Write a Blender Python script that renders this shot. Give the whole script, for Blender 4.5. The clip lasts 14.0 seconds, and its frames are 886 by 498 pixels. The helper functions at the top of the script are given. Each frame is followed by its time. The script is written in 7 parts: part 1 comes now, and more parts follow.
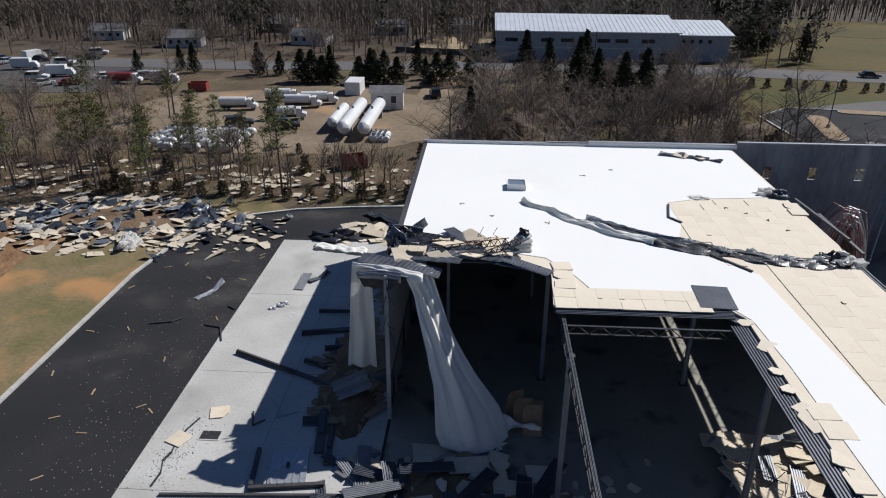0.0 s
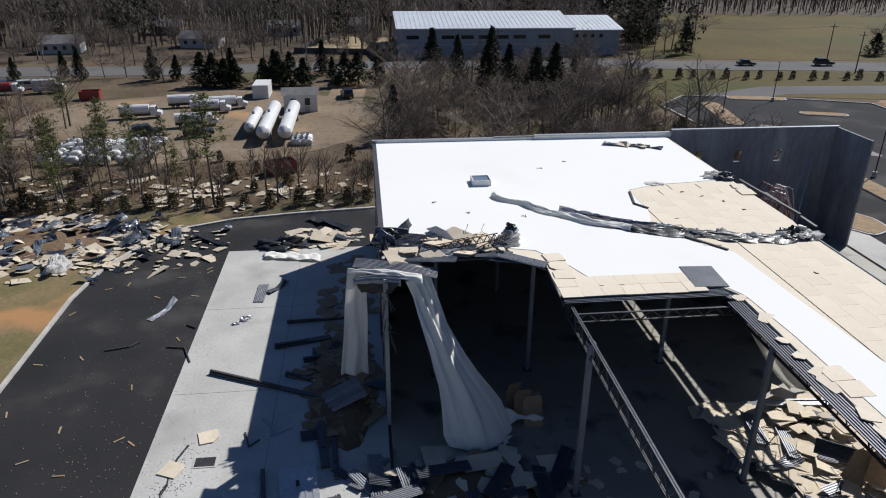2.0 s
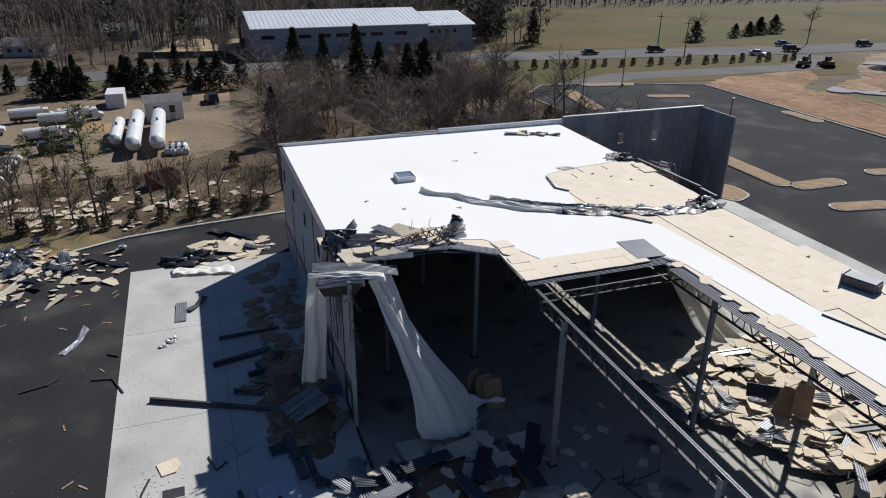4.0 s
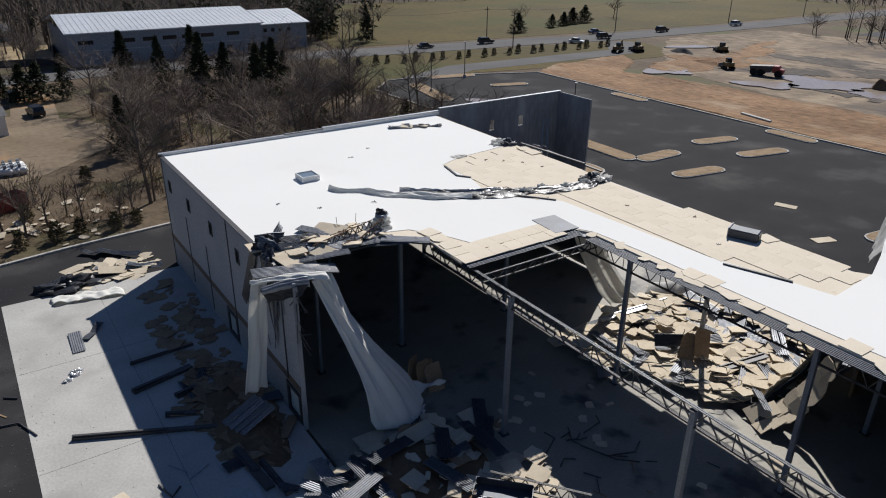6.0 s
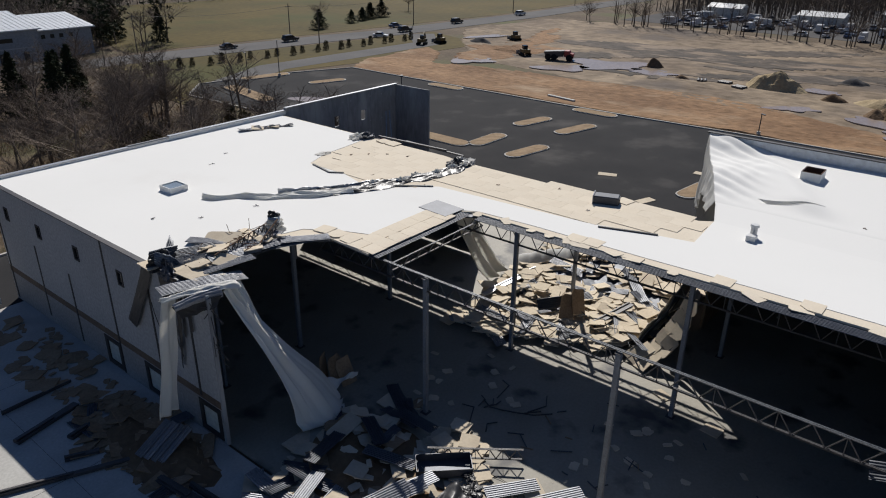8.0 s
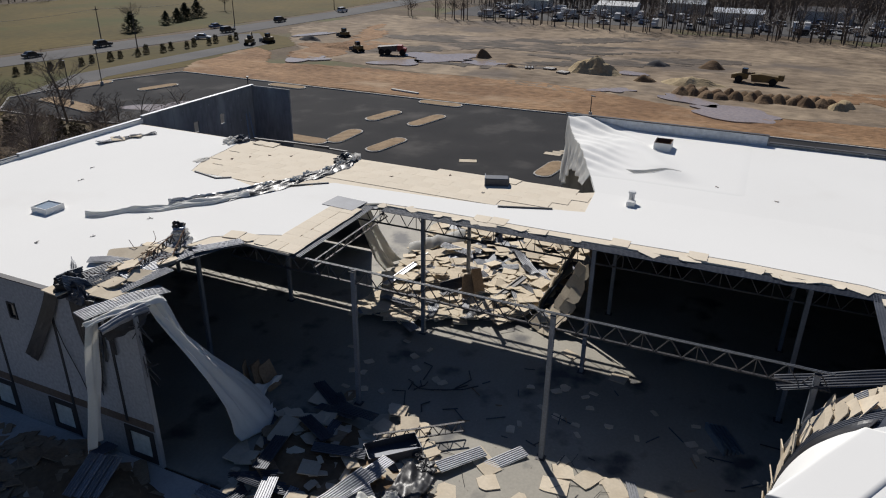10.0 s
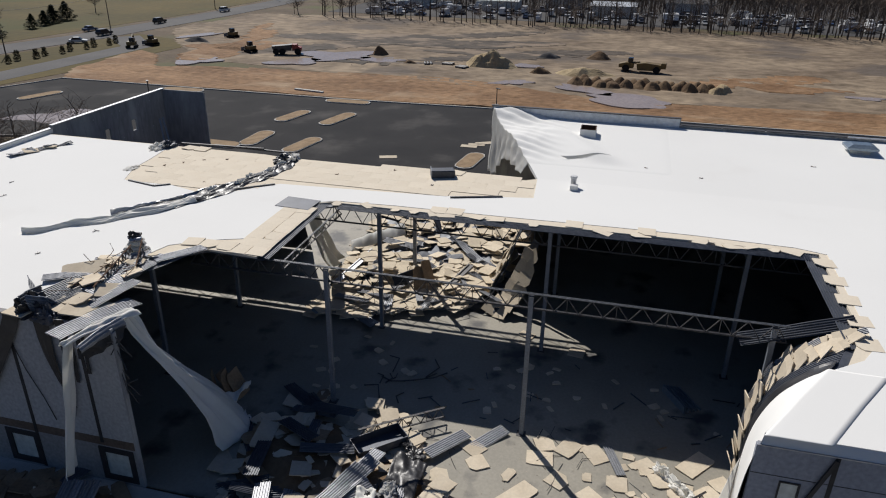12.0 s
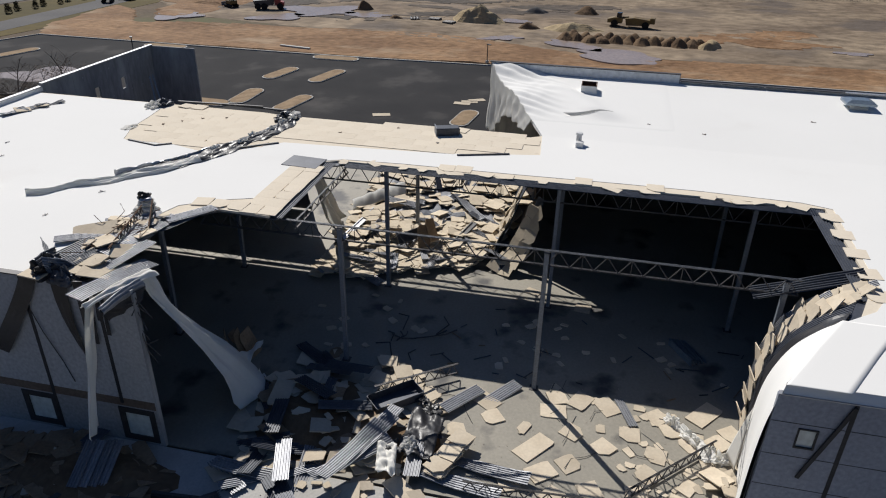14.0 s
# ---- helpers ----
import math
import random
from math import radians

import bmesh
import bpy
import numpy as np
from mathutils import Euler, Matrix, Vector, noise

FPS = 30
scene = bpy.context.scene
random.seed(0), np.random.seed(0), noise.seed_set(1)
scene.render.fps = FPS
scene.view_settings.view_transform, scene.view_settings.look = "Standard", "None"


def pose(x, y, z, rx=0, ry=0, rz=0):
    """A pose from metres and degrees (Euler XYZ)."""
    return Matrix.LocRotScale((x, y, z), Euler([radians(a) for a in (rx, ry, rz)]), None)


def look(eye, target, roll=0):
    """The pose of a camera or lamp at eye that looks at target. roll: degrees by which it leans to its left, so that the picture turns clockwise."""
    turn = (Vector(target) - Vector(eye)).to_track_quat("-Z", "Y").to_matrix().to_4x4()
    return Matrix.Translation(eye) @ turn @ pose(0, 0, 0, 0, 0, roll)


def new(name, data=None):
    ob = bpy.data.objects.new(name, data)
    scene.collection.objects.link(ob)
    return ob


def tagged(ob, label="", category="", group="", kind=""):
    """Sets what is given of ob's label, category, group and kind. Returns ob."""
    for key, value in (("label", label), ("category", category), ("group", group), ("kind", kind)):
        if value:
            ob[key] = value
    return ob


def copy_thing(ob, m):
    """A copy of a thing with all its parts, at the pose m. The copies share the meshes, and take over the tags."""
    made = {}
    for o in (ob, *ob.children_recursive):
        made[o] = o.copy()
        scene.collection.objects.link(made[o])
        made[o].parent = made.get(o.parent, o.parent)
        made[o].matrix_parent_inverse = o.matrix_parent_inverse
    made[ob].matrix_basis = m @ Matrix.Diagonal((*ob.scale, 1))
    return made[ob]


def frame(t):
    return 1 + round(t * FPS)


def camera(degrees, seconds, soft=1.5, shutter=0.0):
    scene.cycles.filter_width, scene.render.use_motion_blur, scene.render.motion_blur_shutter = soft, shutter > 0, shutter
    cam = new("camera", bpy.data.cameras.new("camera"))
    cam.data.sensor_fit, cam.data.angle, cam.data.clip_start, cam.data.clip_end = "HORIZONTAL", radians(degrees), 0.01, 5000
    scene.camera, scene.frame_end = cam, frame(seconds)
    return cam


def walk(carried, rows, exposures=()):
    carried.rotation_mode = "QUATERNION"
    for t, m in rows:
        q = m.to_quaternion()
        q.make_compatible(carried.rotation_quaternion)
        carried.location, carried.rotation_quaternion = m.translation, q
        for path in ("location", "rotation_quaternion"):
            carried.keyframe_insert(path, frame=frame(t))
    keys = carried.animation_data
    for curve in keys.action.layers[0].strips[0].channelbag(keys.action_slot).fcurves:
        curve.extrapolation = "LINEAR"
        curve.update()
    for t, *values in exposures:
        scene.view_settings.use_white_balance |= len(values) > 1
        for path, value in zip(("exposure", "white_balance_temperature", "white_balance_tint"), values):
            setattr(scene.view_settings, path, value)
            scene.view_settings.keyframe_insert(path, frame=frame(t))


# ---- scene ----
cam = camera(64.4, 14.0, soft=1.1)
METRES, EYE, TILT, LEAN, TURN = 38.2, 29.0, 0.0, 0.0, 3.2
ROWS = [
    (0.0, 0.0, 0.0, 0.0, 0.17, -24.07, -0.38),
    (0.5, -0.0414, 0.0048, -0.0009, -1.96, -24.08, -0.38),
    (1.0, -0.0828, 0.0096, -0.0017, -4.2, -24.08, -0.39),
    (1.5, -0.1242, 0.0142, -0.0023, -6.68, -24.09, -0.4),
    (2.0, -0.1656, 0.0197, -0.0029, -9.57, -24.1, -0.41),
    (2.5, -0.2065, 0.0252, -0.0028, -12.67, -24.13, -0.41),
    (3.0, -0.2474, 0.0315, -0.0024, -16.0, -24.15, -0.42),
    (5.5, -0.4495, 0.0858, 0.0003, -33.32, -24.33, -0.55),
    (6.0, -0.4874, 0.1007, 0.0006, -37.33, -24.36, -0.57),
    (6.5, -0.5243, 0.1187, 0.0017, -41.65, -24.4, -0.61),
    (7.0, -0.5596, 0.1381, 0.0021, -45.8, -24.43, -0.6),
    (7.5, -0.5931, 0.1594, 0.0032, -49.99, -24.48, -0.63),
    (8.0, -0.6251, 0.1823, 0.0039, -54.21, -24.5, -0.64),
    (8.5, -0.6533, 0.2049, 0.0044, -58.24, -24.51, -0.63),
    (9.0, -0.6819, 0.2311, 0.005, -62.38, -24.53, -0.65),
    (11.5, -0.7825, 0.376, 0.0053, -76.59, -24.64, -0.77),
    (12.0, -0.7942, 0.4047, 0.0049, -78.84, -24.66, -0.78),
    (12.5, -0.8032, 0.4337, 0.0046, -79.93, -24.69, -0.8),
    (13.0, -0.8079, 0.4531, 0.0041, -79.89, -24.75, -0.84),
    (13.5, -0.8081, 0.4584, 0.0038, -80.06, -25.83, -0.96),
    (14.0, -0.8066, 0.4588, 0.0036, -80.57, -27.98, -1.04),
]
walk(cam, [(t, pose(0, 0, EYE, TILT, LEAN, TURN) @ pose(METRES * x, METRES * y, METRES * z, 90 + pitch, roll, yaw)) for t, x, y, z, yaw, pitch, roll in ROWS],
     exposures=[(0.0, 0.08, 6250, 10), (3.0, 0.1, 6250, 10), (6.5, -0.1, 6430, 10), (9.0, -0.19, 6560, 10), (12.5, -0.16, 6550, 10), (14.0, -0.09, 6550, 10)])

# ---- light ----
SUN_TO = Vector((0.84, 0.66, 1.0)).normalized()
world = bpy.data.worlds.new("sky")
scene.world = world
world.use_nodes = True
wn = world.node_tree.nodes
sky = wn.new("ShaderNodeTexSky")
sky.sky_type, sky.sun_disc = "NISHITA", False
sky.dust_density, sky.ozone_density = 0.3, 4.0
sky.sun_elevation, sky.sun_rotation = math.asin(SUN_TO.z), math.atan2(SUN_TO.x, SUN_TO.y)
tint = wn.new("ShaderNodeMix")
tint.data_type, tint.blend_type = "RGBA", "MULTIPLY"
tint.inputs[0].default_value, tint.inputs[7].default_value = 1.0, (0.82, 0.96, 1.2, 1)
world.node_tree.links.new(sky.outputs[0], tint.inputs[6])
world.node_tree.links.new(tint.outputs[2], wn["Background"].inputs[0])
wn["Background"].inputs[1].default_value = 0.042
sun = new("sun", bpy.data.lights.new("sun", "SUN"))
sun.data.energy, sun.data.angle, sun.data.color = 5.05, radians(0.53), (1.0, 0.965, 0.92)
sun.matrix_world = look(SUN_TO * 200, (0, 0, 0))

# ---- materials ----
def mat(name, c1, c2, scale=1.0, rough=0.85, metal=0.0, bump=0.15, fine=12.0, rand=0.0, stain=None, space="Object", sharp=(0.35, 0.65), bumpd=0.03, grain_low=0.72, stretch=None, glow_through=0.0, spec=0.5):
    """Two colours mixed by coarse noise, fine grain on top, optional stain (colour, scale, low, high) and piece-to-piece change."""
    m = bpy.data.materials.new(name)
    m.use_nodes = True
    nt = m.node_tree
    N, L = nt.nodes, nt.links
    b = N["Principled BSDF"]
    b.inputs["Roughness"].default_value, b.inputs["Metallic"].default_value = rough, metal
    tc = N.new("ShaderNodeTexCoord")
    co = tc.outputs["Object"]
    if space == "World":
        co = N.new("ShaderNodeNewGeometry").outputs["Position"]
    if stretch:
        mp = N.new("ShaderNodeMapping")
        mp.inputs["Scale"].default_value = stretch
        L.new(co, mp.inputs["Vector"])
        co = mp.outputs[0]
    b.inputs["Specular IOR Level"].default_value = spec if rough < 0.8 else 0.12

    def noise_(s, d=5.0):
        n = N.new("ShaderNodeTexNoise")
        n.inputs["Scale"].default_value, n.inputs["Detail"].default_value = s, d
        L.new(co, n.inputs["Vector"])
        return n.outputs[0]

    def ramp(v, lo, hi):
        r = N.new("ShaderNodeMapRange")
        r.inputs[1].default_value, r.inputs[2].default_value = lo, hi
        L.new(v, r.inputs[0])
        return r.outputs[0]

    def mix(f, a, c, mode="MIX"):
        x = N.new("ShaderNodeMix")
        x.data_type, x.blend_type = "RGBA", mode
        for sock, v in ((x.inputs[0], f), (x.inputs[6], a), (x.inputs[7], c)):
            if isinstance(v, (int, float)):
                sock.default_value = v
            elif isinstance(v, tuple):
                sock.default_value = (*v[:3], 1)
            else:
                L.new(v, sock)
        return x.outputs[2]

    col = mix(ramp(noise_(scale), *sharp), c1, c2)
    grain = noise_(fine, 8.0)
    col = mix(ramp(grain, 0.3, 0.7), mix(1.0, col, (grain_low,) * 3, "MULTIPLY"), col)
    if stain:
        col = mix(ramp(noise_(stain[1], 6.0), stain[2], stain[3]), col, stain[0])
    if rand:
        oi = N.new("ShaderNodeObjectInfo")
        col = mix(ramp(oi.outputs["Random"], 0, 1), mix(1.0, col, (1 - rand,) * 3, "MULTIPLY"), col)
    L.new(col, b.inputs["Base Color"])
    if bump:
        bp = N.new("ShaderNodeBump")
        bp.inputs["Strength"].default_value, bp.inputs["Distance"].default_value = bump, bumpd
        L.new(grain, bp.inputs["Height"])
        L.new(bp.outputs[0], b.inputs["Normal"])
    if glow_through:
        tr, mx = N.new("ShaderNodeBsdfTranslucent"), N.new("ShaderNodeMixShader")
        L.new(col, tr.inputs[0])
        mx.inputs[0].default_value = glow_through
        L.new(b.outputs[0], mx.inputs[1])
        L.new(tr.outputs[0], mx.inputs[2])
        L.new(mx.outputs[0], N["Material Output"].inputs[0])
    return m


M_LITTER = mat("leaf_litter", (0.1, 0.072, 0.047), (0.16, 0.12, 0.08), 0.09, fine=0.9, stain=((0.1, 0.1, 0.045), 0.05, 0.52, 0.7), space="World", bump=0.6, bumpd=0.3)
M_VERGE = mat("verge_grass", (0.16, 0.14, 0.065), (0.24, 0.18, 0.1), 0.25, fine=3.0, stain=((0.36, 0.2, 0.09), 0.12, 0.5, 0.62), space="World", bump=0.5)
M_ORANGE = mat("orange_clay", (0.36, 0.22, 0.12), (0.23, 0.132, 0.07), 0.07, fine=0.7, stain=((0.33, 0.235, 0.15), 0.1, 0.55, 0.72), space="World", bump=0.8, bumpd=0.5, grain_low=0.6, stretch=(1.2, 0.8, 1))
M_MUD = mat("brown_subsoil", (0.36, 0.28, 0.195), (0.225, 0.17, 0.12), 0.06, fine=0.35, stain=((0.13, 0.105, 0.085), 0.035, 0.55, 0.62), space="World", bump=0.9, bumpd=0.6, grain_low=0.5, stretch=(1.0, 0.75, 1))
M_WETMUD = mat("wet_mud", (0.085, 0.072, 0.06), (0.15, 0.12, 0.095), 0.12, 0.8, fine=0.6, stain=((0.24, 0.185, 0.135), 0.09, 0.54, 0.6), space="World", bump=0.9, bumpd=0.5, grain_low=0.5, stretch=(1.3, 0.6, 1))
M_YARD = mat("sandy_yard", (0.26, 0.205, 0.145), (0.2, 0.15, 0.1), 0.08, fine=1.2, stain=((0.4, 0.24, 0.12), 0.045, 0.56, 0.66), space="World", bump=0.4)
M_FIELD = mat("winter_field", (0.12, 0.088, 0.024), (0.08, 0.064, 0.018), 0.03, fine=0.5, stain=((0.062, 0.064, 0.017), 0.022, 0.55, 0.68), space="World", bump=0.4)
M_ASPHALT = mat("new_asphalt", (0.027, 0.027, 0.029), (0.04, 0.039, 0.04), 0.12, 0.9, fine=25, stain=((0.085, 0.08, 0.076), 0.12, 0.54, 0.78), space="World", bump=0.35, bumpd=0.01)
M_ROAD = mat("worn_road", (0.13, 0.127, 0.127), (0.16, 0.155, 0.15), 0.08, 0.9, fine=3, space="World", bump=0.1)
M_LOT = mat("far_lot", (0.08, 0.078, 0.08), (0.11, 0.106, 0.104), 0.07, 0.9, fine=3, space="World", bump=0.1)
M_APRON = mat("apron_concrete", (0.44, 0.43, 0.4), (0.52, 0.51, 0.48), 0.25, 0.8, fine=6, stain=((0.33, 0.32, 0.3), 0.22, 0.55, 0.75), space="World", bump=0.06, grain_low=0.82)
# Real dark stains, made stronger to deepen the shade of the inner bays.
M_SLAB = mat("slab_concrete", (0.27, 0.25, 0.205), (0.33, 0.305, 0.25), 0.2, 0.65, fine=5, stain=((0.07, 0.068, 0.066), 0.24, 0.56, 0.66), space="World", bump=0.04, grain_low=0.84)
M_KERB = mat("kerb_concrete", (0.55, 0.53, 0.49), (0.45, 0.43, 0.4), 0.7, 0.85, fine=8, space="World")
M_MULCH = mat("straw_mulch", (0.27, 0.19, 0.115), (0.36, 0.26, 0.16), 0.8, fine=5, space="World", bump=0.7, bumpd=0.08)
M_WATER = mat("muddy_water", (0.33, 0.26, 0.215), (0.38, 0.3, 0.25), 0.1, 0.22, fine=2, bump=0.03)
M_WHITE = mat("roof_membrane", (0.8, 0.795, 0.765), (0.775, 0.77, 0.74), 0.08, 0.9, fine=30, stain=((0.72, 0.705, 0.67), 0.16, 0.62, 0.9), space="World", bump=0.02, bumpd=0.01, grain_low=0.96)
M_CLOTH = mat("loose_membrane", (0.79, 0.785, 0.75), (0.76, 0.75, 0.72), 0.4, 0.7, fine=3.5, bump=0.12, bumpd=0.03, grain_low=0.94, glow_through=0.5)
# Loose membrane again, whiter and warmer to brighten drapes that hang in shade.
M_SHEET = mat("shade_lifted_membrane", (0.92, 0.91, 0.86), (0.89, 0.88, 0.83), 0.4, 0.75, fine=3.5, bump=0.1, bumpd=0.03, grain_low=0.97, glow_through=0.32)
M_BLACKM = mat("membrane_underside", (0.02, 0.02, 0.023), (0.04, 0.04, 0.044), 0.7, 0.42, fine=5, bump=0.3)
M_BOARD = mat("insulation_board", (0.74, 0.645, 0.5), (0.66, 0.565, 0.43), 0.7, 0.9, fine=5, rand=0.25, bump=0.12, grain_low=0.87)
M_BOARDR = mat("roof_board", (0.76, 0.68, 0.55), (0.73, 0.645, 0.515), 0.5, 0.9, fine=7, rand=0.05, stain=((0.6, 0.5, 0.38), 1.3, 0.68, 0.8), bump=0.08, grain_low=0.92)
M_CARD = mat("brown_board", (0.33, 0.23, 0.145), (0.4, 0.29, 0.19), 0.8, 0.9, fine=6, rand=0.2)
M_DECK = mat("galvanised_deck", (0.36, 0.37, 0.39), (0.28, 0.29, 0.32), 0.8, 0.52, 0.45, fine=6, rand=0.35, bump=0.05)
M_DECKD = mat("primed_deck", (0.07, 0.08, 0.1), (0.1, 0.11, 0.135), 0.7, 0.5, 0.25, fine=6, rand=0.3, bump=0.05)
M_STEEL = mat("grey_primer_steel", (0.23, 0.255, 0.29), (0.18, 0.2, 0.235), 0.8, 0.55, 0.1, fine=8, bump=0.05)
M_JOIST = mat("joist_grey", (0.14, 0.15, 0.17), (0.11, 0.12, 0.135), 0.8, 0.5, 0.2, fine=8, bump=0.05)
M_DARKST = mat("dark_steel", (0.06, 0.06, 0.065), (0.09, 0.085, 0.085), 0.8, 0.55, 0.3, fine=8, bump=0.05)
M_RUST = mat("rusty_steel", (0.16, 0.09, 0.055), (0.1, 0.065, 0.05), 1.5, 0.8, 0.2, fine=9)
M_WALL = mat("painted_panel", (0.5, 0.505, 0.51), (0.45, 0.455, 0.46), 0.25, 0.8, fine=5, space="World", bump=0.06)
M_WALLG = mat("grey_panel", (0.31, 0.33, 0.38), (0.34, 0.36, 0.41), 0.25, 0.75, fine=5, space="World", bump=0.06)
M_WAINS = mat("wainscot_panel", (0.36, 0.36, 0.36), (0.31, 0.31, 0.31), 0.3, 0.8, fine=5, space="World", bump=0.06)
M_BAND = mat("brown_band", (0.16, 0.12, 0.095), (0.2, 0.155, 0.12), 0.5, 0.8, fine=5, space="World")
M_CONC = mat("raw_tilt_concrete", (0.27, 0.275, 0.28), (0.37, 0.37, 0.37), 0.22, 0.85, fine=3, stretch=(1, 1, 0.3), stain=((0.46, 0.46, 0.45), 0.35, 0.55, 0.72), space="World", bump=0.12)
M_BLACK = mat("black_joint", (0.02, 0.02, 0.022), (0.035, 0.035, 0.038), 2, 0.6, fine=10)
M_COPING = mat("metal_coping", (0.5, 0.51, 0.53), (0.42, 0.43, 0.45), 0.5, 0.4, 0.5, fine=4, bump=0.04)
M_BLUEGL = mat("hood_metal", (0.3, 0.37, 0.43), (0.25, 0.31, 0.37), 0.8, 0.3, 0.5, fine=5, bump=0.04)
M_BARK = mat("grey_bark", (0.19, 0.155, 0.125), (0.27, 0.23, 0.19), 1.0, 0.95, fine=8, rand=0.4, bump=0.4)
M_TWIG = mat("bare_twigs", (0.23, 0.185, 0.15), (0.32, 0.26, 0.215), 0.7, 0.95, fine=5, rand=0.45, bump=0)
M_NEEDLE = mat("pine_needles", (0.12, 0.14, 0.045), (0.19, 0.19, 0.075), 0.5, 0.8, fine=5, rand=0.35, bump=0)
M_CEDAR = mat("dark_evergreen", (0.04, 0.05, 0.026), (0.07, 0.078, 0.038), 0.6, 0.8, fine=5, rand=0.35, bump=0)
M_SHRUB = mat("dry_shrub", (0.13, 0.115, 0.06), (0.19, 0.145, 0.085), 0.9, 0.9, fine=6, rand=0.4, bump=0)
M_FARWOOD = mat("far_wood_bark", (0.13, 0.108, 0.093), (0.19, 0.157, 0.132), 0.05, 0.95, fine=0.6, bump=0)
M_TANK = mat("white_tank_paint", (0.78, 0.78, 0.76), (0.7, 0.7, 0.68), 0.5, 0.4, fine=4, bump=0.03)
M_RED = mat("red_paint", (0.32, 0.045, 0.04), (0.25, 0.04, 0.035), 1, 0.5, fine=5)
M_YELLOW = mat("machine_yellow", (0.2, 0.13, 0.035), (0.13, 0.085, 0.03), 1, 0.6, fine=5)
M_SIGNY = mat("sign_yellow", (0.75, 0.55, 0.02), (0.68, 0.5, 0.02), 1, 0.5, fine=4, bump=0)
M_TYRE = mat("tyre_rubber", (0.02, 0.02, 0.02), (0.03, 0.03, 0.03), 2, 0.85, fine=8)
M_GLASSD = mat("dark_glazing", (0.02, 0.024, 0.03), (0.03, 0.034, 0.04), 1, 0.12, fine=3, bump=0)
# Pale base colour stands in for the light the panes catch.
M_PANE = mat("painted_bright_glazing", (0.6, 0.65, 0.62), (0.68, 0.72, 0.69), 1.2, 0.12, fine=3, bump=0.02)
M_CARW, M_CARS, M_CARB, M_CARR, M_CARK = [mat("car_" + n, c, tuple(v * 0.92 for v in c), 1, 0.3, fine=4, bump=0) for n, c in
    (("white", (0.75, 0.75, 0.74)), ("silver", (0.42, 0.43, 0.44)), ("blue", (0.06, 0.1, 0.2)), ("red", (0.3, 0.03, 0.03)), ("black", (0.03, 0.03, 0.033)))]
M_FARROOF = mat("standing_seam_roof", (0.68, 0.71, 0.74), (0.62, 0.65, 0.68), 0.2, 0.45, 0.1, fine=2, bump=0.05)
M_FARWALL = mat("grey_metal_wall", (0.3, 0.32, 0.34), (0.34, 0.355, 0.37), 0.2, 0.7, fine=2, bump=0.05)
M_SHINGLE = mat("grey_shingle", (0.14, 0.14, 0.145), (0.19, 0.185, 0.185), 1, 0.9, fine=5)
M_SIDING = mat("pale_siding", (0.6, 0.6, 0.57), (0.52, 0.52, 0.5), 0.6, 0.8, fine=4)
M_SAND = mat("pale_sand", (0.5, 0.4, 0.25), (0.42, 0.32, 0.19), 0.3, 0.95, fine=2.5, bump=0.6, bumpd=0.15)
M_SPOIL = mat("dark_spoil", (0.16, 0.105, 0.065), (0.22, 0.15, 0.09), 0.4, 0.95, fine=2.5, bump=0.7, bumpd=0.15)
M_PINKI = mat("pink_foil", (0.42, 0.3, 0.29), (0.55, 0.48, 0.46), 1.3, 0.6, fine=5, bump=0.3)
M_WOOD = mat("raw_lumber", (0.45, 0.33, 0.2), (0.36, 0.26, 0.15), 1.5, 0.85, fine=8, rand=0.3)
M_WOODFL = mat("woods_floor", (0.085, 0.066, 0.048), (0.125, 0.097, 0.07), 0.12, fine=0.8, space="World", bump=0.6, bumpd=0.3)


# ---- mesh helpers ----
R = random.Random(7)


def mesh_of(bm, name, material, smooth=False):
    me = bpy.data.meshes.new(name)
    bmesh.ops.recalc_face_normals(bm, faces=bm.faces[:])
    bm.to_mesh(me)
    bm.free()
    me.materials.append(material)
    if smooth:
        me.polygons.foreach_set("use_smooth", [True] * len(me.polygons))
    return me


def raw_mesh(name, verts, faces, material):
    me = bpy.data.meshes.new(name)
    me.from_pydata([tuple(v) for v in verts], [], faces)
    me.materials.append(material)
    return me


def thing(name, at=(0, 0, 0), rz=0.0, label="", category="", group="", kind=""):
    ob = new(name)
    ob.matrix_basis = pose(*at, 0, 0, rz)
    return tagged(ob, label, category, group, kind)


def part(name, bm, material, parent, label="", smooth=False):
    ob = new(name, mesh_of(bm, name, material, smooth) if isinstance(bm, bmesh.types.BMesh) else bm)
    ob.parent = parent
    return tagged(ob, label)


def solo(name, bm, material, label, category, m=None, group="", kind="", smooth=False):
    ob = new(name, mesh_of(bm, name, material, smooth) if isinstance(bm, bmesh.types.BMesh) else bm)
    if m is not None:
        ob.matrix_basis = m
    return tagged(ob, label, category, group, kind)


def box(bm, x0, x1, y0, y1, z0, z1, m=None, bevel=0.0):
    t = Matrix.LocRotScale(((x0 + x1) / 2, (y0 + y1) / 2, (z0 + z1) / 2), None, (abs(x1 - x0), abs(y1 - y0), abs(z1 - z0)))
    r = bmesh.ops.create_cube(bm, size=1, matrix=t if m is None else m @ t)
    if bevel:
        es = list({e for v in r["verts"] for e in v.link_edges})
        bmesh.ops.bevel(bm, geom=es, offset=bevel, segments=1, affect="EDGES")
    return bm


def B():
    return bmesh.new()


def bx(*a, **k):
    return box(bmesh.new(), *a, **k)


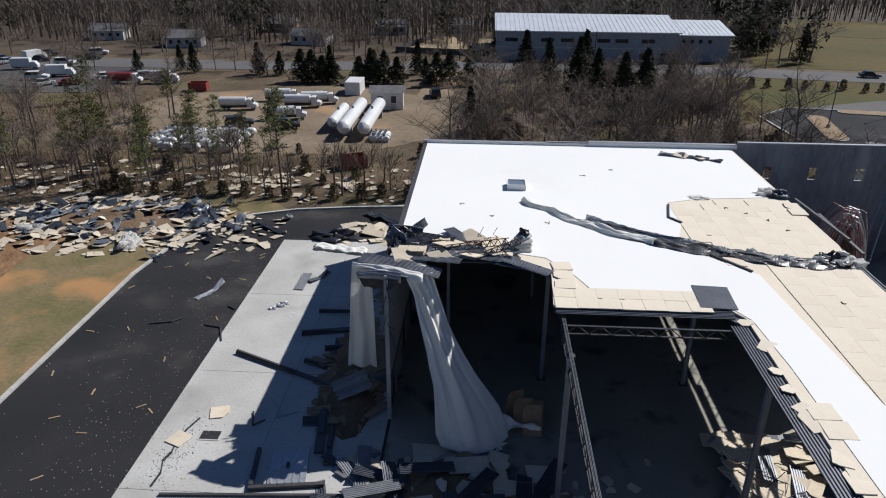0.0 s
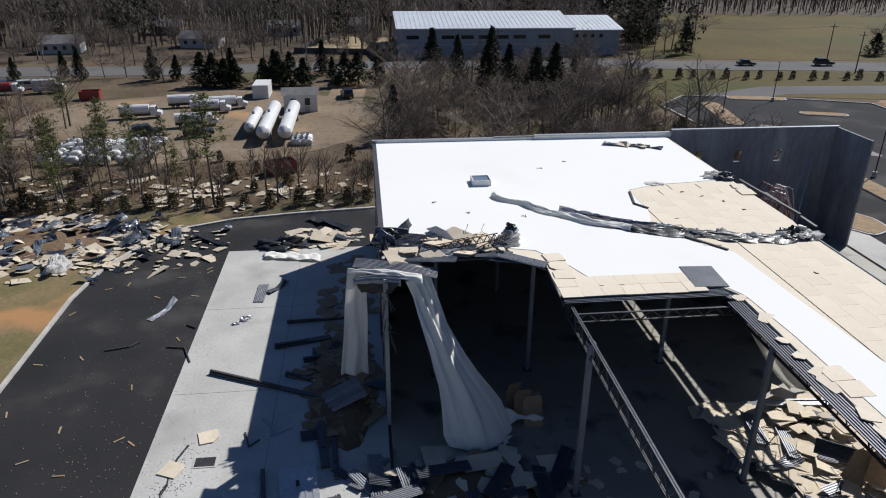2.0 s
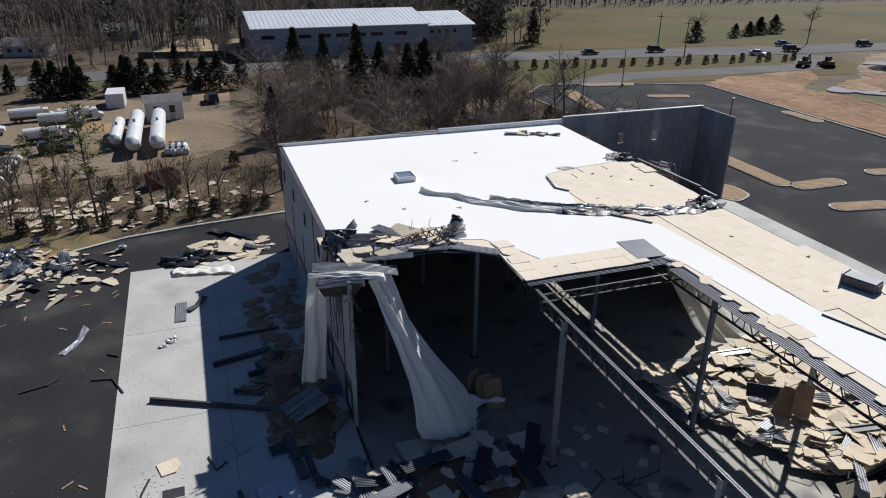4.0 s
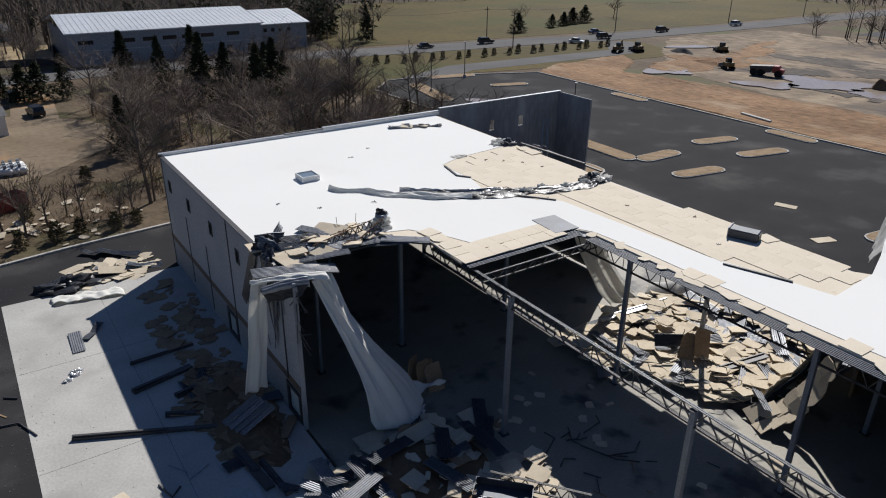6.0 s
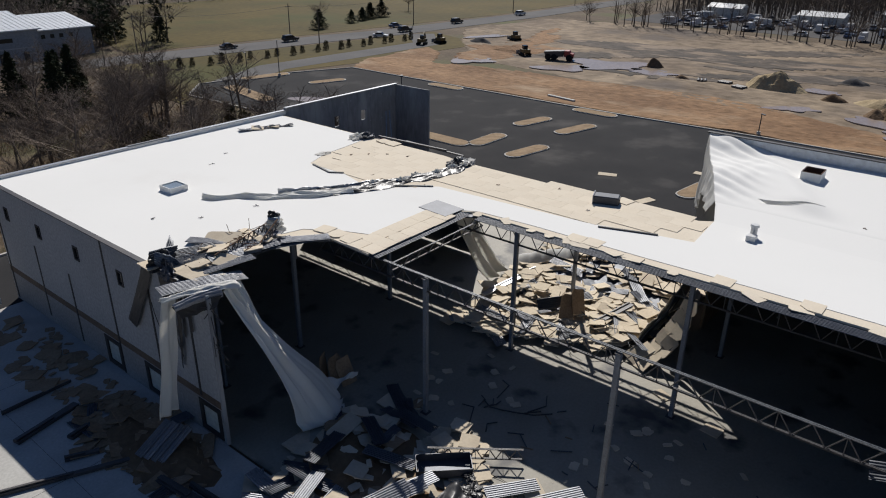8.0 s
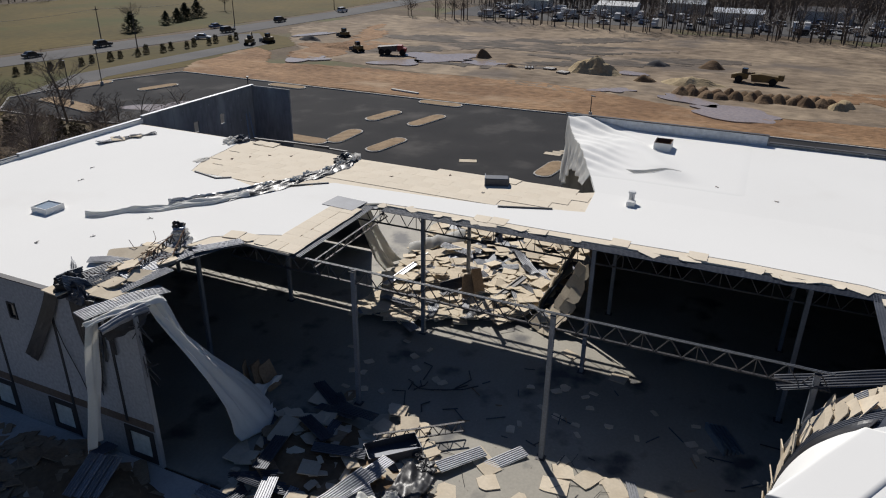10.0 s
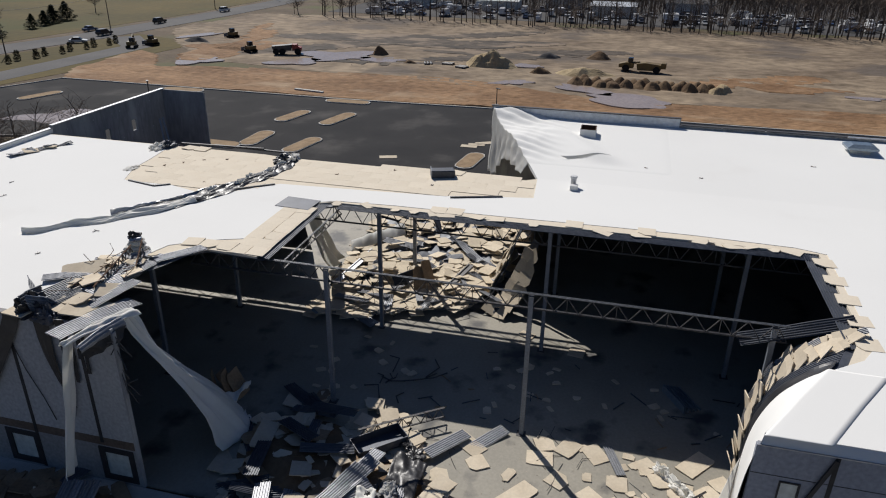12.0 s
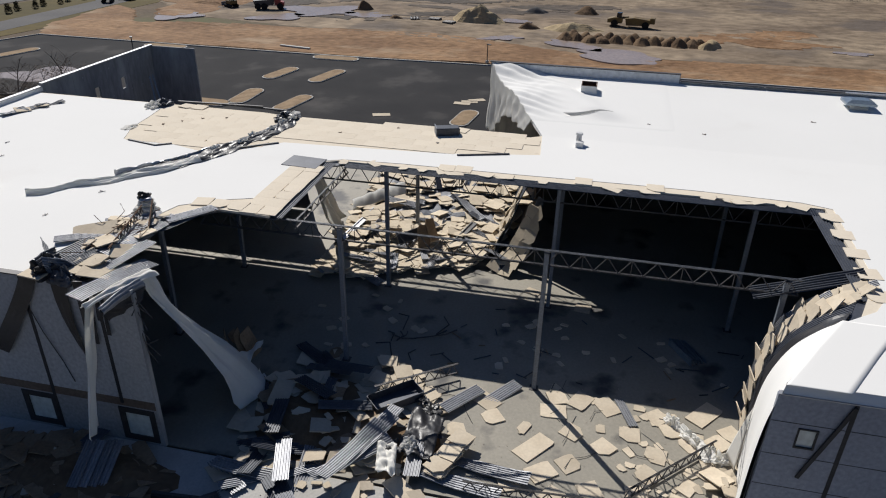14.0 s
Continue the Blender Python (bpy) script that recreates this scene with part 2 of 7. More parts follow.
def tube(bm, p0, p1, r0, r1=None, n=6, caps=True):
    p0, p1 = Vector(p0), Vector(p1)
    d = p1 - p0
    m = Matrix.Translation((p0 + p1) / 2) @ d.to_track_quat("Z", "Y").to_matrix().to_4x4()
    bmesh.ops.create_cone(bm, cap_ends=caps, segments=n, radius1=r0, radius2=r0 if r1 is None else r1, depth=max(d.length, 1e-4), matrix=m)
    return bm


def bar(bm, p0, p1, w, h):
    p0, p1 = Vector(p0), Vector(p1)
    d = p1 - p0
    q = d.to_track_quat("X", "Z").to_matrix().to_4x4()
    return box(bm, -d.length / 2, d.length / 2, -w / 2, w / 2, -h / 2, h / 2, Matrix.Translation((p0 + p1) / 2) @ q)


def rod(pts, r, n=5):
    """One bent rod along a line of points."""
    bm = bmesh.new()
    pts = [Vector(p) for p in pts]
    rings = []
    for i, p in enumerate(pts):
        d = (pts[min(i + 1, len(pts) - 1)] - pts[max(i - 1, 0)]).normalized()
        q = d.to_track_quat("Z", "Y")
        rings.append([bm.verts.new(p + q @ Vector((r * math.cos(6.2832 * k / n), r * math.sin(6.2832 * k / n), 0))) for k in range(n)])
    for a, b in zip(rings, rings[1:]):
        for k in range(n):
            bm.faces.new((a[k], a[(k + 1) % n], b[(k + 1) % n], b[k]))
    bm.faces.new(rings[0][::-1]), bm.faces.new(rings[-1])
    return bm


def prism(bm, pts, z0, z1):
    """An upright prism on a plan polygon; z1 may be a function of x, y."""
    f = z1 if callable(z1) else (lambda x, y: z1)
    lo = [bm.verts.new((x, y, z0)) for x, y in pts]
    hi = [bm.verts.new((x, y, f(x, y))) for x, y in pts]
    n = len(pts)
    fs = [bm.faces.new(hi), bm.faces.new(lo[::-1])]
    for f_ in fs:
        f_.normal_update()
    for i in range(n):
        bm.faces.new((lo[i], lo[(i + 1) % n], hi[(i + 1) % n], hi[i]))
    bmesh.ops.triangulate(bm, faces=fs)
    return bm


def grid(fn, nu, nv):
    """A surface fn(u, v), u and v from 0 to 1."""
    bm = bmesh.new()
    vs = [[bm.verts.new(fn(i / nu, j / nv)) for j in range(nv + 1)] for i in range(nu + 1)]
    for i in range(nu):
        for j in range(nv):
            bm.faces.new((vs[i][j], vs[i + 1][j], vs[i + 1][j + 1], vs[i][j + 1]))
    return bm


def thick(ob, t):
    s = ob.modifiers.new("thickness", "SOLIDIFY")
    s.thickness, s.offset = t, 0
    return ob


def n3(x, y, z=0.0):
    return noise.noise(Vector((x, y, z)))


def capsule(x0, y0, x1, y1, w, n=6):
    a = math.atan2(y1 - y0, x1 - x0)
    pts = [(x1 + w / 2 * math.cos(a + t), y1 + w / 2 * math.sin(a + t)) for t in np.linspace(-math.pi / 2, math.pi / 2, n)]
    return pts + [(x0 + w / 2 * math.cos(a + t), y0 + w / 2 * math.sin(a + t)) for t in np.linspace(math.pi / 2, 3 * math.pi / 2, n)]


def shrink(pts, d):
    cx, cy = sum(p[0] for p in pts) / len(pts), sum(p[1] for p in pts) / len(pts)
    out = []
    for x, y in pts:
        l = math.hypot(x - cx, y - cy)
        out.append((x - (x - cx) * d / l, y - (y - cy) * d / l))
    return out


def blob_pts(x, y, rx, ry, n=22, rough=0.25, seed=0, rot=0.0):
    pts = []
    for i in range(n):
        a = 2 * math.pi * i / n
        k = 1 + rough * 2 * n3(math.cos(a) * 1.3 + seed * 7.1, math.sin(a) * 1.3, seed * 3.3)
        px, py = rx * k * math.cos(a), ry * k * math.sin(a)
        pts.append((x + px * math.cos(rot) - py * math.sin(rot), y + px * math.sin(rot) + py * math.cos(rot)))
    return pts


def heap(x, y, rx, ry, h, seed=0, n=18, rough=0.3):
    """A lumpy mound with its foot on the ground."""
    def f(u, v):
        a, r = 2 * math.pi * u, v
        k = 1 + 0.3 * n3(math.cos(a) + seed, math.sin(a), seed)
        px, py = rx * r * k * math.cos(a), ry * r * k * math.sin(a)
        z = h * (1 - r * r) ** 1.3 * (1 + rough * 2 * n3(px * 0.5 + seed, py * 0.5)) - 0.08 * r
        return (x + px, y + py, max(z, -0.08))
    return grid(f, n, 7)


# loose pieces that the wreck is strewn with
def board_mesh(w, l, th, seed, material):
    r = random.Random(seed)
    pts = []
    for i, (sx, sy) in enumerate(((-1, -1), (1, -1), (1, 1), (-1, 1))):
        x, y = sx * w / 2, sy * l / 2
        k = r.random()
        if k < 0.4:
            a, c = r.uniform(0.08, 0.4) * w, r.uniform(0.08, 0.4) * w
            p, q = (x - sx * a, y), (x, y - sy * c)
            mid = (x - sx * a * r.uniform(0.35, 0.7), y - sy * c * r.uniform(0.35, 0.7))
            pts += [q, mid, p] if i % 2 == 0 else [p, mid, q]
        else:
            pts.append((x, y))
    pts = [(x + r.uniform(-0.02, 0.02), y + r.uniform(-0.02, 0.02)) for x, y in pts]
    return mesh_of(prism(bmesh.new(), pts, -th / 2, th / 2), "insulation_board", material)


def deck_mesh(w, l, material, bend=0.0, twist=0.0, crush=0.0, seed=0, nl=1):
    """A sheet of trapezoid metal deck, l long in x."""
    ribs = max(2, round(w / 0.15))
    prof = []
    for i in range(ribs):
        y0 = -w / 2 + i * w / ribs
        p = w / ribs
        prof += [(y0, 0), (y0 + p * 0.35, 0), (y0 + p * 0.5, 0.045), (y0 + p * 0.85, 0.045)]
    prof.append((w / 2, 0))

    def f(u, v):
        j = round(v * (len(prof) - 1))
        y, z = prof[j]
        x = (u - 0.5) * l
        z += bend * (2 * u - 1) ** 2 * l / 2 + crush * 2 * n3(u * 3 + seed, y * 1.5, seed)
        a = twist * (u - 0.5)
        return (x, y * math.cos(a) - z * math.sin(a), y * math.sin(a) + z * math.cos(a))
    return mesh_of(grid(f, nl, len(prof) - 1), "deck_sheet", material)


BOARDS = [board_mesh(1.2, l, 0.06, i, M_BOARD) for i, l in enumerate((1.2, 1.2, 1.2, 1.22, 2.4, 0.8, 1.6, 0.6))]
SCRAPS = [board_mesh(0.55, l, 0.05, 40 + i, M_BOARD) for i, l in enumerate((0.4, 0.7, 0.3))]
BROWNS = [board_mesh(1.2, l, 0.05, 60 + i, M_CARD) for i, l in enumerate((1.2, 2.0))]
DECKS = [deck_mesh(0.9, 3.2, M_DECK), deck_mesh(0.9, 5.0, M_DECK, 0.06, 0.3, 0.05, 1, 8), deck_mesh(0.9, 2.2, M_DECK, 0.12, 0.5, 0.1, 2, 6), deck_mesh(0.6, 2.6, M_DECK)]
DECKSD = [deck_mesh(0.9, 3.2, M_DECKD), deck_mesh(0.9, 4.6, M_DECKD, 0.08, 0.4, 0.06, 3, 8), deck_mesh(0.6, 2.4, M_DECKD, 0.1, 0.5, 0.08, 4, 6)]
M_SIDEB = mat("blue_grey_siding", (0.13, 0.155, 0.19), (0.18, 0.205, 0.245), 0.8, 0.45, 0.2, fine=6, rand=0.4, bump=0.05)
DECKSB = [deck_mesh(0.9, 3.0, M_SIDEB, 0.1, 0.5, 0.1, 5, 6), deck_mesh(1.0, 4.4, M_SIDEB, 0.12, 0.8, 0.14, 6, 9), deck_mesh(0.6, 2.0, M_SIDEB, 0.2, 1.2, 0.18, 7, 6), deck_mesh(0.8, 1.5, M_SIDEB, 0.25, 1.5, 0.2, 9, 5)]
LB_BOARD = "broken tan foam insulation board lying among wreckage"
LB_DECK = "torn corrugated galvanised steel roof deck sheet, dropped"
LB_DECKD = "bent dark primed corrugated roof deck sheet on the ground"


def drop(kind, x, y, z=0.04, rz=None, tilt=8.0, meshes=None, label=None, group=""):
    ms = meshes or {"board": BOARDS, "scrap": SCRAPS, "brown": BROWNS, "deck": DECKS, "dark": DECKSD, "blue": DECKSB}[kind]
    name, lab, cat = {"board": ("insulation_board", LB_BOARD, "board"), "scrap": ("board_scrap", "small snapped scrap of tan foam insulation board", "board"),
                      "brown": ("fibre_board", "brown fibre cover board, snapped and tilted", "board"), "deck": ("deck_sheet", LB_DECK, "metal sheet"),
                      "dark": ("deck_sheet", LB_DECKD, "metal sheet"),
                      "blue": ("siding_sheet", "crumpled blue-grey ribbed siding sheet among wreckage", "metal sheet")}[kind]
    ob = new(name, R.choice(ms))
    ob.matrix_basis = pose(x, y, z, R.uniform(-tilt, tilt), R.uniform(-tilt, tilt), R.uniform(0, 360) if rz is None else rz)
    return tagged(ob, label or lab, cat, group)


def strewn(x, y, rx, ry, n, kinds, height=0.0, tilt=8.0, group="", base=0.04):
    """n pieces over an ellipse, higher towards its middle."""
    for _ in range(n):
        a, r = R.uniform(0, 2 * math.pi), math.sqrt(R.random())
        drop(R.choice(kinds), x + rx * r * math.cos(a), y + ry * r * math.sin(a), base + height * (1 - r) * R.uniform(0.6, 1.05), tilt=tilt * (1 if height else 0.5), group=group)


def crumple(name, x, y, z, rx, ry, h, material, label, category, seed=0, rz=0.0):
    """A crumpled bundle of sheet."""
    def f(u, v):
        a, p = 2 * math.pi * u, v * math.pi / 2
        k = 1 + 0.7 * n3(math.cos(a) * 1.7 + seed, math.sin(a) * 1.7, v * 2.6 + seed) + 0.25 * n3(math.cos(a) * 5 + seed, math.sin(a) * 5, v * 7)
        return (rx * k * math.cos(a) * math.cos(p), ry * k * math.sin(a) * math.cos(p), h * k * math.sin(p) ** 0.8 - 0.02)
    return solo(name, grid(f, 26, 12), material, label, category, pose(x, y, z, 0, 0, rz))


def strewn_stuff(name, x, y, rx, ry, n, height, tilt, label, seed, base=0.0, material=None):
    """Broken boards past counting, joined."""
    r = random.Random(seed)
    vs, fs = [], []
    pool = [([v.co.copy() for v in me.vertices], [tuple(p.vertices) for p in me.polygons]) for me in BOARDS + SCRAPS * 5]
    for _ in range(n):
        a, q = r.uniform(0, 6.28), math.sqrt(r.random())
        m = pose(x + rx * q * math.cos(a), y + ry * q * math.sin(a), 0.02 + base + height * (1 - q) * r.random(), r.uniform(-tilt, tilt), r.uniform(-tilt, tilt), r.uniform(0, 360))
        pv, pf = r.choice(pool)
        i = len(vs)
        vs.extend(m @ v for v in pv)
        fs.extend(tuple(i + k for k in f) for f in pf)
    return tagged(new(name, raw_mesh(name, vs, fs, material or M_BOARD)), label, "debris", kind="stuff")


# ---- ground ----
def inside(pt, poly):
    x, y = pt
    c = False
    for i in range(len(poly)):
        (x0, y0), (x1, y1) = poly[i], poly[i - 1]
        if (y0 > y) != (y1 > y) and x < (x1 - x0) * (y - y0) / (y1 - y0) + x0:
            c = not c
    return c


def sheet(name, pts, z, material, label, category, low=-0.35):
    return solo(name, prism(bmesh.new(), pts, low, z), material, label, category, kind="structure")


def rect(x0, x1, y0, y1):
    return [(x0, y0), (x1, y0), (x1, y1), (x0, y1)]


def ribbon(pts, w):
    """Plan outline of a band of width w along a line."""
    l, r = [], []
    for i, (x, y) in enumerate(pts):
        a, b = pts[max(i - 1, 0)], pts[min(i + 1, len(pts) - 1)]
        d = math.hypot(b[0] - a[0], b[1] - a[1])
        nx, ny = -(b[1] - a[1]) / d, (b[0] - a[0]) / d
        l.append((x + nx * w / 2, y + ny * w / 2))
        r.append((x - nx * w / 2, y - ny * w / 2))
    return l + r[::-1]


def kerb(pts, w=0.32, h=0.16, parent=None, name="kerb", label="pale cast concrete kerb along the asphalt"):
    bm = B()
    prism(bm, ribbon(pts, w), -0.2, h)
    return part(name, bm, M_KERB, parent) if parent else solo(name, bm, M_KERB, label, "kerb", kind="structure")


solo("ground", prism(bmesh.new(), rect(-2500, 2500, -2500, 2500), -3, -0.1), M_LITTER, "brown leaf litter and dead grass over flat ground", "ground", kind="structure")
LANE_N = [(-32, -60), (-32, 57), (-31.2, 63), (-29, 68.5), (-25.5, 72.6), (-21, 74.6), (-14, 75.9), (-4, 77), (30, 78)]
sheet("verge", [(-38, -60), (-32, -60), (-32, 57), (-29, 68.5), (-22, 74.6), (-26, 79), (-38, 72), (-44, 60)], -0.03, M_VERGE, "patchy dry grass verge with bare clay", "verge")
sheet("clay_bank", blob_pts(-47, 47, 10, 26, seed=3), -0.05, M_ORANGE, "bare orange clay beside the grass verge", "ground")
sheet("access_lane", LANE_N + [(30, 65), (-5.6, 65), (-5.6, -60)], -0.02, M_ASPHALT, "new black asphalt lane strewn with debris", "lane")
sheet("apron", rect(-20.2, -5.6, -60, 66.0), 0.0, M_APRON, "pale grey concrete truck apron beside the warehouse", "pavement")
bm = B()
for yy in (-6, 6, 18, 30, 42, 54):
    box(bm, -20.15, -6.05, yy - 0.012, yy + 0.012, -0.01, 0.004)
box(bm, -13.02, -13.0, -59, 65.9, -0.01, 0.004)
solo("apron_joint", bm, M_BLACK, "thin dark saw-cut joints in apron concrete", "joint", kind="structure")
kerb(LANE_N[:9])
sheet("floor", rect(-5.4, 42.2, -59.8, 66.85), 0.012, M_SLAB, "bare warehouse concrete floor slab with dark stains", "floor")
sheet("yard", blob_pts(-32, 122, 30, 27, seed=1, rough=0.18), -0.05, M_YARD, "sandy gravel yard with bare orange patches", "ground")
sheet("yard_track", ribbon([(-12, 112), (-10, 135), (-9, 150), (-10, 172)], 7), -0.04, M_YARD, "pale dirt track between yard and road", "track")
ROADLINE = [(-420, 186), (-200, 176), (-118, 171), (-50, 170), (0, 175), (40, 174), (87, 167), (120, 163), (139, 159), (205, 154), (320, 152), (600, 150)]
sheet("road", ribbon(ROADLINE, 12), -0.02, M_ROAD, "worn grey two-lane road passing the site", "road")
sheet("side_lot", [(-150, 128), (-78, 136), (-72, 163), (-150, 166)], -0.04, M_LOT, "grey asphalt sales lot with parked vehicles", "car park")
sheet("field", [(66, 180), (130, 171), (205, 163), (330, 164), (330, 262), (200, 276), (120, 290), (84, 250)], -0.05, M_FIELD, "wide olive-brown winter grass field", "field")
sheet("lot_verge", [(60, 135), (95, 128), (140, 124), (150, 150), (90, 160), (52, 166), (44, 120)], -0.05, M_FIELD, "dry grass strip planted with saplings", "verge")
LOT = [(43.5, -60), (90, -60), (90.2, 34), (89, 62), (89.6, 124), (72, 131), (56, 133), (49, 126), (50, 108), (54, 96), (43.5, 92)]
sheet("car_park", LOT, -0.02, M_ASPHALT, "new black asphalt car park without markings", "car park")
kerb([(90.3, -60), (90.4, 34), (89.2, 62), (89.8, 124), (72, 131.4), (56, 133.4), (48.8, 126), (49.6, 108), (53.6, 96)])
sheet("entry_drive", ribbon([(62, 131), (78, 138), (100, 137), (130, 136), (144, 150)], 8), -0.025, M_ROAD, "curved grey asphalt entry drive", "road")
def relief(name, pts, z, amp, step, material, label):
    """Rutted bare earth: a fine sheet with ridges, sunk below the ground past its outline."""
    xs, ys = [p[0] for p in pts], [p[1] for p in pts]
    gx, gy = np.arange(min(xs) - step, max(xs) + 2 * step, step), np.arange(min(ys) - step, max(ys) + 2 * step, step * 1.6)
    vs = []
    for x in gx:
        for y in gy:
            h = z + amp * (0.9 * n3(x * 0.05, y * 0.03, 4) + 0.6 * n3(x * 0.25, y * 0.09, 7) + 0.35 * n3(x * 0.7, y * 0.35, 9))
            vs.append((x, y, max(h, z - 0.04) if inside((x, y), pts) else -0.6))
    n = len(gy)
    fs = [(i * n + j, (i + 1) * n + j, (i + 1) * n + j + 1, i * n + j + 1) for i in range(len(gx) - 1) for j in range(n - 1)]
    return tagged(new(name, raw_mesh(name, vs, fs, material)), label, "ground", kind="structure")


CLAY = [(90.4, -160), (112, -160), (108, -30), (104, 15), (107.5, 26), (113.6, 42), (114, 60), (112.8, 90), (107, 115), (120, 122), (126, 132), (100, 131), (90, 125)]
SITE = [(106, -170), (214, -170), (208, 30), (214, 110), (205, 145), (160, 146), (140, 132), (118, 110), (110, 60), (104, 20)]
relief("clay_strip", CLAY, 0.0, 0.45, 0.9, M_ORANGE, "rutted bare orange clay strip")
relief("building_site", SITE, -0.03, 0.5, 1.1, M_MUD, "rutted brown earthworks with wet patches")
sheet("far_yard", [(216, -150), (330, -150), (330, 118), (222, 122)], -0.05, M_LOT, "grey storage yard full of parked vehicles", "car park")
sheet("walkway", rect(42.6, 46.5, 28, 75), 0.03, M_APRON, "pale concrete walk along the collapsed front", "pavement")
for x, y, rx, ry, rot, sd in ((104.5, 13, 5, 9, -0.35, 1), (112, 21, 3, 6, -0.5, 11), (132, 81, 8, 9, 0.5, 2), (122, 88, 4, 6, 0.5, 10), (116, 110, 4, 5, 0.4, 3), (113.5, 36, 2, 4, 0.5, 4), (134, 36, 2, 4, 0, 5), (120, -32, 1.5, 3, 0, 6), (131, 70, 3, 5, 0.1, 7), (152, 131.5, 2, 7, 1.1, 9), (64, 101, 4, 8, 0.3, 8)):
    solo("puddle", prism(bmesh.new(), blob_pts(x, y, rx, ry, n=60, seed=sd, rough=0.38, rot=rot), -0.4, 0.16 if x > 90 else -0.012), M_WATER, "shallow muddy puddle lying on the ground", "puddle", kind="structure")
for x, y, rx, ry, rot, sd, m_, lab in ((160, 76, 13, 36, 0.45, 21, M_WETMUD, "dark damp churned mud patch"), (150, 34, 8, 22, 0.3, 22, M_WETMUD, "dark damp churned mud patch"), (126, 70, 5, 9, 0.4, 26, M_WETMUD, "dark damp churned mud patch"),
                                       (127, -15, 7, 14, 0, 9, M_ORANGE, "smooth graded patch of yellow-orange clay"), (134, 112, 9, 9, 0.5, 12, M_ORANGE, "smooth graded patch of yellow-orange clay"), (163, 119, 22, 4, 0.15, 24, M_ORANGE, "orange clay haul track")):
    out = blob_pts(x, y, rx, ry, n=70, seed=sd, rough=0.9, rot=rot)
    relief("clay_patch", out, 0.1, 0.3, 1.3, m_, lab)
ISLANDS = [capsule(57, 58.2, 62.8, 57.2, 2.6), capsule(72.3, 67.0, 77.9, 65.8, 2.6), capsule(72.3, 59.2, 78.6, 57.8, 2.6), capsule(58.5, 65.6, 64, 65.6, 2.8),
           capsule(56.8, 67.5, 57.2, 82, 3.0), capsule(72.5, 117.4, 78, 115.7, 2.6), capsule(56, 112, 58.5, 126, 3.4), capsule(66, 131, 74, 129.4, 3.2),
           capsule(87.5, 58.5, 87.5, 64.5, 2.6), capsule(57, 33, 62, 32.4, 2.6), blob_pts(47.5, 67.2, 2.6, 3.4, seed=4, rough=0.1), capsule(87.5, 92, 87.5, 98, 2.6)]
for pts in ISLANDS:
    t = thing("planting_island", label="kerbed parking island topped with straw mulch", category="island", group="parking islands", kind="structure")
    part("kerb_ring", prism(B(), pts, -0.2, 0.14), M_KERB, t, "pale concrete kerb ring")
    part("mulch", prism(B(), shrink(pts, 0.28), -0.1, 0.18), M_MULCH, t, "brown straw mulch")

# ---- warehouse shell ----
RZ = 10.45


def slab_wall(bm, x0, x1, a0, a1, z0, z1, holes=(), along="y"):
    """A wall from a0 to a1 with openings (a, a, z, z) cut through it."""
    A = sorted({a0, a1, *[h for o in holes for h in o[:2]]})
    Z = sorted({z0, z1, *[h for o in holes for h in o[2:]]})
    A, Z = [a for a in A if a0 <= a <= a1], [z for z in Z if z0 <= z <= z1]
    for i in range(len(A) - 1):
        for j in range(len(Z) - 1):
            ca, cz = (A[i] + A[i + 1]) / 2, (Z[j] + Z[j + 1]) / 2
            if any(o[0] < ca < o[1] and o[2] < cz < o[3] for o in holes):
                continue
            if along == "y":
                box(bm, x0, x1, A[i], A[i + 1], Z[j], Z[j + 1])
            else:
                box(bm, A[i], A[i + 1], x0, x1, Z[j], Z[j + 1])
    return bm


UPW = [(y - 0.36, y + 0.36, 7.7, 8.8) for y in (59.1, 53.3, 47.35, 64.7)]
LOW = [(y - 1.12, y + 1.12, 0.2, 2.5) for y in (50.4, 45.0, 38.72)]
ww = thing("wall_west", label="tilt-up panel wall, pale paint over grey wainscot, torn off", category="wall", kind="structure")
part("upper_panel", slab_wall(B(), -5.6, -5.4, 37.4, 67.05, 3.15, 10.4, UPW), M_WALL, ww, "pale painted upper wall panels")
part("band", slab_wall(B(), -5.606, -5.4, 37.4, 67.05, 2.6, 3.15), M_BAND, ww, "dark brown painted band")
part("wainscot", slab_wall(B(), -5.6, -5.4, 37.4, 67.05, -0.2, 2.6, LOW), M_WAINS, ww, "grey lower wall panels")
for y, z0, z1 in ((49.3, 0.1, 10.4), (39.5, 2.8, 10.2), (43.9, 0.1, 10.4), (55.4, 0.3, 6.0), (60.6, 0.6, 6.7), (66.7, 0.2, 10.3)):
    part("joint_strip", bx(-5.63, -5.59, y - 0.1, y + 0.1, z0, z1), M_BLACK, ww, "black vertical joint cover")
part("broken_edge", bx(-5.63, -5.37, 37.3, 37.42, 0, 10.2), M_CONC, ww, "raw grey broken panel edge")
part("coping", bx(-5.68, -5.32, 43.4, 67.05, 10.4, 10.47), M_DARKST, ww, "thin dark metal edge trim")


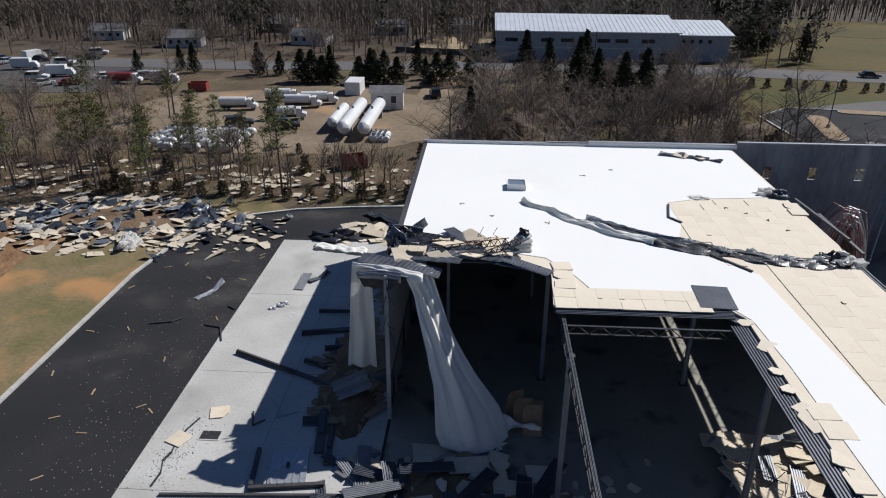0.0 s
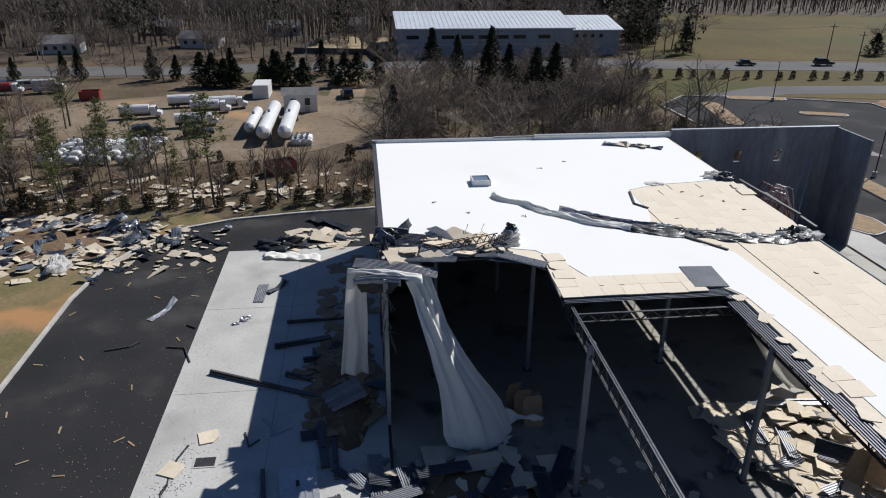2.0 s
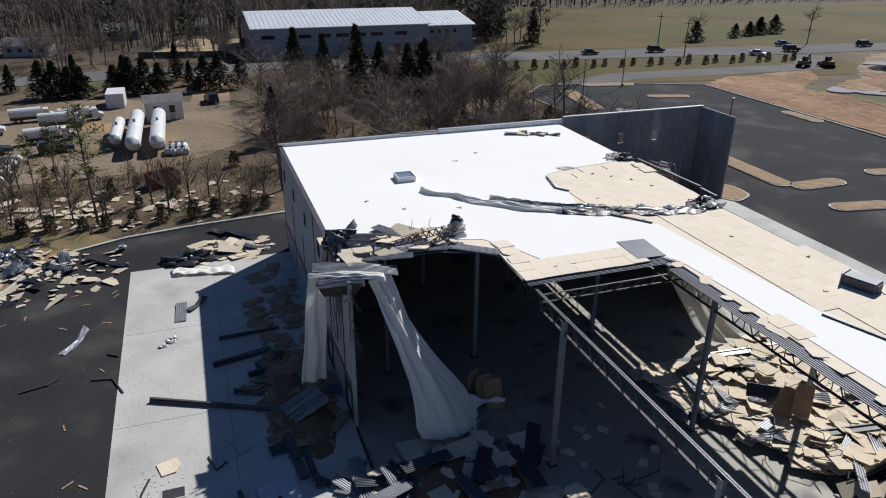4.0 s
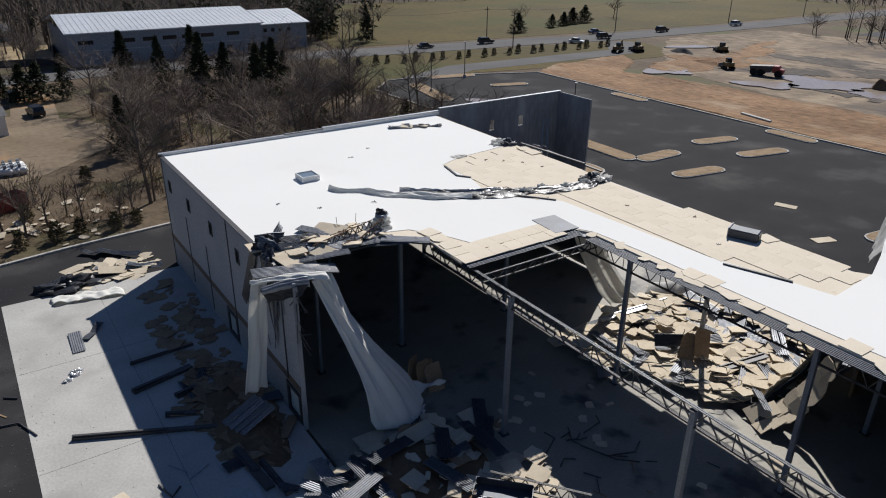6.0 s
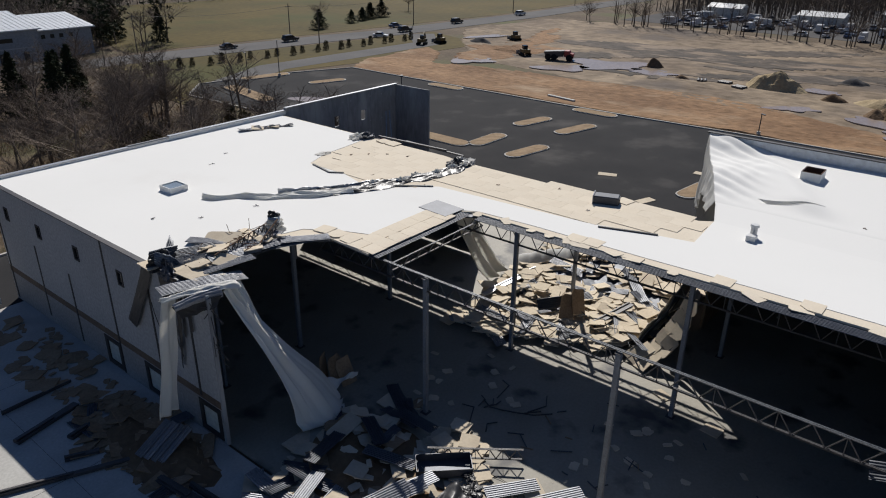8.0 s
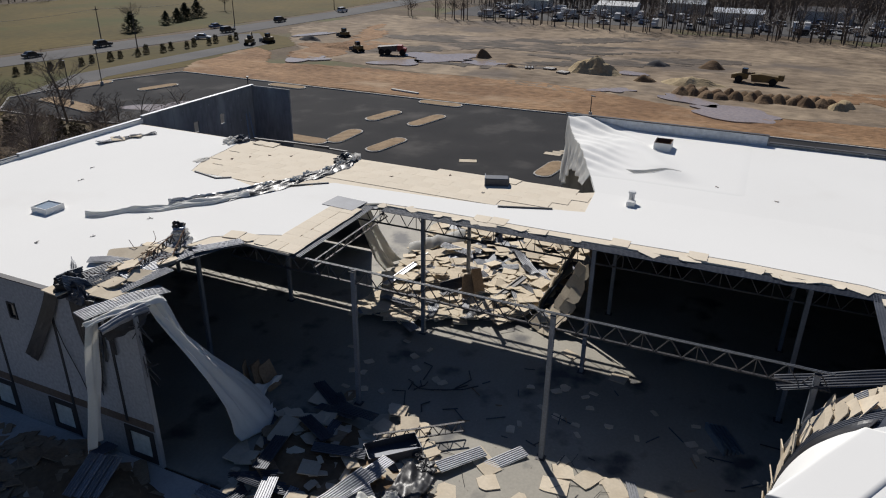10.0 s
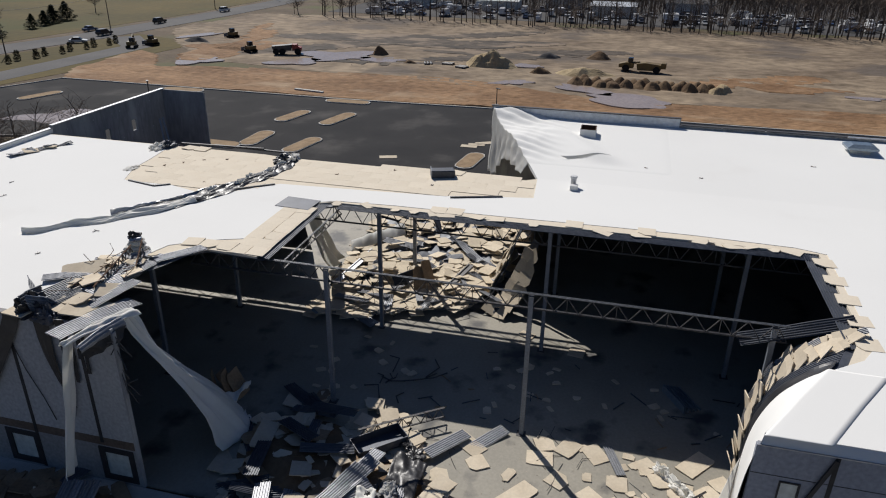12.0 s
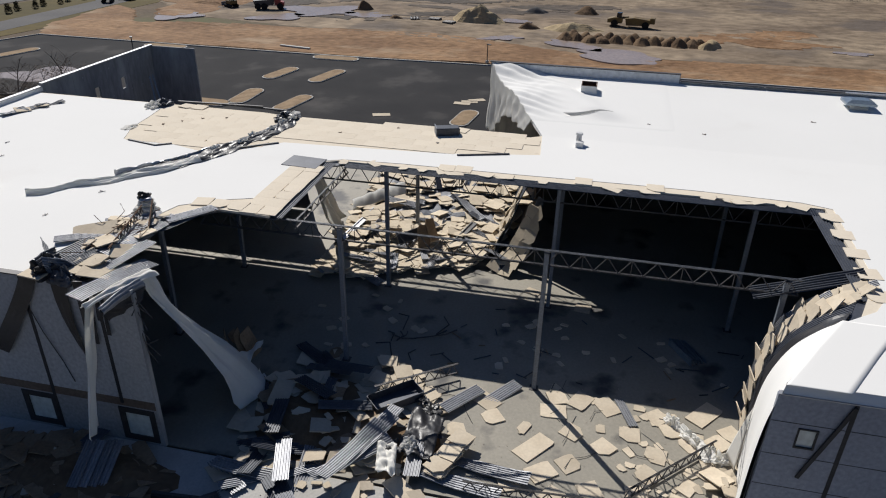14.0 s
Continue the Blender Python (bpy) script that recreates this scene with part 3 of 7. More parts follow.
def window(y0, y1, z0, z1, x=-5.6, frame_w=0.12, pane=M_GLASSD, label="small dark framed window in the panel wall", heavy=False):
    w = thing("window", (x, (y0 + y1) / 2, z0), label=label, category="window", kind="structure")
    hw, h = (y1 - y0) / 2, z1 - z0
    for nm, a in (("jamb", (-hw, -hw + frame_w, 0, h)), ("jamb", (hw - frame_w, hw, 0, h)), ("sill", (-hw + frame_w, hw - frame_w, 0, frame_w)), ("head", (-hw + frame_w, hw - frame_w, h - frame_w, h))):
        part(nm, bx(-0.05, 0.16, *a), M_BLACK, w)
    part("pane", bx(0.05, 0.07, -hw + frame_w, hw - frame_w, frame_w, h - frame_w), pane, w)
    if heavy:
        part("mullion", bx(-0.03, 0.05, -0.04, 0.04, frame_w, h - frame_w), M_BLACK, w)
        part("sill_plate", bx(-0.12, -0.05, -hw - 0.1, hw + 0.1, -0.1, 0.0), M_BLACK, w)
    return w


for o in UPW:
    window(*o)
for o in LOW:
    window(*o, frame_w=0.34, pane=M_PANE, label="wide low window in heavy black frame, brightness painted on glass", heavy=False)

ws = thing("wall_west_south", label="dark grey painted panel wall left standing", category="wall", kind="structure")
SW_WIN = [(y - 0.42, y + 0.42, 7.2, 8.3) for y in (5.05, -1.0, -7.0)]
part("panel_face", slab_wall(B(), -5.6, -5.4, -60, 6.65, -0.2, 9.95, SW_WIN), M_WALLG, ws)
for y in (3.55, -2.5, -8.5, -14.5):
    part("joint_strip", bx(-5.63, -5.59, y - 0.09, y + 0.09, 0, 9.9), M_BLACK, ws, "black vertical joint cover")
for z in (8.5, 6.65, 4.8):
    part("reveal_line", bx(-5.612, -5.6, -60, 6.65, z, z + 0.03), M_BLACK, ws)
part("fallen_strut", bar(B(), (-5.72, 3.6, 9.85), (-5.72, 4.95, 5.6), 0.1, 0.16), M_BLACK, ws, "black strut leaning on the wall face")
part("coping", bx(-5.66, -5.38, -60, 6.6, 9.95, 10.0), M_COPING, ws, "pale metal coping")
for o in SW_WIN:
    window(*o, frame_w=0.07, pane=M_PANE, label="small square window in grey wall, brightness painted on glass")

wn_ = thing("wall_north", (0, 1.45, 0), label="bare grey tilt-up concrete panel wall with square openings", category="wall", kind="structure")
NH = [(x - 0.42, x + 0.42, 7.6, 8.8) for x in (27.6, 31.9, 36.3)]
edges = [-5.6, 0.2, 6.2, 12.2, 18.2, 24.3, 28.6, 33.6, 37.6, 42.3]
for i in range(len(edges) - 1):
    a, b = edges[i] + 0.012, edges[i + 1] - 0.012
    top = 10.6 if i < 2 else 10.8 if i < 5 else 11.05
    hs = [h for h in NH if a < h[0] and h[1] < b]
    part("wall_panel", slab_wall(B(), 65.42, 65.62, a, b, -0.2, top, hs, along="x"), M_CONC, wn_)
for x0, x1, z in ((-5.7, 10.2, 10.6), (10.25, 24.3, 10.8), (24.35, 42.4, 11.05)):
    part("coping", bx(x0, x1, 65.3, 65.7, z, z + 0.1), M_COPING, wn_, "folded metal coping")
for x0, x1, z in ((-5.4, 10.2, 10.6), (10.25, 24.3, 10.8)):
    part("upstand", bx(x0, x1, 65.33, 65.42, RZ - 0.02, z), M_WHITE, wn_, "white membrane upstand")
for x in (24.6, 26.2, 28.9, 30.0, 32.9, 34.2, 37.5, 39.5):
    for z in (4.5, 7.2, 10.2):
        part("brace_plate", bx(x - 0.06, x + 0.06, 65.39, 65.425, z, z + 0.12), M_COPING, wn_)
we = thing("wall_east", label="standing end of the concrete front wall", category="wall", kind="structure")
part("wall_panel", bx(42.1, 42.3, 61.3, 66.85, -0.2, 11.05), M_CONC, we)
part("wall_panel", bx(42.1, 42.3, -60, 7.6, -0.2, 11.3), M_CONC, we)
part("wall_panel", bx(42.1, 42.3, 7.62, 26.8, -0.2, 11.95), M_CONC, we)
# Membrane lining; the blue-grey of its shaded side is put into the colour.
part("parapet_face", bx(42.04, 42.1, 7.7, 26.7, 10.6, 11.92), M_FARROOF, we, "membrane parapet lining, blue-grey shade in its colour")
part("coping", bx(41.98, 42.4, 7.6, 26.9, 11.95, 12.03), M_DARKST, we, "dark metal coping")
for a, b in ((-60, -7.8), (-7.7, -0.5), (-0.3, 3.6), (3.7, 7.5)):
    part("coping", bx(41.98, 42.4, a, b, 11.3, 11.38), M_DARKST if a > -8 else M_COPING, we, "metal coping")
solo("wall_south", bx(-5.8, 42.1, -60, -59.8, -0.2, 11.3), M_CONC, "plain concrete wall closing the warehouse", "wall", kind="structure")

# roof: deck, insulation and membrane, torn open over the middle bays
RIM = [(-5.4, 40.4), (-1.6, 40.0), (2.3, 40.1), (4.4, 38.0), (4.2, 34.0), (13.2, 34.3), (13.9, 33.2), (13.8, 20), (14.0, 8), (13.9, 0.75), (4.4, 0.75), (1.0, 2.2), (-2.5, 4.4), (-5.4, 6.4)]
OUT_W = [(-5.4, 66.78), (23.8, 66.78), (23.75, 44), (23.4, 42), (23.4, 20.5), (24.0, 19.6), (24.0, -59.8), (-5.4, -59.8)]


def roof_east_z(x, y):
    return RZ + max(0, x - 24) * 0.033


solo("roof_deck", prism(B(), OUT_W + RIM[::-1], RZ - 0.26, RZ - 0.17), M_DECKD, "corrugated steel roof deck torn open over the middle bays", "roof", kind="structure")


def inset(pts, d):
    """Move each point of the torn rim d metres into the standing roof."""
    return [(x + (d if x > 12 else 0) - (d * 0.0), y + (d if y > 28 else -d if y < 9 else 0)) for x, y in pts]


INS = inset(RIM, 0.45)
solo("roof_insulation", prism(B(), OUT_W + INS[::-1], RZ - 0.17, RZ - 0.03), M_BOARDR, "tan foam insulation layer under the roof membrane", "roof", kind="structure")
BARE = [(23.6, 53.4), (20, 52.8), (17, 52.5), (14.3, 51.4), (14.2, 47), (13.0, 43.0), (16.9, 39.1), (17.3, 33), (17.8, 26.4), (18.6, 23), (19.4, 19.3), (24.0, 19.6)]
MEM = [(-5.4, 66.78), (23.6, 66.78)] + BARE + [(24.0, -59.8), (-5.4, -59.8), (-5.4, 6.4), (-2.5, 4.4), (0.2, 2.7), (1.6, 0.9), (3.1, 0.0), (14.4, -0.2), (15.0, 1.6), (15.3, 8), (15.25, 13), (15.0, 21), (14.9, 29), (14.6, 33.4), (13.0, 36.3), (12.4, 35.8), (6.6, 36.2), (5.6, 38.6), (4.2, 40.6), (1.5, 41.4), (-1.5, 42.6), (-5.4, 43.2)]
mem = thing("roof_membrane", label="bright white single-ply roof membrane, torn in places", category="roof", kind="structure")
part("membrane_sheet", prism(B(), MEM, RZ - 0.03, RZ), M_WHITE, mem)
bm = B()
v4 = [bm.verts.new(p) for p in ((-5.62, -59.8, 10.01), (-5.62, 6.5, 10.01), (-5.38, 6.4, RZ + 0.003), (-5.38, -59.8, RZ + 0.003))]
bm.faces.new(v4)
part("membrane_edge", bm, M_WHITE, mem, "membrane turned down over the wall head")
part("membrane_sheet", prism(B(), [(24.0, -59.8), (24.0, 19.6), (27, 20.6), (33, 22.5), (42.05, 25.5), (42.05, -59.8)], RZ - 0.25, roof_east_z), M_WHITE, mem)
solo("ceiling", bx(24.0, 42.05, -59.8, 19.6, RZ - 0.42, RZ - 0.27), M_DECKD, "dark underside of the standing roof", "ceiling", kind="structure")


# steel frame
def column(x, y, h=9.95, w=0.28):
    t = thing("steel_column", (x, y, 0), label="grey square steel column on the slab", category="column", group="warehouse columns", kind="structure")
    part("shaft", bx(-w / 2, w / 2, -w / 2, w / 2, 0.04, h, bevel=0.02), M_STEEL, t)
    part("base_plate", bx(-0.28, 0.28, -0.28, 0.28, 0, 0.04), M_DARKST, t)
    part("cap_plate", bx(-0.24, 0.24, -0.16, 0.16, h, h + 0.03), M_DARKST, t)
    return t


for cx, h in ((4.7, 9.93), (14.7, 9.93), (24.0, 9.6)):
    for cy in (4.3, 17.4, 30.1, 42.6, 55, -8.5, -21):
        if not (cx == 24.0 and cy in (42.6, 55)):
            column(cx, cy, h)
column(-2.0, 42.6, 9.6, 0.22)


def truss(p0, p1, depth, bays, chord=0.12, label="open-web steel joist girder spanning the torn bays", material=M_JOIST):
    p0, p1 = Vector(p0), Vector(p1)
    d = p1 - p0
    t = new("joist_girder")
    t.matrix_basis = Matrix.Translation(p0) @ d.to_track_quat("X", "Z").to_matrix().to_4x4()
    tagged(t, label, "girder", "roof girders", "structure")
    L = d.length
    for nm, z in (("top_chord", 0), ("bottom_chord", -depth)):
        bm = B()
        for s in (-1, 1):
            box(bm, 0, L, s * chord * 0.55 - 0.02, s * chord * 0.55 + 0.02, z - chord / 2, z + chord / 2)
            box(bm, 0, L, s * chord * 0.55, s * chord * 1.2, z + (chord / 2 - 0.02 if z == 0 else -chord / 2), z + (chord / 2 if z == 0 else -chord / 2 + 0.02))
        # Bottom chord darker than the default top chord.
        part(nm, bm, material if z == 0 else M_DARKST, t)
    s = L / bays
    up, dn, post = B(), B(), B()
    bar(up, (0, 0, -depth), (s / 2, 0, 0), 0.05, 0.05)
    bar(dn, (0, 0, 0), (s / 2, 0, -depth), 0.05, 0.05)
    bar(post, (0, 0, -depth), (0, 0, 0), 0.04, 0.04)
    up, dn, post = [mesh_of(b, "web_bar", M_DARKST) for b in (up, dn, post)]
    for i in range(bays):
        for me, off in ((up, 0), (dn, 0.5)):
            ob = part("web_bar", me, None, t)
            ob.location.x = (i + off) * s
        if i % 2:
            ob = part("web_bar", post, None, t)
            ob.location.x = (i + 0.5) * s
    return t


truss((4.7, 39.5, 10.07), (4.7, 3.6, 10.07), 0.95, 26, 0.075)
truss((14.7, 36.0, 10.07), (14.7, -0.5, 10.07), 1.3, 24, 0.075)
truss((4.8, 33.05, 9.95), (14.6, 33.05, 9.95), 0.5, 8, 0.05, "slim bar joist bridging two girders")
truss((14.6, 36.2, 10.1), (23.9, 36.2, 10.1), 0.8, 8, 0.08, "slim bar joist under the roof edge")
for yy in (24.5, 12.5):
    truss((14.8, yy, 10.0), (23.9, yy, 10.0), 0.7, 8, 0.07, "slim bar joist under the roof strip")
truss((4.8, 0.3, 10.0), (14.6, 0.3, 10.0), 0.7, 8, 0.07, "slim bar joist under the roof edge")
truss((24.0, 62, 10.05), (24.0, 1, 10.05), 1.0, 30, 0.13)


# ---- exposed boards on the roof ----
RB = [mesh_of(prism(B(), [(-0.605, -1.21), (0.605, -1.21), (0.605, 1.21), (-0.605, 1.21)], -0.02, 0.02), "roof_board", M_BOARDR)] + [
    board_mesh(1.2, 2.4, 0.04, s, M_BOARDR) for s in (3, 11, 17)]
RBS = [board_mesh(1.2, 1.2, 0.06, s, M_BOARDR) for s in (5, 21, 23, 33)]
RBF = mesh_of(prism(B(), [(-0.605, -0.605), (0.605, -0.605), (0.605, 0.605), (-0.605, 0.605)], -0.02, 0.02), "roof_board", M_BOARDR)
RBT = [board_mesh(0.8, l, 0.05, s, M_BOARDR) for l, s in ((1.0, 71), (0.6, 72), (1.3, 74))]
ri = bpy.data.objects["roof_insulation"]


def roof_board(x, y, rz, me, z=RZ - 0.008, tilt=0.0):
    ob = new("roof_board", me)
    ob.parent = ri
    ob.matrix_basis = pose(x, y, z, R.uniform(-tilt, tilt), R.uniform(-tilt, tilt), rz)
    return ob


for i, x in enumerate(np.arange(13.6, 24.4, 1.215)):
    for y in np.arange(19.6 + (i % 2) * 1.2, 54, 2.43):
        if all(inside((x + dx, y + dy), BARE) for dx in (-0.5, 0.5) for dy in (-1.0, 1.0)):
            roof_board(x, y, R.uniform(-0.4, 0.4), RB[0] if R.random() < 0.93 else R.choice(RB[1:]), tilt=0.06)
# boards peeled along the east eave
for y in np.arange(20, 53, 1.25):
    if R.random() < 0.25:
        roof_board(23.6 + R.uniform(-0.25, 0.35), y, R.uniform(-12, 12), R.choice(RBS), RZ + 0.03, tilt=3)
# tan boards round the opening
for x in np.arange(4.9, 13.4, 1.22):
    roof_board(x, 34.72 + R.uniform(-0.04, 0.04), R.uniform(-0.5, 0.5), RBF if R.random() < 0.5 else R.choice(RBS), RZ - 0.004, 0.15)
    roof_board(x, 35.94 + R.uniform(-0.01, 0.02), R.uniform(-0.2, 0.2), RBF, RZ - 0.006, 0.05)
for y in np.arange(37.0, 39.5, 1.2):
    roof_board(5.1, y, R.uniform(-8, 8), R.choice(RBS), RZ + 0.012, 2)
for y in np.arange(1.2, 34, 1.22):
    if R.random() < 0.22:
        roof_board(14.95 + R.uniform(-0.1, 0.1), y, R.uniform(-2, 2), RBF if R.random() < 0.4 else R.choice(RBS), RZ - 0.006, 0.5)
    if R.random() < 0.6:
        roof_board(14.3 + R.uniform(-0.2, 0.2), y + R.uniform(0, 0.8), R.uniform(-35, 35), R.choice(RBT), RZ - 0.04, 5)
for x in np.arange(3.2, 14.2, 2.44):
    roof_board(x, 0.15 + R.uniform(-0.15, 0.2), R.uniform(-4, 4), R.choice(RBS), RZ - 0.004, 1)

# flutes of bare deck along the torn rim
for y in np.arange(2.3, 33.0, 3.2):
    ob = drop("dark", 13.75, y + 0.2, RZ - 0.13, 90, 0.5, [DECKSD[0]], "dark corrugated deck strip along torn roof edge")
for x in np.arange(5.9, 13, 3.2):
    drop("dark", x, 34.15, RZ - 0.13, 0, 0.5, [DECKSD[0]], "dark corrugated deck strip along torn roof edge")
for x in np.arange(4.3, 14, 3.2):
    drop("dark", x, 0.85, RZ - 0.13, 0, 0.5, [DECKSD[0]], "dark corrugated deck strip along torn roof edge")


# ---- things on the roof ----
def curb_hatch(name, x, y, z, w, l, h, label, lid=M_BLUEGL, inner=M_RUST, open_=True):
    t = thing(name, (x, y, z - 0.01), label=label, category="roof hatch")
    for nm, a in (("curb_side", (-w / 2, -w / 2 + 0.08, -l / 2, l / 2)), ("curb_side", (w / 2 - 0.08, w / 2, -l / 2, l / 2)), ("curb_end", (-w / 2 + 0.08, w / 2 - 0.08, -l / 2, -l / 2 + 0.08)), ("curb_end", (-w / 2 + 0.08, w / 2 - 0.08, l / 2 - 0.08, l / 2))):
        part(nm, bx(*a, 0, h), M_WHITE, t)
        b = [a[0] + 0.01, a[1] - 0.01, a[2] + 0.01, a[3] - 0.01]
        part("curb_cap", bx(*b, h, h + 0.03), M_WHITE if not open_ else inner, t)
    if open_:
        for a in ((-w / 2 + 0.08, -w / 2 + 0.1, -l / 2 + 0.1, l / 2 - 0.1), (w / 2 - 0.1, w / 2 - 0.08, -l / 2 + 0.1, l / 2 - 0.1), (-w / 2 + 0.1, w / 2 - 0.1, -l / 2 + 0.08, -l / 2 + 0.1), (-w / 2 + 0.1, w / 2 - 0.1, l / 2 - 0.1, l / 2 - 0.08)):
            part("well_lining", bx(*a, 0.05, h - 0.01), inner, t, "rusty brown lining")
    part("well_floor", bx(-w / 2 + 0.08, w / 2 - 0.08, -l / 2 + 0.08, l / 2 - 0.08, 0.01, 0.05), inner if open_ else lid, t)
    if not open_:
        part("lid", bx(-w / 2 + 0.12, w / 2 - 0.12, -l / 2 + 0.12, l / 2 - 0.12, h - 0.12, h - 0.04, bevel=0.02), lid, t, "sunken blue-grey lid")
    return t


curb_hatch("roof_hatch", 2.85, 54.1, RZ, 1.5, 1.5, 0.42, "white square roof curb with sunken grey lid", open_=False)
curb_hatch("roof_curb", 37.2, 16.4, roof_east_z(37.2, 0), 1.8, 1.5, 0.75, "open white roof curb with rusty brown well")
t = thing("roof_ventilator", (38.4, -7.9, roof_east_z(38.4, 0)), label="blue-grey hooded ventilator on white curb", category="ventilator")
part("curb", bx(-0.6, 0.6, -0.75, 0.75, -0.05, 0.4, bevel=0.03), M_CLOTH, t)
bm = B()
hb = [(-1.0, -1.3, 0.42), (1.0, -1.3, 0.42), (1.0, 1.3, 0.42), (-1.0, 1.3, 0.42)]
lo = [bm.verts.new(p) for p in hb]
mi = [bm.verts.new((x, y, 0.62)) for x, y, z in hb]
hi = [bm.verts.new((x * 0.55, y * 0.6, 0.85)) for x, y, z in hb]
bm.faces.new(lo[::-1]), bm.faces.new(hi)
for a, b in ((lo, mi), (mi, hi)):
    for i in range(4):
        bm.faces.new((a[i], a[(i + 1) % 4], b[(i + 1) % 4], b[i]))
part("hood", bm, M_BLUEGL, t, "bevelled blue-grey metal hood")
t = thing("pipe_vent", (22.4, 16.5, RZ), label="pair of small white pipe vents with caps", category="vent")
part("pipe", tube(B(), (0.5, 0.1, -0.02), (0.5, 0.1, 0.75), 0.22, n=12), M_COPING, t)
part("cap", tube(B(), (0.5, 0.1, 0.75), (0.5, 0.1, 0.9), 0.3, 0.26, 12), M_TANK, t)
part("base_box", bx(-0.55, 0.05, -0.3, 0.3, -0.02, 0.38, bevel=0.03), M_TANK, t)
t = thing("duct_section", (22.3, 27.2, RZ), 20, "tipped dark blue-grey metal duct section on bare boards", "duct")
part("duct_body", bx(-0.5, 0.5, -0.95, 0.95, -0.01, 0.62, bevel=0.06), M_DECKD, t)
# Black plate on the solid end paints the dark inside of the duct.
part("duct_mouth", bx(-0.38, 0.38, -1.0, -0.93, 0.1, 0.52), M_BLACK, t)
part("flange", bx(-0.58, 0.58, 0.9, 0.97, -0.01, 0.7), M_STEEL, t)
solo("flat_sheet", bx(-1.0, 1.0, -1.35, 1.35, 0, 0.04), M_DECKD, "flat dark blue-grey metal sheet lying on the membrane", "metal sheet", pose(13.3, 35.9, RZ + 0.002, 0, 0, -4))

# stack of wrapped bags
t = thing("bag_stack", (2.7, 41.9, RZ), label="slumped stack of white wrapped bags on the roof", category="bags")
for i in range(4):
    w = 0.72 - 0.09 * i
    bm = bx(-w, w, -w * 0.85, w * 0.85, i * 0.26, i * 0.26 + 0.25, pose(0.05 * i, 0.06 * (i % 2), 0, 3, 2 * (-1) ** i, 14 * i), bevel=0.11)
    part("bag", bm, M_CLOTH if i < 3 else M_COPING, t)
crumple("torn_wrap", 2.85, 42.0, RZ + 0.98, 0.36, 0.32, 0.3, M_BLACKM, "black torn wrapping on top of bag stack", "wrapping", 4)

# long rolled-back strip of membrane: white topside, black underside
ROLL = [(3.6, 51.2), (6.2, 48.2), (9.0, 45.6), (12.0, 43.7), (15.5, 42.3), (18.5, 41.2), (21.5, 40.6), (23.2, 40.9)]


def along(pts, u):
    s = u * (len(pts) - 1)
    i = min(int(s), len(pts) - 2)
    f = s - i
    return Vector(((1 - f) * a + f * b for a, b in zip(pts[i], pts[i + 1])))


def roll_strip(name, material, width, side, lift, seed, label, u0=0.0, u1=1.0):
    def f(u, v):
        uu = u0 + (u1 - u0) * u
        c, d = along(ROLL, uu), along(ROLL, min(uu + 0.02, 1)) - along(ROLL, max(uu - 0.02, 0))
        nrm = Vector((-d.y, d.x)).normalized()
        w = width * 0.8 * (0.2 + 0.8 * math.sin(math.pi * min(1, 0.12 + uu * 0.8)))
        s = side + (v - 0.5) * w * (1 + 0.5 * n3(uu * 9, seed))
        z = 0.65 * lift * math.sin(math.pi * v) * (0.6 + 0.8 * abs(n3(uu * 16 + seed, v * 3))) + 0.2 * abs(n3(uu * 20 + seed, v * 4, seed))
        p = c + nrm * (s + 0.35 * n3(uu * 14, v * 2, seed))
        return (p.x, p.y, RZ + 0.012 + z)
    return thick(solo(name, grid(f, 110, 14), material, label, "membrane", smooth=False), 0.02)


roll_strip("membrane_roll", M_BLACKM, 2.3, 0.0, 0.3, 3, "peeled-back roof membrane showing its black underside", 0.24, 1.0)
roll_strip("membrane_fold", M_SHEET, 1.1, -0.5, 0.5, 9, "crumpled white fold of peeled roof membrane", 0.0, 0.42)
roll_strip("membrane_fold", M_COPING, 0.35, 0.5, 0.5, 14, "silvery creased edge of peeled roof membrane", 0.2, 0.52)
for k, (u_, o_) in enumerate(((0.5, 0.3), (0.58, -0.2), (0.66, 0.35), (0.75, 0.1), (0.84, 0.4), (0.92, -0.1))):
    c_ = along(ROLL, u_)
    crumple("membrane_scrap", c_.x, c_.y + o_, RZ + 0.15, 0.4, 0.16, 0.25, M_SHEET, "small white fold in the peeled membrane", "membrane", 80 + k, -30)
crumple("crumpled_membrane", 23.0, 41.2, RZ, 1.0, 0.7, 0.45, M_CLOTH, "crumpled white and grey membrane bundle at the eave", "membrane", 2)
crumple("crumpled_membrane", 22.2, 41.4, RZ, 0.9, 0.8, 0.5, M_BLACKM, "crumpled black membrane bundle at the eave", "membrane", 3)
crumple("crumpled_membrane", 22.6, 54.0, RZ, 1.0, 0.6, 0.4, M_CLOTH, "torn flapping white membrane bundle at roof corner", "membrane", 5)
crumple("crumpled_membrane", 23.3, 53.4, RZ, 0.8, 0.5, 0.45, M_DECKD, "twisted dark flashing bundle at roof corner", "membrane", 6)
crumple("membrane_scrap", 17.0, 52.6, RZ, 0.9, 0.4, 0.1, M_CLOTH, "small lifted corner of white membrane", "membrane", 7)
thick(solo("membrane_flap", grid(lambda u, v: (12.2 + 2.2 * u, 43.0 - 0.9 * u + 1.2 * v, RZ + 0.02 + 0.3 * u * v + 0.08 * n3(u * 4, v * 4)), 10, 8), M_COPING, "grey lifted triangular membrane flap", "membrane"), 0.02)
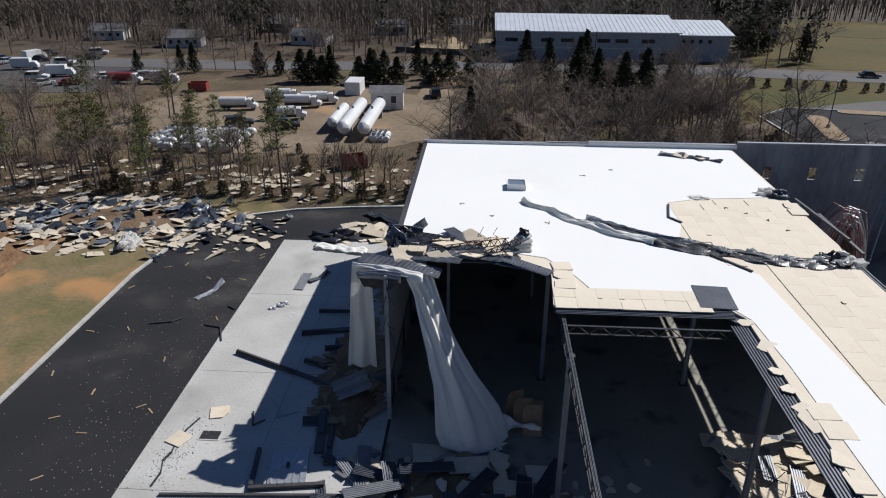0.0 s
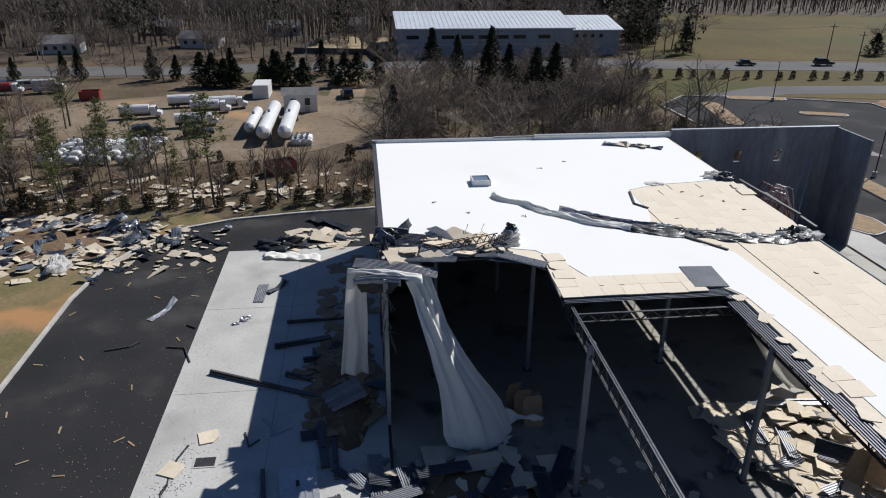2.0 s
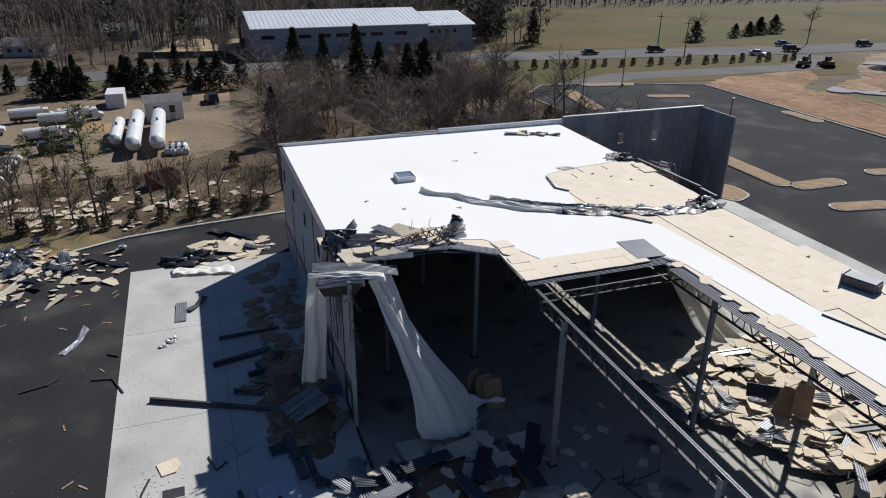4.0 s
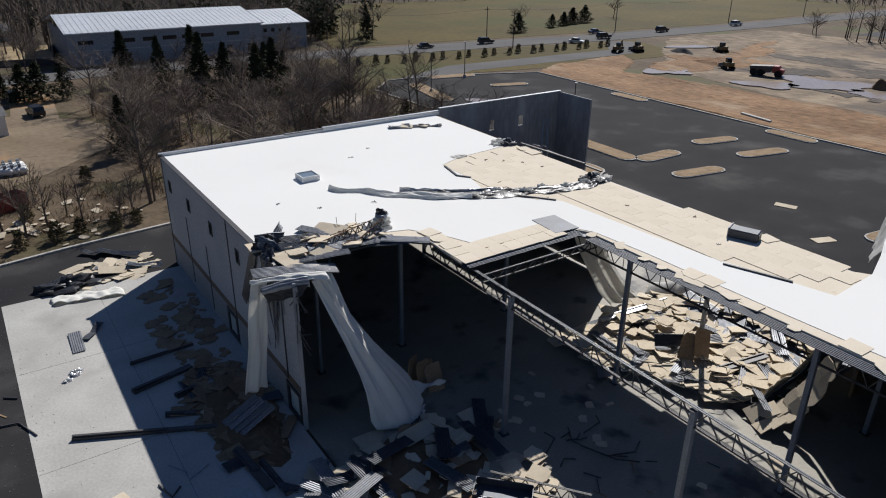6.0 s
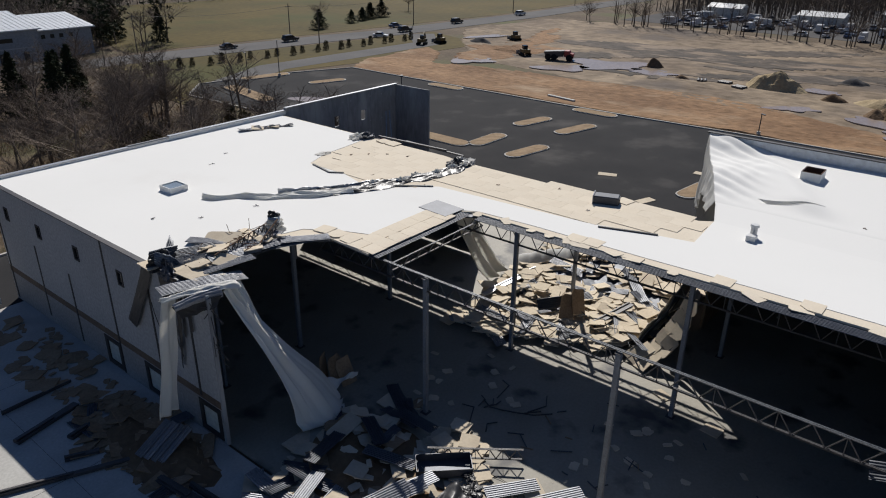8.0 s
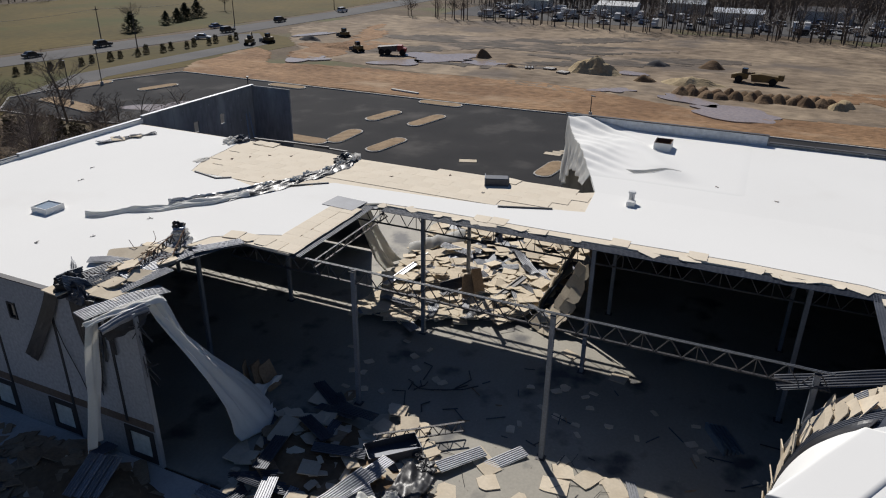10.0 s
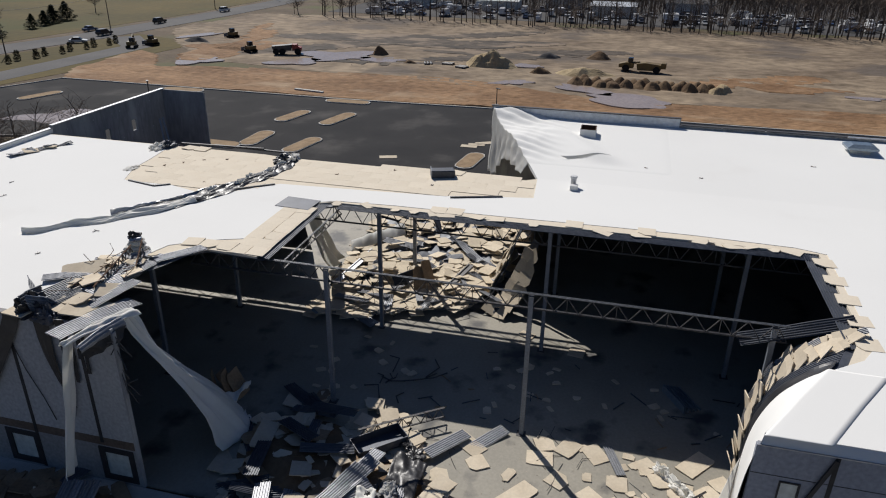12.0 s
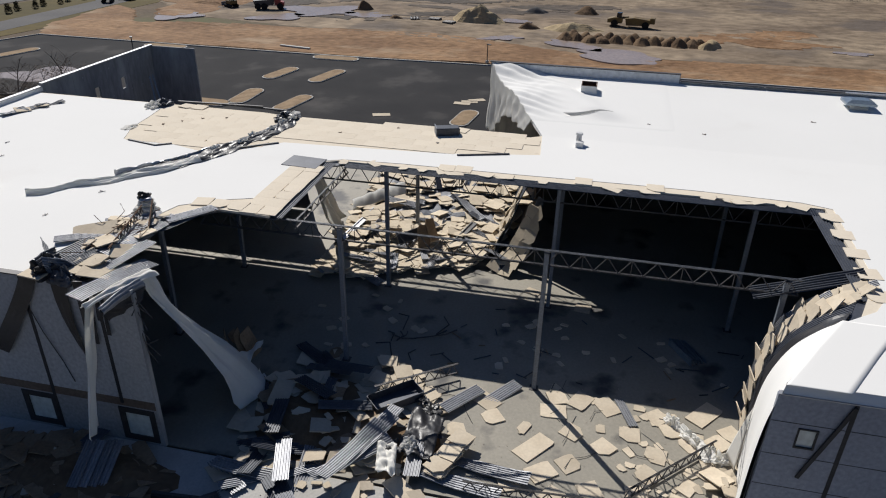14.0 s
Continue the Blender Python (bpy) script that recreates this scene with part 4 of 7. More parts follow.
for x, y, rz, l in ((19.2, 63.7, -18, 3.4), (17.6, 64.2, -22, 2.2), (20.6, 63.0, -30, 2.6)):
    drop("dark" if l > 2.5 else "deck", x, y, RZ + 0.06, rz, 3)
for x, y in ((18.4, 64.0), (19.8, 63.2)):
    drop("board", x, y, RZ + 0.14, tilt=8)
bm = B()
bar(bm, (24.2, 52.6, RZ + 0.15), (24.6, 44.5, RZ + 0.2), 0.18, 0.12)
solo("loose_flashing", bm, M_DARKST, "long dark strip of flashing lying along the eave", "flashing")
bm = B()
bar(bm, (24.7, 49.5, RZ + 0.1), (24.6, 42.5, RZ + 0.05), 0.2, 0.12)
solo("loose_flashing", bm, M_DARKST, "long dark strip of flashing lying along the eave", "flashing")
for a, b in (((14.2, 50.9), (13.6, 48.2)), ((13.6, 48.2), (14.3, 47.2)), ((17.6, 25.4), (18.9, 21.6)), ((13.5, 43.4), (16.6, 39.4))):
    bm = bar(B(), (*a, RZ + 0.05), (*b, RZ + 0.05), 0.14, 0.1)
    solo("curled_edge", bm, M_BLACKM, "dark curled edge of torn membrane", "membrane")
for i, (x, y) in enumerate(((0.8, 47.5), (-1.5, 50.0), (8.5, 57.5), (11.2, 59.3), (4.8, 46.5), (19.8, 27.4), (21.2, 46.4), (20.5, 48.2), (19.4, 49.4), (18.2, 50.5), (29, 11), (33, -3), (27.5, 6.5), (22.6, 31.5), (20.2, 35.6))):
    bm = B()
    for k in range(3):
        a = R.uniform(0, 6.28)
        bar(bm, (0.05 * k, 0, 0.02), (0.05 * k + 0.22 * math.cos(a), 0.22 * math.sin(a), 0.04), 0.035, 0.03)
    solo("torn_scrap", bm, M_RUST if i > 5 else M_DARKST, "small dark torn scrap lying on the roof", "scrap", pose(x, y, roof_east_z(x, y) + 0.01))

# membrane blown up against the east parapet and hanging off the torn end
def ease(t):
    t = min(1.0, max(0.0, t))
    return t * t * (3 - 2 * t)


def end_y(x):
    return 20.6 + (x - 27) * 0.405


def blown_z(x, y):
    edge = ease((y - 10) / 6) * ease((x - 27.4) / 3)
    z = roof_east_z(x, y) - 0.03 + 0.05 * ease((y - 8) / 1.5) * ease((x - 27.2) / 0.8)
    z += 0.75 * ease((x - 37.5) / 4.4) ** 2 * ease((y - 20.5) / 4.5)
    ridge = y - 14.5 - 0.62 * (x - 29.5)
    z += 0.42 * math.exp(-(ridge / 1.5) ** 2) * ease((x - 28.5) / 3) * ease((41 - x) / 5)
    z += 0.45 * math.exp(-((x - 33.5) / 3.2) ** 2 - ((y - 22.4) / 2.6) ** 2)
    fold = ease((y - 17) / 5)
    return z + edge * fold * (0.11 * abs(math.sin((x - 0.55 * y) * 1.5 + 1.1 * math.sin(x * 0.6))) + 0.05 * math.sin((x - 0.5 * y) * 4.3) + 0.05 * n3(x * 0.9, y * 0.9, 3))


def blown(u, v):
    x = 27.2 + 14.8 * v
    y = 8.0 + (end_y(x) - 8.0) * u
    return (x, y, blown_z(x, y))


solo("membrane_billow", grid(blown, 90, 90), M_WHITE, "billowed white membrane lifted against the parapet", "membrane", smooth=True)


def hang(u, v):
    x = 27.6 + 14.4 * u
    y = end_y(x) + 0.02 + 0.6 * v * (1 - 0.6 * u)
    length = 1.1 + 1.4 * min(1, u / 0.46) + 4.6 * ease((u - 0.42) / 0.6)
    f = (0.06 + 0.3 * v) * (1.2 * abs(math.sin(u * 21 + 2.5 * v)) - 0.6 + 0.3 * math.sin(u * 47 - 4 * v) + 0.6 * n3(u * 7, v * 3)) * (0.25 + 0.75 * u)
    return (x + 0.5 * f * v, y + f * min(1, v * 3), blown_z(x, end_y(x)) + 0.01 - length * v)


thick(solo("membrane_drape", grid(hang, 90, 24), M_CLOTH, "white membrane drape hanging over the torn roof end", "membrane", smooth=True), 0.02)
thick(solo("membrane_lift", grid(lambda u, v: (29.4 + 1.7 * u, 17.6 - 3.6 * u + 0.7 * v * (1 - u), blown_z(29.4 + 1.7 * u, 17.6 - 3.6 * u) + 0.02 + 0.25 * v * (1 - u)), 14, 6), M_CLOTH, "ridge of lifted white membrane with dark gap", "membrane"), 0.02)
solo("cut_wall", bx(27, 41.9, 19.9, 20.1, 0, RZ - 0.5), M_CARD, "brown inner lining at the torn roof end", "wall", kind="structure")
for i in range(4):
    drop("brown", 43.5 + 0.3 * i, 27.5 + i * 0.5, 9.5 - 9.4, tilt=5)

# ---- torn south-west corner of the standing roof: deck, boards and membrane bent down to the slab ----
def roll_down(x, s, off=0.0):
    """The bent roof at x, s from 0 at the roof to 1 at the slab; off metres outside the deck."""
    yb = float(np.interp(x, (-6, -2.5, 1.0, 4.4), (6.5, 4.4, 2.2, 0.75)))
    ext = float(np.interp(x, (-6, -2.5, 1.0, 4.4), (0.35, 1.5, 3.2, 4.1)))
    f = lambda q: Vector((x, yb + ext * (1 - (1 - min(q, 1.0)) ** 5.2), RZ - 0.2 - (RZ - 0.3) * q))
    p, d = f(s), f(s + 0.01) - f(max(s - 0.01, 0))
    return p + Vector((0, -d.z, d.y)).normalized() * off


def down(v):
    return v ** 2.1


def rolled(u, v):
    x = -5.3 + 9.7 * u
    return roll_down(x, down(v), 0.03 * (1 if int(u * 200) % 4 < 2 else -1))


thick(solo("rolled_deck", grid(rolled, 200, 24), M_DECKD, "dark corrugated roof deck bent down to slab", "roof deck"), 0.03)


def rolled_white(u, v):
    x = -5.6 + (5.9 - 0.5 * ease((v - 0.35) / 0.65) + 0.1 * n3(v * 9, 2)) * u
    lead = ease((v - 0.13) / 0.14)
    s = down(max(0.0, v - 0.12) / 0.88) * (0.93 + 0.06 * n3(u * 5, 6))
    crease = 0.03 * math.sin(u * 13 + 2.5 * v) * ease(v * 1.6) + 0.08 * n3(u * 2.5, v * 2.2, 4) * v
    p = roll_down(x, s, 0.2 + crease)
    p.z = (RZ + 0.01) * (1 - lead) + min(p.z, RZ + 0.01) * lead
    p.y -= 2.6 * max(0.0, 1 - v / 0.14)
    return p


thick(solo("rolled_membrane", grid(rolled_white, 60, 60), M_WHITE, "white roof membrane curving down over bent deck", "membrane", smooth=True), 0.012)
thick(solo("membrane_underside", grid(lambda u, v: roll_down(0.1 - 0.4 * ease((v - 0.35) / 0.65) + 1.3 * u, down(v) * 0.95, 0.15 + 0.12 * u * n3(v * 7, u * 2)), 6, 30), M_BLACKM, "black underside of membrane along torn edge", "membrane"), 0.02)
thick(solo("membrane_flap", grid(lambda u, v: roll_down(-0.6 + 1.3 * u * v, 0.5 + 0.44 * v, 0.32 + 0.45 * u * v), 10, 14), M_SHEET, "loose grey-white membrane flap curling at slab", "membrane", smooth=True), 0.02)
rs = random.Random(31)
for k in range(17):
    for x in (3.0, 3.95):
        s_ = down(0.05 + 0.93 * k / 17 + rs.uniform(-0.01, 0.01))
        if rs.random() < 0.24:
            continue
        x_ = x - 0.5 * ease((s_ - 0.2) / 0.8) + rs.uniform(-0.12, 0.12)
        p, q = roll_down(x_, s_, 0.12 + rs.uniform(0, 0.1)), roll_down(x_, s_ + 0.02, 0.12)
        ey, ex = (q - p).normalized(), Vector((1, 0, 0))
        ey = (ey - ex * ey.dot(ex)).normalized()
        ob = drop("board", 0, 0, meshes=BOARDS[:4] + BOARDS[5:6], label="tan insulation board clinging to bent roof deck", group="boards on the bent deck")
        ob.matrix_basis = Matrix.Translation(p) @ Matrix((ex, ey, ex.cross(ey))).transposed().to_4x4() @ pose(0, 0, 0, rs.uniform(-6, 6), rs.uniform(-6, 6), rs.choice([0, 0, 90]) + rs.uniform(-24, 24))
for k, (x, s_) in enumerate(((4.15, 0.02), (4.2, 0.14), (4.15, 0.34), (4.1, 0.6))):
    p, q = roll_down(x, s_, 0.12), roll_down(x, s_ + 0.03, 0.12)
    ey = (q - p).normalized()
    ob = drop("deck", 0, 0, meshes=[DECKS[3]], label="bare galvanised deck edge on the bent roof")
    ob.matrix_basis = Matrix.Translation(p) @ Matrix((ey, Vector((-1, 0, 0)), ey.cross(Vector((-1, 0, 0))))).transposed().to_4x4()
PLANK = deck_mesh(0.95, 6.0, M_DECKD, 0.012, 0.12, 0.03, 8, 10)
a_, b_ = Vector((4.65, 6.0, 8.95)), Vector((5.5, 0.3, 10.45))
ex = (b_ - a_).normalized()
ey = ex.cross(Vector((0.35, 0.0, -1))).normalized()
ob = drop("dark", 0, 0, meshes=[PLANK], label="dark corrugated deck plank jutting from torn roof")
ob.matrix_basis = Matrix.Translation((a_ + b_) / 2) @ Matrix((ex, ey, ex.cross(ey))).transposed().to_4x4()


def curtain(top0, top1, bot0, bot1, nf, amp, sag=0.0, seed=0, out=Vector((0, 0, 0))):
    a, b, c, d = map(Vector, (top0, top1, bot0, bot1))

    def f(u, v):
        p = (a.lerp(b, u)).lerp(c.lerp(d, u), v)
        s = (b - a).cross(c - a).normalized()
        k = amp * (0.35 + v) * (math.sin(u * nf * 2 * math.pi + 3 * n3(v * 2, seed)) + 0.8 * n3(u * 6 + seed, v * 3))
        return p + s * k + Vector((0, 0, -sag * math.sin(math.pi * v))) + out * math.sin(math.pi * v)
    return f


def drape(name, f, label, nu=44, nv=40, material=None):
    return thick(solo(name, grid(f, nu, nv), material or M_CLOTH, label, "membrane", smooth=True), 0.02)


for x, y, rx, ry, rz, sd in ((3.2, 8.8, 0.7, 0.35, 40, 11), (2.1, 7.9, 0.9, 0.35, 45, 12), (1.0, 7.0, 0.8, 0.5, 20, 13), (0.6, 6.4, 0.6, 0.5, 0, 14)):
    crumple("crumpled_membrane", x, y, 0, rx, ry, 0.5, M_SHEET, "crumpled white membrane lying on slab", "membrane", sd, rz)

# ---- north-west corner: folded deck, hanging membranes ----
def fold_deck(u, v):
    # strip of deck lying flat over the wall end: u along the ribs, v across
    x = -7.4 + 5.0 * u + 0.2 * v
    y = 38.75 - 0.9 * u + 1.05 * v
    z = 10.65 - 0.55 * u + 0.12 * v + 0.1 * math.sin(math.pi * u) + 0.04 * n3(u * 4, v)
    return (x, y, z + 0.035 * (1 if int(v * 32 + 0.5) % 4 < 2 else -1))


thick(solo("folded_deck", grid(fold_deck, 18, 32), M_DECK, "galvanised roof deck strip lying over wall end", "roof deck"), 0.02)


def fold_lip(u, v):
    # torn end of the deck, curled down over the void
    a = 0.5 + 1.5 * v
    x = -7.3 + 2.7 * u
    y = 38.35 - 0.5 * u - 0.6 * math.sin(a)
    z = 9.95 + 0.3 * math.sin(math.pi * (0.15 + 0.6 * u)) + 0.42 * math.cos(a) * (0.5 + 0.5 * u)
    return (x, y, z + 0.03 * (1 if int(v * 16 + 0.5) % 4 < 2 else -1) + 0.05 * n3(u * 6, v * 2, 3))


thick(solo("folded_deck", grid(fold_lip, 16, 16), M_DECK, "curled torn lip of galvanised roof deck", "roof deck"), 0.02)


thick(solo("membrane_underside", grid(curtain((-7.4, 37.9, 10.3), (-4.7, 37.2, 10.2), (-6.9, 37.9, 9.35), (-5.2, 37.2, 9.6), 2.0, 0.05, seed=3), 20, 8), M_BLACK, "black underside of membrane below folded deck", "membrane"), 0.02)


def cover(u, v):
    # rope-like band of membrane between strip and lip
    x = -7.7 + 4.4 * u
    y = 38.5 - 0.75 * u + (v - 0.5) * (0.35 + 0.6 * u)
    z = 10.45 - 0.3 * u + 0.16 * math.sin(math.pi * u) + 0.18 * math.sin(math.pi * v) + 0.09 * n3(u * 7, v * 3, 2) + 0.06 * math.sin(v * 14 + 5 * u)
    return (x, y, z)


drape("membrane_cover", cover, "white membrane band twisted over folded deck", 40, 16, M_SHEET)
drape("hanging_membrane", curtain((-7.7, 38.35, 10.6), (-6.6, 38.8, 10.6), (-8.5, 39.4, 2.6), (-6.75, 40.5, 1.9), 1.6, 0.11, seed=5), "strip of white membrane hanging outside wall", 44, 40, M_SHEET)
LEFT = [(-4.3, 37.7, 10.1), (-3.85, 37.7, 9.0), (-3.6, 37.2, 8.0), (-3.3, 36.7, 7.0), (-3.0, 36.3, 6.0), (-2.77, 35.8, 5.0), (-2.5, 35.5, 4.0), (-2.4, 35.0, 3.0), (-2.35, 34.75, 2.0), (-2.3, 34.7, 1.0), (-2.0, 34.5, 0.3)]
RIGHT = [(-2.8, 38.3, 10.3), (-2.4, 38.1, 9.0), (-2.08, 38.1, 8.0), (-1.77, 37.95, 7.0), (-1.2, 37.5, 6.0), (-0.6, 37.2, 5.0), (0.1, 36.8, 4.0), (0.87, 36.6, 3.0), (1.57, 36.5, 2.0), (2.0, 36.1, 1.0), (2.2, 35.7, 0.3)]


def long_drape(u, v):
    a, b = along(LEFT, v), along(RIGHT, v)
    d = (b - a).normalized()
    t = (along(LEFT, min(1, v + 0.05)) - along(LEFT, max(0, v - 0.05))).normalized()
    s = d.cross(t).normalized()
    s = s if s.y < 0 else -s
    fan = ease((v - 0.55) / 0.45)
    p = a.lerp(b, u)
    crest = 0.22 + 0.42 * v + 0.06 * math.sin(5 * v)
    sharp = 1 - min(1.0, abs(u - crest) / (0.2 + 0.1 * v))
    k = 0.55 * sharp * (0.35 + 0.8 * v) * (1 - 0.4 * fan)
    k += 0.3 * max(0, 1 - abs(u - crest - 0.33) / 0.16) * (0.3 + 0.5 * v)
    k += 0.22 * max(0, 1 - abs(u - crest + 0.3) / 0.12) * (1 - 0.4 * v)
    k += 0.05 * math.sin(u * 26 - 5 * v) + 0.12 * n3(u * 4, v * 4, 8) + 0.2 * fan * abs(math.sin(u * 9 + 1.5 * v))
    k *= math.sin(math.pi * min(1, max(0, u))) ** 0.5
    p = p + s * k + Vector((0.15, -0.75, 0)) * math.sin(math.pi * u) * fan
    p.z = max(p.z - 0.25 * fan * math.sin(math.pi * u), 0.1 + 0.15 * abs(n3(u * 9, v * 9)))
    return p


drape("long_drape", long_drape, "long white membrane drape sweeping down to the slab", 90, 84, M_SHEET)


def drape_tail(u, v):
    p = Vector((1.5, 36.6, 1.3)).lerp(Vector((4.25, 35.9, 0.85)), u) + Vector((-0.1, -0.75 * (1 - u) ** 0.8, -0.5 * (1 - u))) * v
    return p + Vector((0, 0, 0.16 * math.sin(u * 9 + 3 * v) + 0.12 * n3(u * 6, v * 3, 5)))


drape("drape_tail", drape_tail, "torn tail of white membrane drape over rubble", 20, 8, M_SHEET)
crumple("membrane_hem", 1.0, 34.7, 0, 1.0, 0.45, 0.2, M_SHEET, "crumpled hem of white membrane on slab", "membrane", 21, 20)
# boards leaning by the drape
for x, y, z, rx, ry, rz in ((3.1, 37.0, 1.15, 74, 4, 12), (3.7, 36.6, 0.9, 66, -6, -8), (2.6, 37.6, 1.3, 82, 8, 30), (3.9, 37.4, 0.7, 40, 10, 5)):
    ob = drop("brown", x, y, z, meshes=[BROWNS[1]], label="brown fibre board leaning in the dark bay")
    ob.matrix_basis = pose(x, y, z, rx, ry, rz)


# torn pieces piled on the roof edge
for i in range(34):
    x, y = R.uniform(-5.4, 2.6), R.uniform(39.8, 43.2)
    y -= 0.12 * max(0, x)
    drop("board" if R.random() < 0.75 else "scrap", x, y, RZ + 0.06 + 0.35 * R.random(), tilt=13)
for x, y, z, rz, k in ((-4.6, 42.4, 10.8, -12, "dark"), (-1.2, 43.2, 10.6, -55, "deck"), (1.0, 40.0, 10.6, -10, "deck"), (3.0, 39.0, 10.6, -32, "deck"), (-2.6, 39.5, 10.65, -14, "deck"), (-0.6, 40.9, 10.75, -16, "deck"), (-3.6, 41.4, 10.8, -18, "dark"), (1.6, 42.0, 10.6, -60, "deck"), (2.2, 39.3, 10.5, -26, "dark")):
    drop(k, x, y, z, rz, 3, [DECKS[0] if k == "deck" else DECKSD[0]])
crumple("torn_flashing", -5.2, 42.5, RZ, 0.75, 0.6, 0.85, M_BLACKM, "dark twisted flashing standing on roof corner", "flashing", 31)
crumple("torn_flashing", -5.5, 41.3, RZ - 0.2, 0.45, 0.7, 0.7, M_DECKD, "dark twisted flashing standing on roof corner", "flashing", 33)
for x, y, z, rx, ry, rz, me in ((-4.9, 42.7, 11.2, 78, 12, 20, DECKSD[2]), (-4.3, 42.9, 11.1, 66, -14, 60, DECKSD[2]), (-5.2, 41.9, 11.0, 82, 25, -20, DECKSB[3]), (-3.2, 42.4, 10.85, 8, 4, -8, DECKSD[0]), (-1.6, 40.3, 10.75, 6, 3, -14, DECKS[0])):
    ob = drop("dark", x, y, z, meshes=[me], label="bent dark deck sheet standing on torn roof corner")
    ob.matrix_basis = pose(x, y, z, rx, ry, rz)
truss((-2.9, 40.4, 11.05), (1.9, 41.5, 11.35), 0.45, 10, 0.035, "bent rusty bar joist lying on torn boards", M_RUST)
truss((0.2, 40.0, 10.95), (2.6, 41.2, 11.5), 0.4, 6, 0.035, "bent rusty bar joist lying on torn boards", M_RUST)
for i in range(14):
    ps = [Vector((R.uniform(-3.5, 2.2), R.uniform(39.6, 43.0), RZ + 0.05))]
    for k in range(3):
        ps.append(ps[-1] + Vector((R.uniform(-1, 1), R.uniform(-1, 1), R.uniform(-0.05, 0.5))))
    solo("bent_rod", rod(ps, 0.022), M_RUST, "bent rusty steel rods poking from torn roof", "rod")
def wall_strip(y0, y1, w0, w1, l, seed, bend=0.0):
    """A curling strip of black membrane hung from the roof edge down the wall."""
    def f(u, v):
        w = w0 + (w1 - w0) * v
        y = y0 + (y1 - y0) * v ** 1.3 + (u - 0.5) * w + bend * math.sin(math.pi * v)
        return (-5.7 - 0.12 * math.sin(2.2 * v + u) - 0.05 * abs(n3(u * 3, v * 6, seed)), y, 10.62 - l * v + 0.25 * (u - 0.5) * v)
    return thick(solo("hanging_flashing", grid(f, 6, 20), M_BLACKM, "black strip of membrane hanging down wall face", "membrane"), 0.02)


wall_strip(43.2, 46.5, 0.95, 1.15, 5.3, 3, 0.1)
wall_strip(41.4, 40.6, 0.9, 0.3, 5.4, 5, 0.25)
wall_strip(40.3, 40.9, 0.5, 0.25, 6.2, 8, -0.2)
solo("loose_cable", rod([(-5.66, 43.9, 8.8), (-5.72, 43.3, 7.0), (-5.68, 42.6, 5.2), (-5.66, 42.2, 3.8)], 0.025), M_BLACK, "thin black cable hanging on the wall face", "cable")
for i in range(4):
    y, z, l = R.uniform(38.6, 40.4), R.uniform(9.9, 10.5), R.uniform(0.8, 3.2)
    solo("torn_strip", grid(lambda u, v: (-5.63 - 0.12 * v + 0.02 * math.sin(9 * v + i), (u - 0.5) * R.uniform(0.2, 0.28) + 0.1 * n3(v * 3, i), -l * v), 2, 8), M_BLACK, "narrow torn strip of membrane hanging at wall end", "membrane", pose(0, y, z))
for i in range(10):
    y, z = R.uniform(37.2, 38.6), R.uniform(6.5, 10.2)
    bm = B()
    p = Vector((-5.5, 37.35, z))
    tube(bm, p, p + Vector((R.uniform(-0.6, 0.8), R.uniform(-0.8, 0.2), R.uniform(-1.6, 0.4))), 0.03, n=5)
    solo("bent_rod", bm, M_DARKST, "thin bent rod sticking out by wall end", "rod")


# ---- wreckage on the warehouse floor ----
def mound(name, x, y, rx, ry, h, seed, material=M_SPOIL, label="low mound of shredded roofing rubble"):
    return solo(name, heap(x, y, rx, ry, h, seed), material, label, "rubble", kind="stuff")


# fallen roof section in the east bay
def fallen_y0(x):
    return float(np.interp(x, (15.0, 17.6, 18.4, 20, 25, 35), (32.8, 28.6, 25.2, 23.4, 21.2, 20.5)))


def fallen_z(x, y):
    return 0.22 + 0.1 * max(0, x - 19) + 1.6 * n3(x * 0.25, y * 0.25, 2) ** 2 + 0.25 * n3(x * 0.6, y * 0.6)


def fallen(u, v):
    x = 15.0 + 19.9 * u
    y = fallen_y0(x) + (36.6 - fallen_y0(x)) * v
    return (x, y, fallen_z(x, y))


thick(solo("fallen_roof", grid(fallen, 30, 24), M_DECKD, "collapsed roof section sagging onto the slab", "roof", kind="structure"), 0.12)
# unseen strip added along the east column line, keeps sun off the north floor
solo("dropped_eave", grid(lambda u, v: (24.25 + 2.2 * v ** 2, 41.3 + 21.2 * u, 9.55 + 0.12 * n3(u * 12, 3) - 9.4 * v), 30, 10), M_DECKD, "unseen strip added along the east columns to block sun", "roof", kind="structure")


for i in range(100):
    x = R.uniform(15.4, 26) if R.random() < 0.78 else R.uniform(24, 34)
    y = R.uniform(fallen_y0(x) + 0.3, 36.2)
    drop("board" if R.random() < 0.9 else "deck", x, y, fallen_z(x, y) + 0.1 + 0.25 * R.random(), tilt=7, group="boards on the fallen roof")
for x, y, rz in ((17.2, 33.6, 80), (18.6, 32.2, 75), (21.5, 24.5, 30), (23.8, 27.4, 10), (20.2, 22.4, 50), (25.4, 23.4, 70), (24.6, 30.6, 100), (19.4, 28.4, 20), (22.6, 22.8, 60), (21.8, 29.6, -30), (17.4, 30.6, 10), (27.5, 26, 40), (26.8, 32.4, 85)):
    drop("deck", x, y, fallen_z(x, y) + 0.45, rz, 12)
for x, y, z, rx, rz in ((21.4, 28.2, 2.0, 58, -28), (20.6, 28.7, 1.7, 64, -45)):
    ob = drop("brown", x, y, z, rz, 0, [BROWNS[1]])
    ob.matrix_basis = pose(x, y, z, rx, 12, rz)
ob = drop("dark", 20.3, 29.6, 2.0, 0, 0, [DECKSD[0]])
